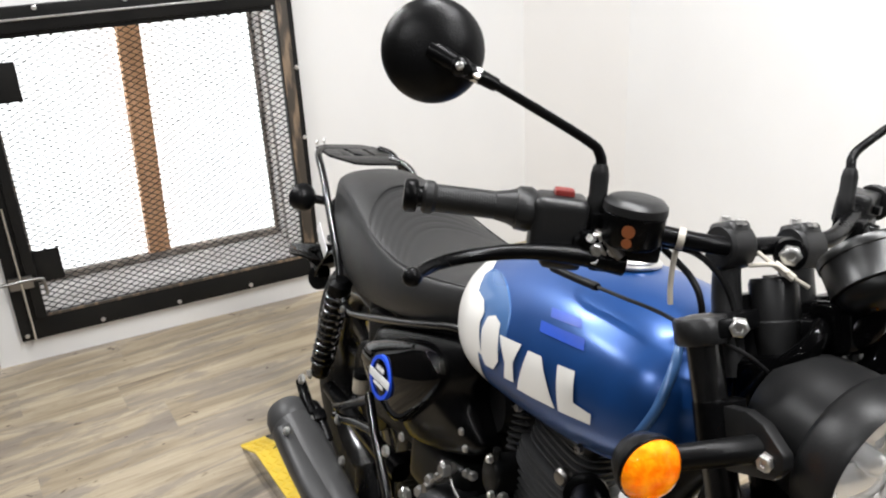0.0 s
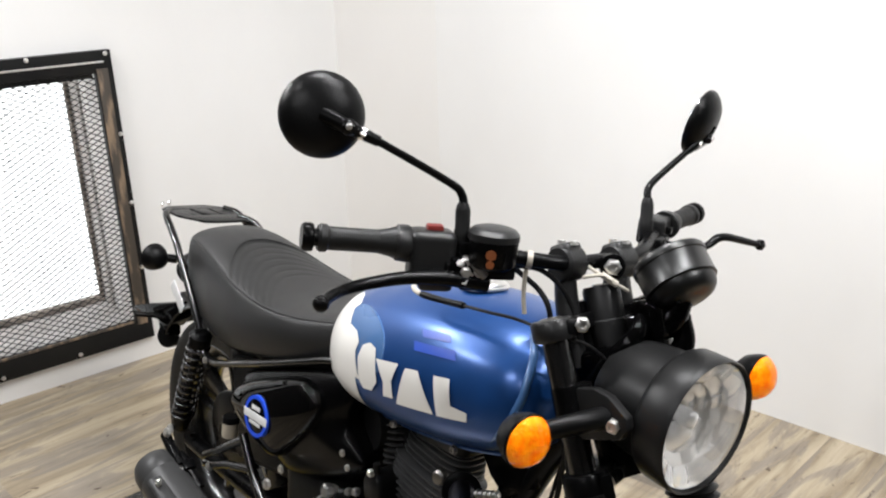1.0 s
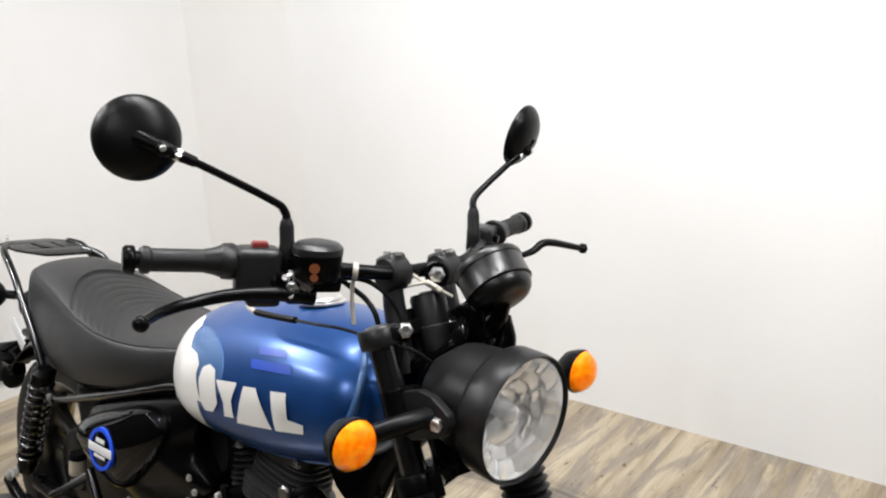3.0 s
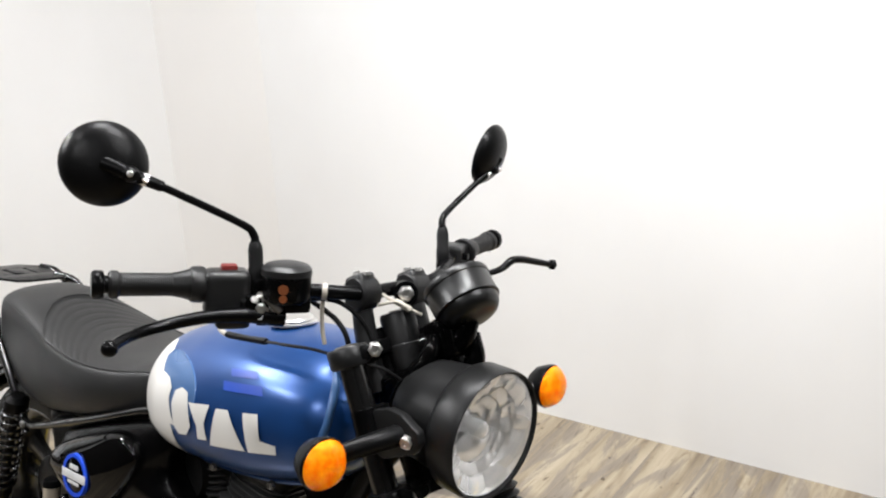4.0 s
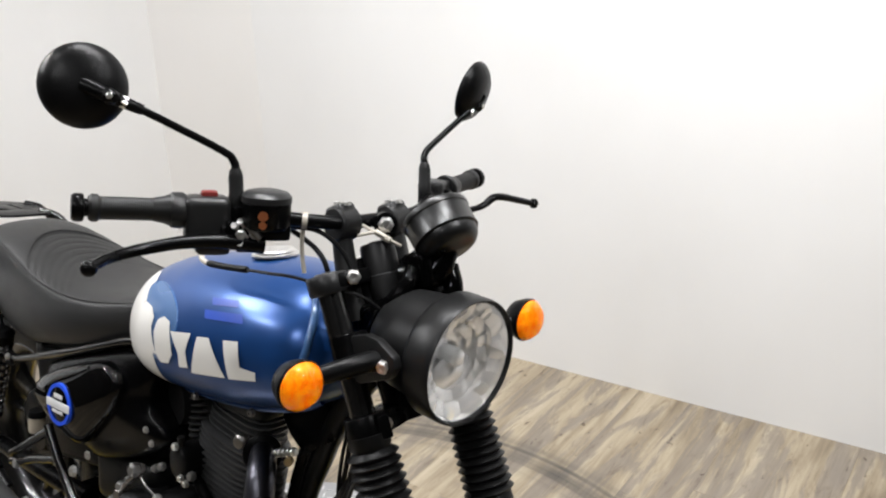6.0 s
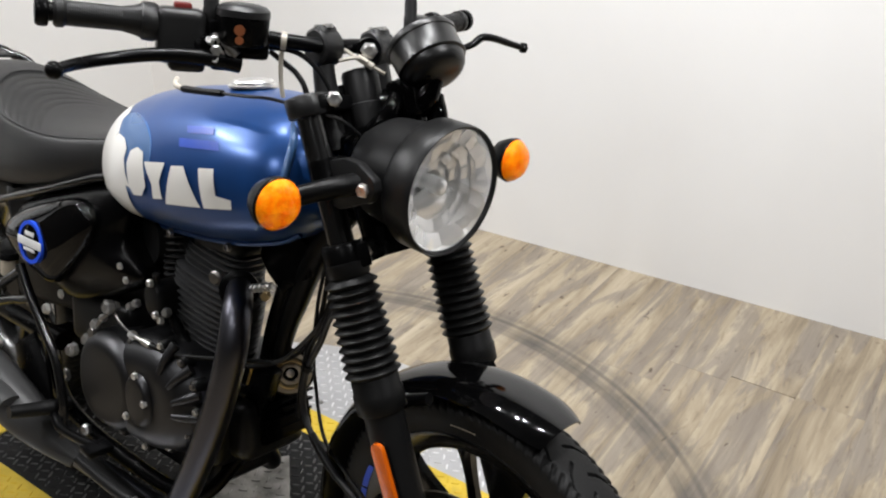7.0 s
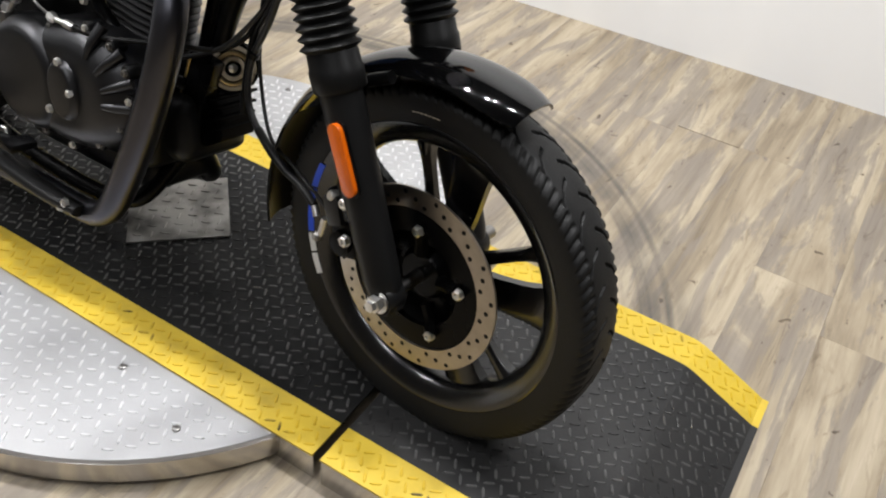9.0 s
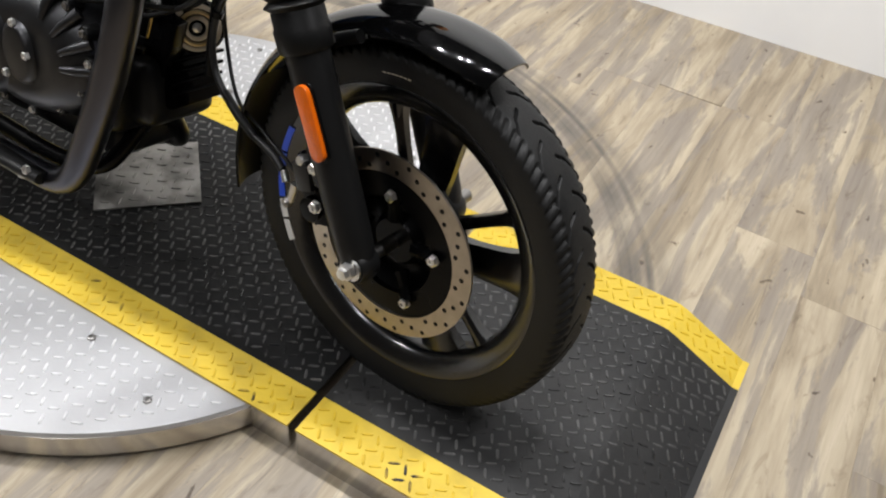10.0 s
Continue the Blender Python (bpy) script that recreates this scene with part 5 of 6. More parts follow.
bead = fixed("cable_adjuster", joined(tube([(0.795, -0.15, 0.944), (0.80, -0.15, 0.944), (0.848, -0.15, 0.949), (0.889, -0.15, 0.9545), (0.894, -0.15, 0.955)], [0.004, 0.0058, 0.0052, 0.0058, 0.004], 14), tube([(0.790, -0.15, 0.944), (0.798, -0.15, 0.944)], 0.0030, 8)), RUBBER, "black cable adjuster lying over the tank")
fixed("tank_cable", tube([(0.894, -0.15, 0.955), (0.947, -0.148, 0.961), (0.998, -0.145, 0.967), (1.051, -0.130, 0.963), (1.092, -0.100, 0.955), (1.10, -0.06, 0.93)], 0.0026, 8), HOUSING)
fixed("tank_strap", tube([(0.798, -0.150, 0.9435), (0.784, -0.148, 0.943), (0.768, -0.145, 0.946), (0.757, -0.135, 0.952)], 0.0045, 8), STRAP, "cream plastic strap")

# -- fuel tank --
TANK = [(0.455, 0.012, 0.742, 0.782), (0.463, 0.056, 0.712, 0.815), (0.485, 0.092, 0.686, 0.845), (0.52, 0.117, 0.670, 0.873), (0.58, 0.138, 0.662, 0.900), (0.66, 0.150, 0.667, 0.922), (0.74, 0.156, 0.677, 0.938),
        (0.82, 0.158, 0.690, 0.949), (0.89, 0.156, 0.706, 0.953), (0.95, 0.150, 0.724, 0.951), (0.99, 0.143, 0.740, 0.944), (1.015, 0.131, 0.757, 0.930), (1.032, 0.114, 0.778, 0.910), (1.040, 0.085, 0.80, 0.888), (1.043, 0.02, 0.83, 0.86)]


def spline(rows, x):
    """The rows' columns at x, on a smooth curve through the rows."""
    k = max(0, min(len(rows) - 2, sum(1 for r in rows if r[0] <= x) - 1))
    p, q = rows[k], rows[k + 1]
    o, r = rows[max(k - 1, 0)], rows[min(k + 2, len(rows) - 1)]
    h = q[0] - p[0]
    s = min(1.0, max(0.0, (x - p[0]) / h))
    out = []
    for i in range(1, len(p)):
        m0 = (q[i] - o[i]) / max(q[0] - o[0], 1e-6) * h
        m1 = (r[i] - p[i]) / max(r[0] - p[0], 1e-6) * h
        out.append((2 * s ** 3 - 3 * s * s + 1) * p[i] + (s ** 3 - 2 * s * s + s) * m0 + (3 * s * s - 2 * s ** 3) * q[i] + (s ** 3 - s * s) * m1)
    return out


def fair(rows, n=260, width=9):
    """The rows on one even, smooth curve along the tank, as a table."""
    r = np.array(rows)
    u = np.concatenate([[0], np.cumsum(np.hypot(np.diff(r[:, 0]), np.diff(r[:, 1])))])
    out = np.stack([np.interp(np.linspace(0, u[-1], n), u, r[:, k]) for k in range(4)], 1)
    kernel = np.exp(-np.linspace(-2, 2, 2 * width + 1) ** 2)
    kernel /= kernel.sum()
    for turn in range(3):
        padded = np.concatenate([2 * out[:1] - out[width:0:-1], out, 2 * out[-1:] - out[-2:-width - 2:-1]])
        out = np.stack([np.convolve(padded[:, k], kernel, "valid") for k in range(4)], 1)
    return out


TANK_TABLE = fair(TANK)


def tank_section(x):
    return [float(np.interp(x, TANK_TABLE[:, 0], TANK_TABLE[:, k])) for k in (1, 2, 3)]


def tank_y(x, z, lift=0.0):
    """Half width of the tank's side at x, z."""
    w, lo, hi = tank_section(x)
    mid = lo + (hi - lo) * 0.42
    t = (z - mid) / (hi - mid) if z > mid else (mid - z) / (mid - lo)
    n = 2.15 if z > mid else 2.6
    return w * max(0.0, 1 - min(1.0, abs(t)) ** n) ** (1 / n) + lift


def tank_mesh():
    rings = []
    xs = [float(r[0]) for r in TANK_TABLE[::3]] + [float(TANK_TABLE[-1][0])]
    for x in xs:
        w, lo, hi = tank_section(x)
        mid = lo + (hi - lo) * 0.42
        ring = []
        for k in range(128):
            a = 2 * math.pi * k / 128
            c, s = math.cos(a), math.sin(a)
            n = 2.15 if s > 0 else 2.6
            y = w * math.copysign(abs(c) ** (2 / n), c)
            h = (hi - mid) if s > 0 else (mid - lo)
            z = mid + h * math.copysign(abs(s) ** (2 / n), s)
            # shoulder crease: the front of the tank is tucked in above a line that ends in a small dimple
            if s > 0 and x > 0.865 and abs(c) > 0.3:
                f = min(1.0, (x - 0.865) / 0.03) * max(0.0, min(1.0, (1.043 - x) / 0.03))
                d = (z - (0.909 - 0.04 * (x - 0.88))) / 0.009
                y -= math.copysign(0.0013 * f * math.exp(-d * d), y)
            ring.append((x, y, z))
        rings.append(ring)
    me = loft(rings)
    return me


tank = fixed_mid("fuel_tank", tank_mesh(), BLUE, "metallic blue teardrop fuel tank with a cream rear panel")


def decal(name, outline, mat, lift, label="", step=0.008):
    """A thin sheet of paint on the tank's right side with an outline in x, z."""
    bm = bmesh.new()
    bm.faces.new([bm.verts.new((x, 0, z)) for x, z in outline])
    for axis in (0, 2):
        lo, hi = min(v.co[axis] for v in bm.verts), max(v.co[axis] for v in bm.verts)
        no = (1, 0, 0) if axis == 0 else (0, 0, 1)
        for k in range(int(lo / step) + 1, int(hi / step) + 1):
            bmesh.ops.bisect_plane(bm, geom=bm.verts[:] + bm.edges[:] + bm.faces[:], plane_co=Vector(no) * k * step, plane_no=no)
    for v in bm.verts:
        v.co.y = -tank_y(v.co.x, v.co.z, lift)
    me = mesh_of(bm)
    if sum(p.normal.y * p.area for p in me.polygons) > 0:
        me.flip_normals()
    return sub(name, me, mat, tank, label)


EDGE = [(0.575, 0.856), (0.587, 0.843), (0.606, 0.826), (0.622, 0.808), (0.639, 0.785), (0.650, 0.757), (0.656, 0.735), (0.662, 0.700), (0.655, 0.676)]
low = [(x, tank_section(x)[1] + 0.010) for x in (0.62, 0.58, 0.54, 0.51, 0.485, 0.470)]
high = [(x, tank_section(x)[2] - 0.012) for x in (0.468, 0.480, 0.50, 0.52, 0.545)]
decal("cream_panel", EDGE + low + [(0.4615, 0.745), (0.4615, 0.785)] + high + [(0.565, 0.874), (0.585, 0.868)], CREAM, 0.0020, "cream white rear panel", 0.005)
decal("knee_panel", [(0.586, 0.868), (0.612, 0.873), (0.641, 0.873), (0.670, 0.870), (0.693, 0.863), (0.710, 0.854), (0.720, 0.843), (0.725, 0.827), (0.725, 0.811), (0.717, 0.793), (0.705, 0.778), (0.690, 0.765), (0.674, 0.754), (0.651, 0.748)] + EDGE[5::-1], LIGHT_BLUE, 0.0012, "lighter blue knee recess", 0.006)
# five large plain cream shapes and two blue bars stand for the maker's lettering
SHAPES = [[(0.575, 0.828), (0.600, 0.837), (0.629, 0.836), (0.647, 0.824), (0.643, 0.806), (0.653, 0.781), (0.665, 0.761), (0.639, 0.758), (0.620, 0.759), (0.606, 0.790)],
          [(0.663, 0.824), (0.683, 0.835), (0.705, 0.832), (0.714, 0.806), (0.722, 0.778), (0.707, 0.757), (0.679, 0.750), (0.664, 0.762), (0.655, 0.800)],
          [(0.713, 0.818), (0.776, 0.832), (0.764, 0.797), (0.771, 0.769), (0.743, 0.762), (0.742, 0.786)],
          [(0.795, 0.832), (0.827, 0.839), (0.873, 0.783), (0.780, 0.763)],
          [(0.864, 0.845), (0.899, 0.852), (0.909, 0.812), (0.943, 0.813), (0.943, 0.798), (0.881, 0.784)]]
for s in SHAPES:
    decal("letter_shape", s, CREAM, 0.0030, "cream painted plain shape")
for s in ([(0.795, 0.894), (0.860, 0.9045), (0.870, 0.896), (0.806, 0.885)], [(0.792, 0.875), (0.887, 0.890), (0.897, 0.878), (0.801, 0.863)]):
    decal("script_bar", s, SCRIPT_DARK, 0.0016, "bright blue painted bar")
seam = [(x, -tank_section(x)[0] * 0.55, tank_section(x)[1] + 0.006) for x in (0.50, 0.56, 0.64, 0.74, 0.84, 0.92, 0.98, 1.01)]
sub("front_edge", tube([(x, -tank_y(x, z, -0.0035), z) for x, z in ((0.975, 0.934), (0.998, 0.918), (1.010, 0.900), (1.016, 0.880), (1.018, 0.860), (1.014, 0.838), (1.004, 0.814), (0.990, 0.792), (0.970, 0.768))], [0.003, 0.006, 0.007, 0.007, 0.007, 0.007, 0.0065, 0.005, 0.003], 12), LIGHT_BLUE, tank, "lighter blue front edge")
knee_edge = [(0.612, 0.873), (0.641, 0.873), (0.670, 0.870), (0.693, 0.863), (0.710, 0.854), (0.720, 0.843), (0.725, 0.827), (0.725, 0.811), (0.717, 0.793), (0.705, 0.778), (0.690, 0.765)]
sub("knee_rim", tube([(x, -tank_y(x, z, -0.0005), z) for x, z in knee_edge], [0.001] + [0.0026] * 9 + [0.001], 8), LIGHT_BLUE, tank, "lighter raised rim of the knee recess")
sub("tank_seam", joined(tube(seam, 0.006, 8), tube([(x, -y, z) for x, y, z in seam], 0.006, 8)), BLUE, tank)
cap = sub("fuel_cap", lathe([(0.034, 0), (0.0355, 0.003), (0.0355, 0.008), (0.033, 0.011), (0.022, 0.0125), (0.0, 0.013)], (0.803, 0.0, 0.948), (-0.12, 0, 1), 40), CHROME, tank, "bright metal fuel cap")
sub("cap_ring", lathe([(0.035, 0), (0.041, 0.001), (0.041, 0.004), (0.035, 0.006)], (0.803, 0.0, 0.947), (-0.12, 0, 1), 40), CHROME, tank)


# -- seat --
SEAT = [(-0.190, 0.030, 0.740, 0.785), (-0.182, 0.070, 0.704, 0.812), (-0.15, 0.098, 0.668, 0.830), (-0.08, 0.116, 0.634, 0.838), (0.0, 0.128, 0.614, 0.832), (0.08, 0.137, 0.612, 0.817), (0.16, 0.144, 0.625, 0.801),
        (0.25, 0.147, 0.646, 0.791), (0.33, 0.143, 0.667, 0.790), (0.41, 0.130, 0.690, 0.797), (0.47, 0.112, 0.709, 0.806), (0.51, 0.092, 0.722, 0.808), (0.522, 0.06, 0.745, 0.792)]


def seat_section(x):
    return spline(SEAT, x)


SEAT_RING = [(0.0, 1.0, 0), (0.35, 0.992, 0), (0.62, 0.965, 0), (0.80, 0.92, 0), (0.885, 0.875, 0), (0.945, 0.79, 0), (0.99, 0.62, 0), (1.0, 0.42, 0), (0.965, 0.19, 0), (0.87, 0.04, 0), (0.55, 0.0, 0), (0.0, 0.0, 0)]


def insert_back(y):
    """Rear border of the pleated insert."""
    return 0.0 + 0.095 * (y / 0.11) ** 2


def seat_mesh():
    half = smooth_path(SEAT_RING, 6)
    shape = [(p.x, p.y) for p in half] + [(-p.x, p.y) for p in reversed(half[1:-1])]
    rings = []
    n = 240
    for i in range(n + 1):
        x = -0.190 + (0.522 + 0.190) * i / n
        w, lo, hi = seat_section(x)
        ring = []
        for fy, fz in shape:
            y, z = w * fy, lo + (hi - lo) * fz
            u = x - insert_back(y)
            if fz > 0.86 and u > 0:
                if u < 0.20:
                    z -= 0.0015 * math.exp(-((u % 0.029 - 0.0145) / 0.0030) ** 2)
                z -= 0.0018 * min(1.0, u / 0.006) * min(1.0, (fz - 0.86) / 0.02)
            ring.append((x, y, z))
        rings.append(ring)
    return loft(rings)


def seat_point(x, f):
    """A point of the seat's skin at a fraction of its half width, on the border of the top."""
    w, lo, hi = seat_section(x)
    return (x, w * 0.888 * f, lo + (hi - lo) * (0.873 + 0.127 * (1 - abs(f) ** 3.2)) + 0.0006)


seat = fixed_mid("seat", seat_mesh(), LEATHER, "black vinyl seat with a pleated middle")
border = [seat_point(x, -1) for x in (0.50, 0.45, 0.40, 0.35, 0.30, 0.25, 0.20, 0.16, 0.12)] + [seat_point(insert_back(f * 0.12) + 0.002, f) for f in (-0.85, -0.6, -0.3, 0.0, 0.3, 0.6, 0.85)] + [seat_point(x, 1) for x in (0.12, 0.20, 0.30, 0.40, 0.50)]
sub("insert_piping", tube(border, 0.0016, 6, 5), LEATHER, seat)
for f in (-1, 1):
    sub("edge_piping", tube([seat_point(x, f) for x in (0.11, 0.06, 0.0, -0.06, -0.11, -0.15)], 0.0013, 6, 5), LEATHER, seat)
sub("seat_base", joined(*[block((0.16, 0.20, 0.016), (x, 0, seat_section(x)[1] - 0.002), (0, 0, 0), 0.006) for x in (-0.12, 0.04, 0.2, 0.36)]), PLASTIC, seat)

# -- frame --
for s in (-1, 1):
    rail = fixed("frame_rail", tube([(-0.01, s * 0.120, 0.56), (0.05, s * 0.126, 0.555), (0.11, s * 0.130, 0.572), (0.23, s * 0.134, 0.616), (0.345, s * 0.134, 0.659), (0.45, s * 0.132, 0.700), (0.53, s * 0.122, 0.728), (0.62, s * 0.09, 0.735)], 0.0085, 14), GLOSS_TUBE, "glossy black frame tube")
    if s < 0:
        bolts(rail, [(0.0, -0.132, 0.560), (0.04, -0.136, 0.556)], (0, -1, 0), 0.007, 0.006)
fixed_mid("backbone_tube", tube([(1.03, 0, 0.90), (0.85, 0, 0.76), (0.55, 0, 0.70)], 0.026, 18), SATIN)
fixed_mid("down_tube", tube([(1.06, 0, 0.82), (0.958, 0, 0.73), (0.890, 0, 0.56), (0.855, 0, 0.40), (0.835, 0, 0.245)], 0.021, 18), SATIN, "black frame down tube")
fixed_mid("head_gusset", side_plate([(1.075, 0.83), (0.965, 0.70), (0.925, 0.63), (0.90, 0.70), (0.93, 0.80)], 0.008, 0.016, 0.003), SATIN)
fixed("lower_frame", joined(*[tube([(0.85, s * 0.03, 0.26), (0.80, s * 0.09, 0.17), (0.6, s * 0.10, 0.145), (0.35, s * 0.10, 0.17), (0.28, s * 0.10, 0.30)], 0.016, 12) for s in (-1, 1)]), SATIN)

# -- side cover --
COVER = [(0.217, 0.534), (0.234, 0.565), (0.287, 0.602), (0.388, 0.647), (0.471, 0.676), (0.517, 0.676), (0.544, 0.658), (0.544, 0.630), (0.516, 0.583), (0.471, 0.534), (0.428, 0.494), (0.388, 0.482), (0.319, 0.493), (0.262, 0.508)]


def bulged(outline, y, depth):
    """A cushion-shaped panel: shrinking rings that swell towards -y."""
    cx, cz = sum(p[0] for p in outline) / len(outline), sum(p[1] for p in outline) / len(outline)
    pts = [(v.x, v.y) for v in smooth_path([(x, z, 0) for x, z in outline] + [(*outline[0], 0)], 5)[:-1]]
    rings = []
    for s, f in ((1, 0), (0.99, 0.16), (0.965, 0.32), (0.92, 0.46), (0.84, 0.60), (0.73, 0.73), (0.58, 0.85), (0.38, 0.94), (0.20, 0.985), (0.04, 1.0)):
        rings.append([(cx + (x - cx) * s, y - depth * f, cz + (z - cz) * s) for x, z in pts])
    rings.insert(0, [(x, y + 0.03, z) for x, z in pts])
    return loft(rings)


cover = fixed("side_cover", bulged(COVER, -0.156, 0.030), COVER_GLOSS, "glossy black side cover with a round badge")
fixed("side_cover_surround", bulged([(0.185, 0.530), (0.213, 0.590), (0.300, 0.632), (0.437, 0.682), (0.540, 0.712), (0.590, 0.712), (0.606, 0.680), (0.598, 0.640), (0.612, 0.612), (0.650, 0.590), (0.655, 0.560), (0.566, 0.505), (0.447, 0.455), (0.38, 0.452), (0.25, 0.490)], -0.118, 0.034), SURROUND, "black frame cover round the side cover")
fixed("left_side_cover", joined(slab([(x, -z) for x, z in COVER], 0.03, Matrix.Translation((0, 0.13, 0)) @ Matrix(((1, 0, 0, 0), (0, 0, 1, 0), (0, -1, 0, 0), (0, 0, 0, 1))), 0.006)), GLOSS)
BC = Vector((0.380, -0.1900, 0.567))
badge_n = Vector((0.03, -1, 0.07)).normalized()
badge_u = Vector((1, 0.03, 0.045)).normalized()
badge_u = (badge_u - badge_n * badge_u.dot(badge_n)).normalized()
badge_v = badge_n.cross(badge_u) * -1
badge_m = Matrix((badge_u, -badge_n, badge_v)).transposed().to_4x4()
sub("badge_base", lathe([(0.0405, -0.018), (0.0405, -0.001), (0.039, 0.0), (0.0, 0.0)], BC, badge_n, 40), COVER_GLOSS, cover)
sub("badge_ring", lathe([(0.0350, -0.004), (0.0350, 0.0014), (0.0425, 0.0014), (0.0425, -0.018)], BC, badge_n, 48, closed=True), SCRIPT, cover, "blue ring of the badge")
for w, h, dz in ((0.040, 0.006, 0.0150), (0.084, 0.0165, 0.001), (0.030, 0.009, -0.0165)):
    me = block((w, 0.0014, h), (0, 0, 0), (0, 0, 0), 0.0004)
    me.transform(Matrix.Translation(BC + badge_n * 0.0024 + badge_v * dz) @ badge_m)
    sub("badge_bar", me, WHITE, cover, "white bar on the badge")
bolts(cover, [(0.452, -0.166, 0.478), (0.655, -0.135, 0.715)], (0, -1, 0), 0.0085, 0.005)

# -- engine --
case = fixed("crankcase", joined(block((0.44, 0.20, 0.20), (0.645, -0.01, 0.335), (0, -6, 0), 0.035, 4), block((0.22, 0.22, 0.12), (0.50, -0.01, 0.42), (0, -6, 0), 0.03, 4), block((0.36, 0.16, 0.07), (0.66, 0, 0.215), (0, -4, 0), 0.025, 3), block((0.14, 0.15, 0.12), (0.84, 0.0, 0.33), (0, -10, 0), 0.03, 3)), ENGINE, "black painted engine crankcase")


def oval(c, rx, rz, turn, n=48, power=2.3):
    t = radians(turn)
    out = []
    for k in range(n):
        a = 2 * math.pi * k / n
        x, z = rx * math.copysign(abs(math.cos(a)) ** (2 / power), math.cos(a)), rz * math.copysign(abs(math.sin(a)) ** (2 / power), math.sin(a))
        out.append((c[0] + x * math.cos(t) - z * math.sin(t), c[1] + x * math.sin(t) + z * math.cos(t)))
    return out


def dome(outline, y, depth, c, flat=0.62, n=6):
    rings = [[(x, y + 0.05, z) for x, z in outline]]
    for k in range(n + 1):
        f = k / n
        s = 1 - (1 - flat) * f ** 1.6
        rings.append([(c[0] + (x - c[0]) * s, y - depth * math.sin(f * math.pi / 2), c[1] + (z - c[1]) * s) for x, z in outline])
    return loft(rings)


cc = (0.715, 0.365)
clutch = fixed("clutch_cover", joined(dome(oval(cc, 0.155, 0.112, 14), -0.116, 0.052, cc, 0.50, 9), dome(oval((0.612, 0.352), 0.098, 0.098, 0), -0.140, 0.036, (0.612, 0.352), 0.70, 9)), COVER_BLACK, "domed satin black clutch cover with raised bolt bosses")
for k, a in enumerate((75, 48, 22, -4, -32, -60, -90, -122, -150, 178, 146, 112)):
    t = radians(a)
    x, z = cc[0] + 0.150 * math.cos(t), cc[1] + 0.108 * math.sin(t) + 0.25 * 0.150 * math.cos(t)
    sub("bolt_boss", lathe([(0.0125, 0.0), (0.0115, 0.022), (0.010, 0.024), (0.0, 0.024)], (x * 0.97 + cc[0] * 0.03, -0.122, z), (0, -1, 0), 16), ENGINE, clutch)
    sub("bolt", bolt_mesh((x * 0.97 + cc[0] * 0.03, -0.145, z), (0, -1, 0), 0.0062, 0.006), DARK_STEEL if k % 3 else CHROME, clutch)
oc = (0.728, 0.368)
sub("oil_filter_cover", dome(oval(oc, 0.036, 0.052, 12, 32), -0.164, 0.016, oc, 0.74, 6), COVER_BLACK, clutch, "oval black filter cover")
bolts(clutch, [(0.754, -0.176, 0.374), (0.700, -0.176, 0.326), (0.722, -0.174, 0.416)], (0, -1, 0), 0.0068, 0.007)
for k in range(4):
    a0 = radians(62 - 24 * k)
    p = Vector((cc[0] + 0.085 * math.cos(a0) + 0.02, -0.164, cc[1] + 0.062 * math.sin(a0) + 0.02))
    q = Vector((cc[0] + 0.148 * math.cos(a0), -0.138, cc[1] + 0.105 * math.sin(a0) + 0.035))
    sub("cover_rib", tube([p, (p + q) / 2 + Vector((0, -0.004, 0)), q], [0.005, 0.008, 0.010], 10, 4), COVER_BLACK, clutch)

# barrel with cooling fins; each fin is a thin rounded plate
AXB = Vector((0.10, 0, 1)).normalized()
bar0 = Vector((0.752, 0.0, 0.435))
barrel = fixed("cylinder", joined(lathe([(0.052, 0.0), (0.052, 0.24)], bar0, AXB, 32)), ENGINE, "black finned engine cylinder")
fin_shape = [(-0.034 + 0.056 * math.copysign(abs(math.cos(a)) ** 0.6, math.cos(a)), 0.094 * math.copysign(abs(math.sin(a)) ** 0.6, math.sin(a))) for a in [2 * math.pi * k / 40 for k in range(40)]]
for k in range(19):
    sc = 0.94 + 0.06 * math.sin(math.pi * k / 18) if k < 14 else 0.86 - 0.012 * (k - 14)
    q = axis_frame(bar0 + AXB * (0.010 + 0.0119 * k), AXB)
    sub("fin", slab([(x * sc, y * sc) for x, y in fin_shape], 0.0034, q, 0.0012), FIN, barrel)
head = fixed("cylinder_head", joined(block((0.135, 0.15, 0.075), (0.790, 0, 0.690), (0, -6, 0), 0.02, 3), block((0.17, 0.13, 0.04), (0.79, 0, 0.725), (0, -6, 0), 0.015, 3)), ENGINE)
for k in range(8):
    w = 0.036 * math.sqrt(max(0.1, 1 - ((k - 3.6) / 4.6) ** 2))
    sub("head_fin", slab([(0.672 - 0.001 * k + w * math.cos(a), 0.088 * math.sin(a)) for a in [2 * math.pi * i / 24 for i in range(24)]], 0.0034, Matrix.Translation((0, 0, 0.575 + 0.0122 * k)), 0.0012), FIN, head)
sub("head_nut", lathe([(0.0, 0.0), (0.0135, 0.0), (0.0135, 0.012), (0.010, 0.016), (0.0, 0.017)], (0.832, -0.088, 0.627), (0.2, -1, 0), 18), DARK_STEEL, head, "grey head nut")
bolts(head, [(0.70, -0.095, 0.668), (0.86, -0.095, 0.690)], (0, -1, 0), 0.007, 0.008, DARK_STEEL)
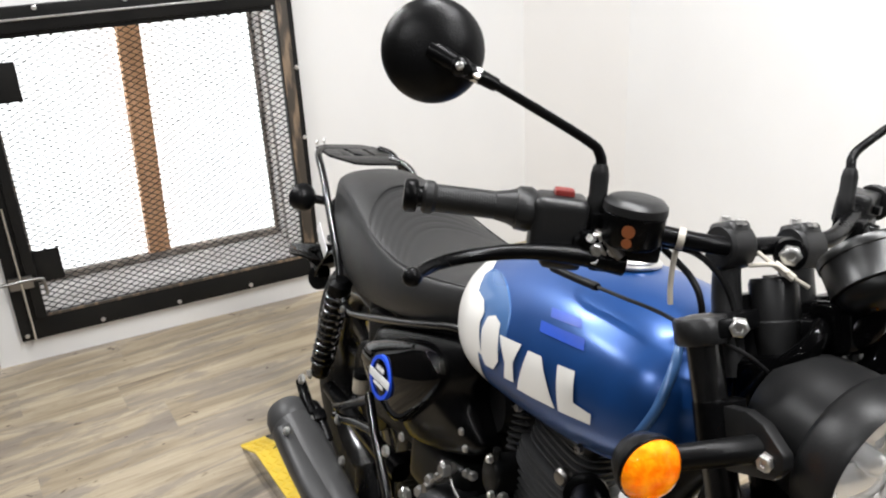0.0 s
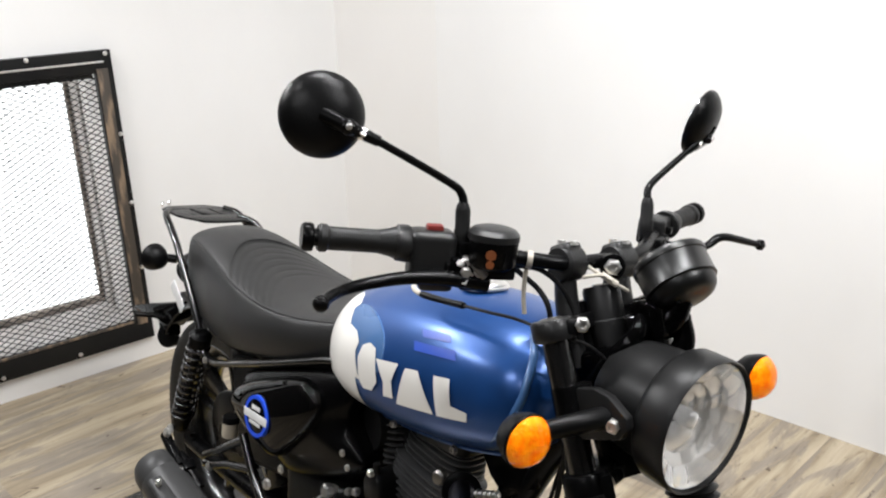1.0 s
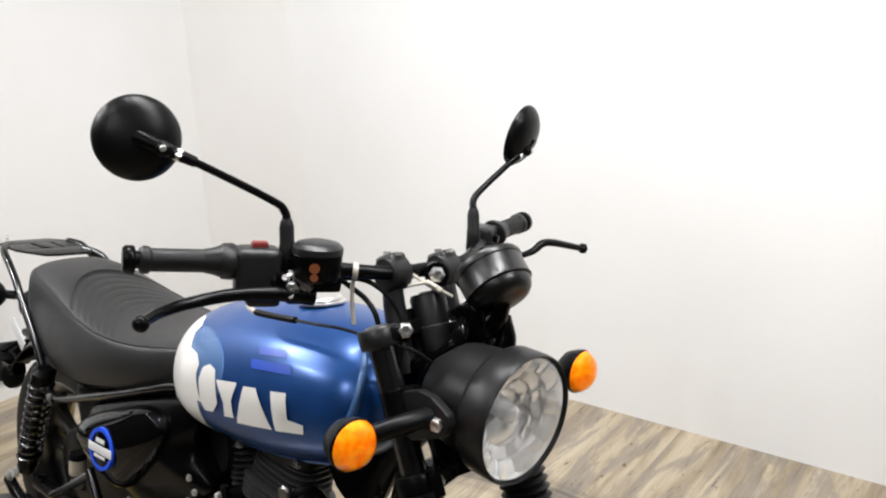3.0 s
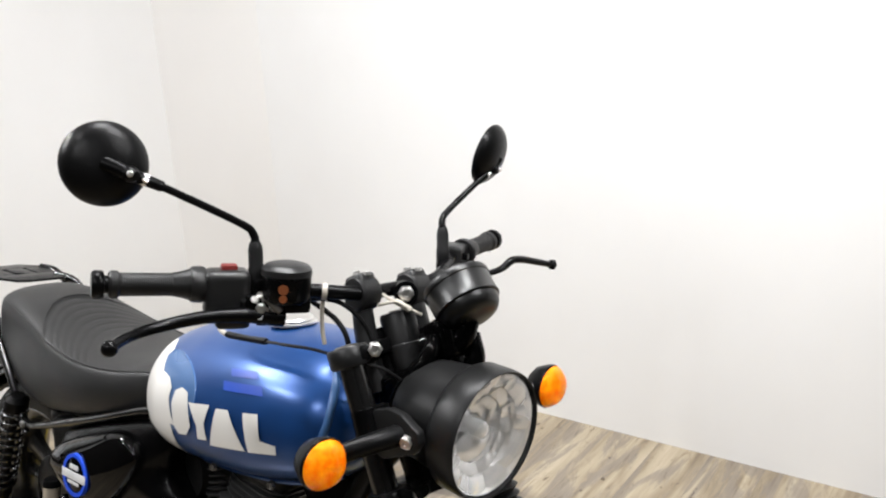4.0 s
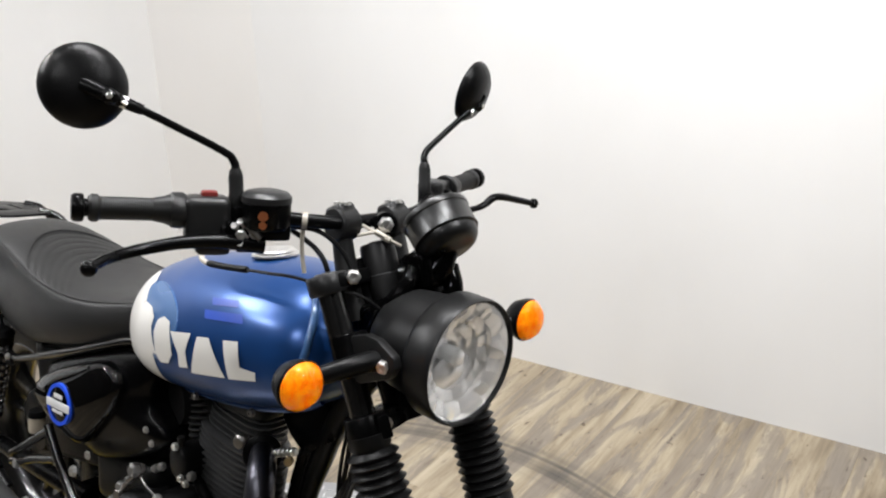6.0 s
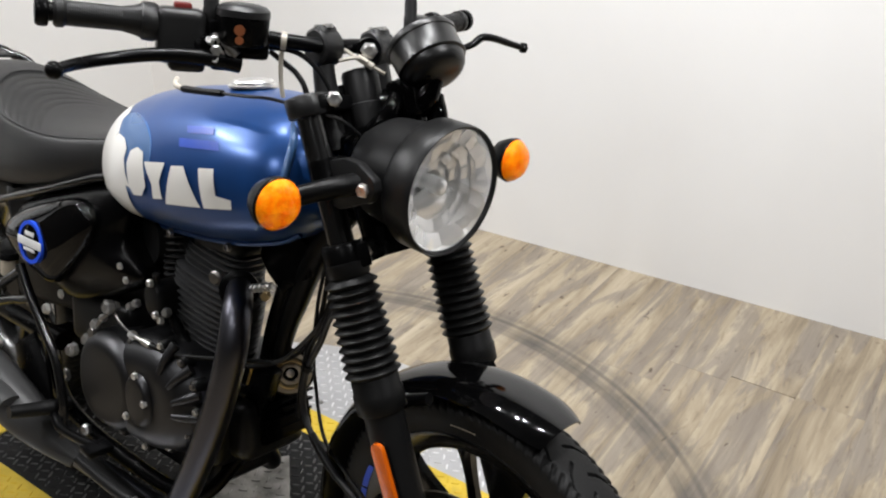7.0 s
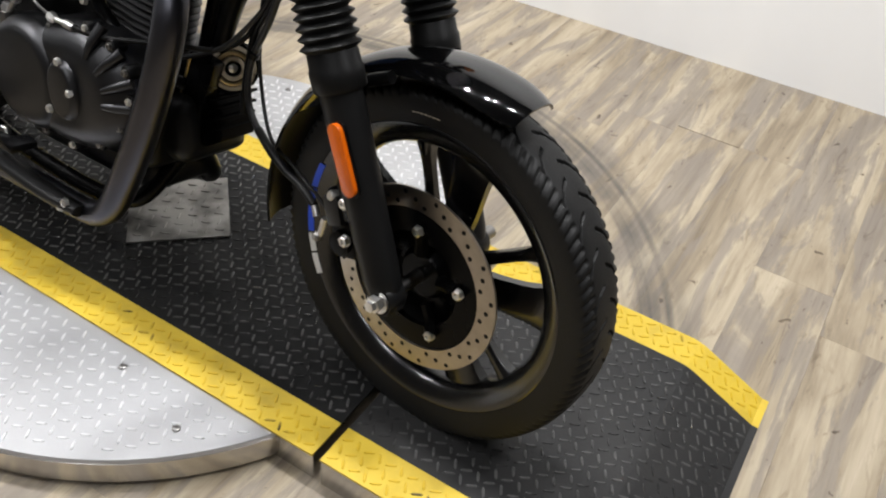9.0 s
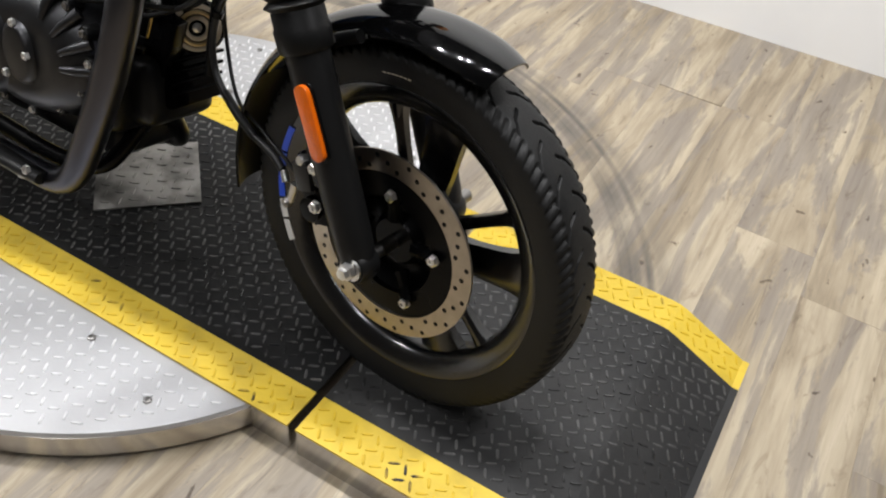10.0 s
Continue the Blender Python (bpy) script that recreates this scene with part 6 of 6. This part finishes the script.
sub("spark_sensor", joined(tube([(0.905, -0.080, 0.628), (0.950, -0.072, 0.645)], 0.0052, 10), *[lathe([(0.004, -0.0022), (0.0078, -0.0016), (0.0078, 0.0016), (0.004, 0.0022)], (0.912 + 0.0085 * k, -0.079 + 0.0015 * k, 0.6305 + 0.0032 * k), (0.92, 0.16, 0.35), 12) for k in range(5)]), CHROME, head, "bright threaded sensor")
sub("brass_nut", lathe([(0.0, 0), (0.008, 0), (0.008, 0.01), (0.0, 0.01)], (0.945, -0.080, 0.630), (0.5, -1, 0), 6), BRASS, head, "brass nut")
thr = fixed("throttle_body", joined(tube([(0.70, -0.03, 0.63), (0.64, -0.035, 0.64), (0.58, -0.04, 0.655)], [0.032, 0.034, 0.042], 24), lathe([(0.03, -0.03), (0.046, -0.03), (0.048, 0.0), (0.046, 0.03), (0.03, 0.03)], (0.63, -0.06, 0.63), (-0.2, -1, 0), 28), block((0.20, 0.12, 0.18), (0.60, 0.01, 0.60), (0, -10, 0), 0.03, 3)), RUBBER)
sub("hose_clamp", lathe([(0.0355, -0.004), (0.0368, -0.004), (0.0368, 0.004), (0.0355, 0.004)], (0.655, -0.034, 0.638), (1, 0, -0.1), 28, closed=True), CHROME, thr)
arm = fixed("clutch_release", joined(dome(oval((0.690, 0.540), 0.026, 0.034, 8, 24), -0.110, 0.016, (0.690, 0.540), 0.8, 4), tube([(0.690, -0.115, 0.565), (0.690, -0.118, 0.590)], 0.007, 10)), ENGINE, "small oval black cover on the engine")
bolts(arm, [(0.712, -0.128, 0.520), (0.692, -0.128, 0.575), (0.722, -0.124, 0.512)], (0, -1, 0), 0.0068, 0.008)
fixed("oil_pipe_union", joined(tube([(0.55, -0.150, 0.435), (0.572, -0.152, 0.464), (0.592, -0.148, 0.486)], [0.006, 0.005, 0.005], 10), lathe([(0.0, 0), (0.013, 0), (0.013, 0.014), (0.009, 0.018), (0.0, 0.018)], (0.595, -0.145, 0.498), (0, -1, 0.2), 6), lathe([(0.0, 0), (0.012, 0), (0.012, 0.014), (0.0, 0.016)], (0.553, -0.150, 0.430), (0, -1, 0), 6)), DARK_STEEL, "dull steel cable and pipe unions")
fixed("clutch_cable_end", joined(tube([(0.668, -0.150, 0.470), (0.70, -0.149, 0.470), (0.725, -0.148, 0.470)], [0.0045, 0.0045, 0.0040], 10), lathe([(0.007, -0.012), (0.0075, 0), (0.007, 0.012)], (0.715, -0.148, 0.470), (1, 0, 0), 10), lathe([(0.006, -0.009), (0.0085, -0.006), (0.0085, 0.006), (0.006, 0.009)], (0.672, -0.150, 0.470), (1, 0, 0), 6)), CHROME)
fixed("clutch_cable_inner", tube([(0.600, -0.146, 0.492), (0.630, -0.149, 0.478), (0.672, -0.150, 0.470)], 0.0026, 8), DARK_STEEL)
fixed("clutch_cable_lower", tube([(0.725, -0.148, 0.470), (0.80, -0.14, 0.478), (0.88, -0.10, 0.492), (0.95, -0.04, 0.50), (1.0, -0.02, 0.56), (1.03, -0.03, 0.66), (1.05, -0.05, 0.78)], 0.0045, 10), RUBBER)
for at, r, h in (((0.362, -0.175, 0.433), 0.011, 0.012), ((0.525, -0.150, 0.405), 0.012, 0.014), ((0.671, -0.140, 0.531), 0.008, 0.012), ((0.742, -0.125, 0.535), 0.009, 0.012), ((0.600, -0.150, 0.499), 0.012, 0.016), ((0.547, -0.145, 0.444), 0.011, 0.014), ((0.527, -0.145, 0.409), 0.009, 0.012), ((0.594, -0.135, 0.496), 0.010, 0.014), ((0.630, -0.125, 0.507), 0.008, 0.012),
                 ((0.571, -0.145, 0.466), 0.008, 0.012), ((0.458, -0.145, 0.354), 0.013, 0.014), ((0.513, -0.145, 0.198), 0.012, 0.012)):
    sub("union_nut", lathe([(0.0, 0), (r, 0), (r, h * 0.7), (r * 0.7, h), (0.0, h)], at, (0.2, -1, 0.2), 6), CHROME, case)
fixed("cable_run", tube([(0.868, -0.052, 0.462), (0.885, -0.05, 0.465), (0.943, -0.05, 0.496), (0.973, -0.05, 0.52), (1.002, -0.05, 0.551), (1.034, -0.05, 0.592), (1.053, -0.05, 0.625), (1.072, -0.055, 0.653), (1.078, -0.06, 0.76)], 0.0040, 10, 8), HOUSING)
fixed("loom_sleeve", tube([(1.055, -0.015, 0.80), (1.00, -0.012, 0.73), (0.965, -0.010, 0.66), (0.940, -0.005, 0.60), (0.915, 0.0, 0.54), (0.893, 0.005, 0.46)], [0.020, 0.022, 0.022, 0.020, 0.018, 0.016], 14), PLASTIC, "black sleeve over the wiring behind the fork")
fixed("head_bracket", side_plate([(0.862, 0.668), (0.880, 0.715), (0.935, 0.735), (0.985, 0.715), (0.990, 0.665), (0.955, 0.640), (0.925, 0.615), (0.885, 0.640)], -0.020, 0.010, 0.003), SATIN, "black head bracket plate")
fixed("earth_cable", tube([(0.985, -0.02, 0.40), (0.99, -0.025, 0.47), (1.01, -0.035, 0.55), (1.055, -0.05, 0.62), (1.085, -0.06, 0.72)], 0.0065, 10), PLASTIC)
bolts(cover, [(0.629, -0.150, 0.591), (0.648, -0.150, 0.570)], (0, -1, 0), 0.006, 0.005)
fixed("engine_stay", tube([(0.69, -0.085, 0.51), (0.76, -0.098, 0.475), (0.84, -0.098, 0.440), (0.89, -0.06, 0.42)], 0.011, 12), SATIN)
bolts(clutch, [(0.475, -0.150, 0.365), (0.435, -0.145, 0.29)], (0, -1, 0), 0.012, 0.010)

# -- exhaust --
pipe = fixed("exhaust_pipe", tube([(0.835, -0.050, 0.604), (0.878, -0.082, 0.613), (0.915, -0.115, 0.602), (0.934, -0.133, 0.568), (0.935, -0.140, 0.52), (0.918, -0.142, 0.44), (0.885, -0.142, 0.34), (0.845, -0.142, 0.240), (0.818, -0.142, 0.185),
                                   (0.785, -0.142, 0.152), (0.735, -0.142, 0.136), (0.60, -0.145, 0.128), (0.48, -0.155, 0.128)], [0.021, 0.023, 0.025, 0.0255, 0.026, 0.026, 0.026, 0.0255, 0.0245, 0.0235, 0.0225, 0.0225, 0.0225], 24, 8), HEADER, "matte black exhaust header pipe")
sub("pipe_flange", lathe([(0.028, 0), (0.034, 0.002), (0.034, 0.012), (0.028, 0.015)], (0.862, -0.070, 0.611), (0.75, -0.6, 0.2), 24), SATIN, pipe)
sub("heat_shield", joined(tube([(0.76, -0.166, 0.152), (0.66, -0.170, 0.150), (0.54, -0.172, 0.155)], [0.016, 0.02, 0.02], 14, 8, 0.7)), MATTE, pipe)
bolts(pipe, [(0.735, -0.176, 0.160), (0.712, -0.170, 0.140)], (0, -1, 0.2), 0.0085, 0.007)
MUF = [(0.50, -0.158, 0.128), (0.44, -0.188, 0.160), (0.40, -0.207, 0.194), (0.30, -0.224, 0.234), (0.18, -0.237, 0.270), (0.10, -0.244, 0.292), (0.055, -0.248, 0.305)]
muffler = fixed("muffler", tube(MUF, [0.023, 0.034, 0.046, 0.052, 0.053, 0.052, 0.049], 28, 8), MUFFLER, "matte black silencer with bright bolts")
d = Vector(MUF[-1]) - Vector(MUF[-2])
sub("end_cap", lathe([(0.050, -0.03), (0.0525, -0.026), (0.051, 0.006), (0.044, 0.024), (0.030, 0.030), (0.024, 0.028), (0.022, 0.0), (0.0, -0.002)], MUF[-1], d, 32), MUFFLER, muffler)
sub("muffler_shield", tube([(0.40, -0.246, 0.246), (0.27, -0.264, 0.282), (0.12, -0.277, 0.322)], [0.020, 0.027, 0.022], 14, 8, 0.5), MUFFLER, muffler)
bolts(muffler, [(0.152, -0.284, 0.332), (0.360, -0.268, 0.280)], (0, -1, 0.5), 0.009, 0.008)
sub("muffler_hanger", tube([(0.06, -0.215, 0.335), (0.085, -0.20, 0.345), (0.16, -0.19, 0.30)], 0.011, 10, 6, 0.7), SATIN, muffler)

# -- footrest hanger, pedal --
hanger = fixed("footrest_hanger", joined(tube([(0.14, -0.172, 0.368), (0.20, -0.178, 0.405), (0.26, -0.180, 0.446), (0.319, -0.180, 0.486)], 0.0095, 12), tube([(0.312, -0.178, 0.495), (0.364, -0.182, 0.442), (0.415, -0.184, 0.395), (0.461, -0.184, 0.345), (0.49, -0.186, 0.27), (0.50, -0.188, 0.19)], 0.0095, 12),
                                         tube([(0.14, -0.172, 0.348), (0.20, -0.178, 0.372), (0.259, -0.180, 0.401), (0.364, -0.182, 0.440)], 0.0095, 12)), GLOSS_TUBE, "glossy black tubular footrest hanger")
bolts(hanger, [(0.455, -0.196, 0.455), (0.115, -0.20, 0.33), (0.18, -0.18, 0.36), (0.245, -0.19, 0.30)], (0, -1, 0.1), 0.010, 0.008)
fixed("fluid_reservoir", joined(lathe([(0.0, 0), (0.017, 0), (0.018, 0.004), (0.018, 0.034), (0.0, 0.035)], (0.182, -0.138, 0.425), (0, 0, 1), 24)), CLOUDY, "small cloudy brake fluid bottle")
fixed("reservoir_lid", lathe([(0.0, 0.015), (0.017, 0.014), (0.0195, 0.009), (0.0195, 0.0), (0.0, 0.0)], (0.182, -0.138, 0.460), (0, 0, 1), 24), PLASTIC)
peg = fixed("passenger_footrest", joined(tube([(0.005, -0.21, 0.365), (0.06, -0.215, 0.352), (0.105, -0.212, 0.335)], [0.012, 0.013, 0.011], 12), block((0.03, 0.03, 0.03), (0.11, -0.20, 0.33), (0, 20, 0), 0.006)), SATIN, "folded black passenger footrest")
bolts(peg, [(0.032, -0.215, 0.385), (0.112, -0.216, 0.325)], (0, -1, 0.3), 0.011, 0.009)
fixed("pedal_guard", side_plate([(0.27, 0.30), (0.35, 0.36), (0.40, 0.31), (0.43, 0.19), (0.38, 0.16), (0.29, 0.20)], -0.165, 0.008, 0.003), SATIN)
fixed("brake_pedal", joined(tube([(0.47, -0.195, 0.235), (0.52, -0.205, 0.225), (0.60, -0.21, 0.24), (0.66, -0.205, 0.25)], 0.009, 12), block((0.035, 0.05, 0.014), (0.665, -0.215, 0.255), (0, 0, 0), 0.004)), SATIN)
fixed("rider_footrest", joined(tube([(0.47, -0.16, 0.245), (0.465, -0.20, 0.245), (0.455, -0.275, 0.255)], [0.014, 0.016, 0.013], 14)), RUBBER, "black rubber rider footrest")
fixed("side_stand", tube([(0.52, 0.10, 0.16), (0.50, 0.16, 0.075), (0.48, 0.205, -0.030), (0.47, 0.225, -0.040)], [0.012, 0.012, 0.011, 0.016], 12), SATIN, "black side stand")

# -- horn --
horn = fixed("horn", lathe([(0.0, -0.03), (0.022, -0.03), (0.026, -0.018), (0.042, -0.012), (0.046, 0.0), (0.043, 0.004), (0.034, 0.002), (0.030, 0.005), (0.024, 0.002), (0.018, 0.006), (0.0, 0.006)], (0.916, 0.015, 0.447), (0.80, -0.6, 0.1), 40), SATIN, "round horn with brassy centre rings")
for r0, r1, h, mat in ((0.0315, 0.0385, 0.010, CLOUDY), (0.0235, 0.0295, 0.0115, BRASS), (0.0140, 0.0205, 0.0125, CLOUDY)):
    sub("ring", lathe([(r0, 0.001), (r0, h - 0.001), ((r0 + r1) / 2, h), (r1, h - 0.001), (r1, 0.001)], (0.916, 0.015, 0.447), (0.80, -0.6, 0.1), 36, closed=True), mat, horn)
sub("horn_centre", lathe([(0.0, 0.010), (0.004, 0.010), (0.0075, 0.008), (0.008, 0.002)], (0.916, 0.015, 0.447), (0.80, -0.6, 0.1), 28), CHROME, horn)
plate = fixed("horn_plate", block((0.05, 0.03, 0.098), (0.893, -0.030, 0.420), (0, 13, 8), 0.003), SATIN, "black bracket box with a bare metal edge")
sub("bare_edge", tube([(0.884, -0.047, 0.467), (0.862, -0.047, 0.374)], 0.0028, 8), BRASS, plate, "bare brassy edge")
regulator = fixed("regulator", block((0.05, 0.12, 0.10), (0.885, 0.02, 0.355), (0, -20, 0), 0.01), GLOSS)
for k in range(5):
    sub("cooling_fin", block((0.014, 0.11, 0.006), (0.914, 0.02, 0.315 + 0.02 * k), (0, -20, 0), 0.002), GLOSS, regulator)

# -- rear end --
rear_wheel = wheel("rear_wheel", (-0.05, 0.0, 0.300), 0.316, 0.068, fixed_mid, n=540)
fixed("airbox", joined(block((0.26, 0.20, 0.24), (0.24, 0.0, 0.49), (0, -12, 0), 0.02, 3), block((0.14, 0.16, 0.10), (0.12, 0.0, 0.56), (0, -20, 0), 0.02, 3)), PLASTIC, "black plastic airbox behind the side cover")
fixed("swing_arm", joined(*[tube([(0.34, s * 0.10, 0.315), (0.15, s * 0.105, 0.305), (-0.07, s * 0.108, 0.298)], [0.022, 0.02, 0.018], 14) for s in (-1, 1)], tube([(0.30, -0.1, 0.315), (0.30, 0.1, 0.315)], 0.02, 14)), SATIN)
for s in (-1, 1):
    lo, hi = Vector((-0.095, s * 0.128, 0.325)), Vector((-0.005, s * 0.128, 0.610))
    sh = fixed("shock_absorber", joined(tube([lo, hi], 0.011, 14), lathe([(0.020, 0), (0.023, 0.004), (0.023, 0.05), (0.018, 0.06)], lo, hi - lo, 24), lathe([(0.014, 0), (0.027, 0.004), (0.027, 0.03), (0.016, 0.04)], hi - (hi - lo).normalized() * 0.04, hi - lo, 24)), SATIN, "black rear shock with coil spring")
    ax = (hi - lo).normalized()
    fr = axis_frame(lo + ax * 0.035, ax)
    coil = [fr @ Vector((0.0255 * math.cos(2 * math.pi * t / 14), 0.0255 * math.sin(2 * math.pi * t / 14), 0.225 * t / (14 * 11))) for t in range(14 * 11)]
    sub("coil_spring", mesh_from(*tube_data(coil, 0.0042, 8, 1)), GLOSS_TUBE, sh, "black coil spring")
    sub("bolt", bolt_mesh(lo + Vector((0, s * 0.022, 0)), (0, s, 0), 0.011, 0.009), CHROME, sh)
mudguard((-0.05, 0.0, 0.300), 0.372, 0.085, 60, 146, fixed_mid, "rear_mudguard", SATIN, 0.03)
tail = fixed("tail_holder", joined(tube([(-0.20, 0, 0.62), (-0.29, -0.01, 0.58), (-0.36, -0.02, 0.535)], [0.03, 0.028, 0.022], 12), side_plate([(-0.290, 0.590), (-0.270, 0.560), (-0.330, 0.505), (-0.400, 0.505), (-0.430, 0.500), (-0.560, 0.462), (-0.580, 0.478), (-0.565, 0.498), (-0.480, 0.527)], -0.02, 0.05, 0.008),
                                   side_plate([(-0.345, 0.520), (-0.335, 0.478), (-0.40, 0.462), (-0.418, 0.505)], -0.025, 0.035, 0.006)), GLOSS, "black number plate holder")
sub("plate_lamp", lathe([(0.0, 0), (0.028, 0.0), (0.033, 0.008), (0.031, 0.022), (0.0, 0.028)], (-0.376, -0.035, 0.463), (0.4, -0.8, 0.1), 24), PLASTIC, tail)
fixed("tail_light", lathe([(0.0, -0.03), (0.035, -0.026), (0.046, 0.0), (0.044, 0.012), (0.0, 0.016)], (-0.335, 0.0, 0.665), (-1, 0, 0), 28), PLASTIC)
for s in (-1, 1):
    ri = fixed("rear_indicator", joined(lathe([(0.0, -0.034), (0.014, -0.033), (0.026, -0.024), (0.033, -0.006), (0.035, 0.002), (0.0, 0.002)], (-0.228, s * 0.158, 0.737), (-1, s * 0.1, 0), 32), tube([(-0.222, s * 0.14, 0.737), (-0.20, s * 0.11, 0.735)], 0.011, 12)), PLASTIC, "round rear indicator in a black housing")
    sub("lens", lathe([(0.0, 0.022), (0.014, 0.020), (0.026, 0.012), (0.033, 0.0), (0.0, 0.0)], (-0.230, s * 0.158, 0.737), (-1, s * 0.1, 0), 32), AMBER, ri)
# luggage rack
rack = fixed("luggage_rack", joined(*[tube([(-0.335, s * 0.078, 0.832), (-0.300, s * 0.100, 0.826), (-0.245, s * 0.108, 0.80), (-0.195, s * 0.114, 0.772), (-0.155, s * 0.118, 0.738), (-0.065, s * 0.122, 0.651), (-0.01, s * 0.124, 0.585), (0.031, s * 0.126, 0.53)], [0.009, 0.009, 0.009, 0.009, 0.009, 0.009, 0.009, 0.008], 12, 8) for s in (-1, 1)],
                                    tube([(-0.22, 0.06, 0.835), (-0.19, 0.095, 0.82), (-0.165, 0.112, 0.785), (-0.15, 0.116, 0.74)], 0.0105, 12)), GLOSS_TUBE, "black tubular luggage rack")
RACK = pose(0.035, 0, 0.838, 0, -2, 0)
sub("rack_plate", joined(slab([(-0.43, -0.055), (-0.40, -0.085), (-0.372, -0.085), (-0.372, 0.085), (-0.40, 0.085), (-0.435, 0.05)], 0.006, RACK, 0.0015), slab([(-0.374, -0.085), (-0.30, -0.085), (-0.29, -0.080), (-0.29, -0.046), (-0.374, -0.040)], 0.006, RACK, 0.0015),
                         slab([(-0.374, 0.050), (-0.29, 0.046), (-0.29, 0.085), (-0.374, 0.085)], 0.006, RACK, 0.0015), slab([(-0.292, -0.082), (-0.215, -0.05), (-0.205, -0.02), (-0.205, 0.06), (-0.24, 0.085), (-0.292, 0.085)], 0.006, RACK, 0.0015),
                         slab([(-0.374, -0.042), (-0.290, -0.046), (-0.290, -0.022), (-0.374, -0.022)], 0.006, RACK, 0.0008), slab([(-0.374, -0.010), (-0.318, -0.010), (-0.305, 0.002), (-0.289, 0.004), (-0.289, 0.030), (-0.374, 0.030)], 0.006, RACK, 0.0008), slab([(-0.374, 0.040), (-0.290, 0.036), (-0.290, 0.050), (-0.374, 0.052)], 0.006, RACK, 0.0008)), PLASTIC, rack, "black slotted rack plate")
bolts(rack, [(-0.388, -0.052, 0.840), (-0.366, -0.080, 0.840)], (-0.5, -0.8, 0), 0.007, 0.006)
sub("grab_tape", block((0.030, 0.002, 0.082), (-0.128, -0.137, 0.662), (0, -52, 0), 0.001), WHITE, rack, "white paper tag")

floor()
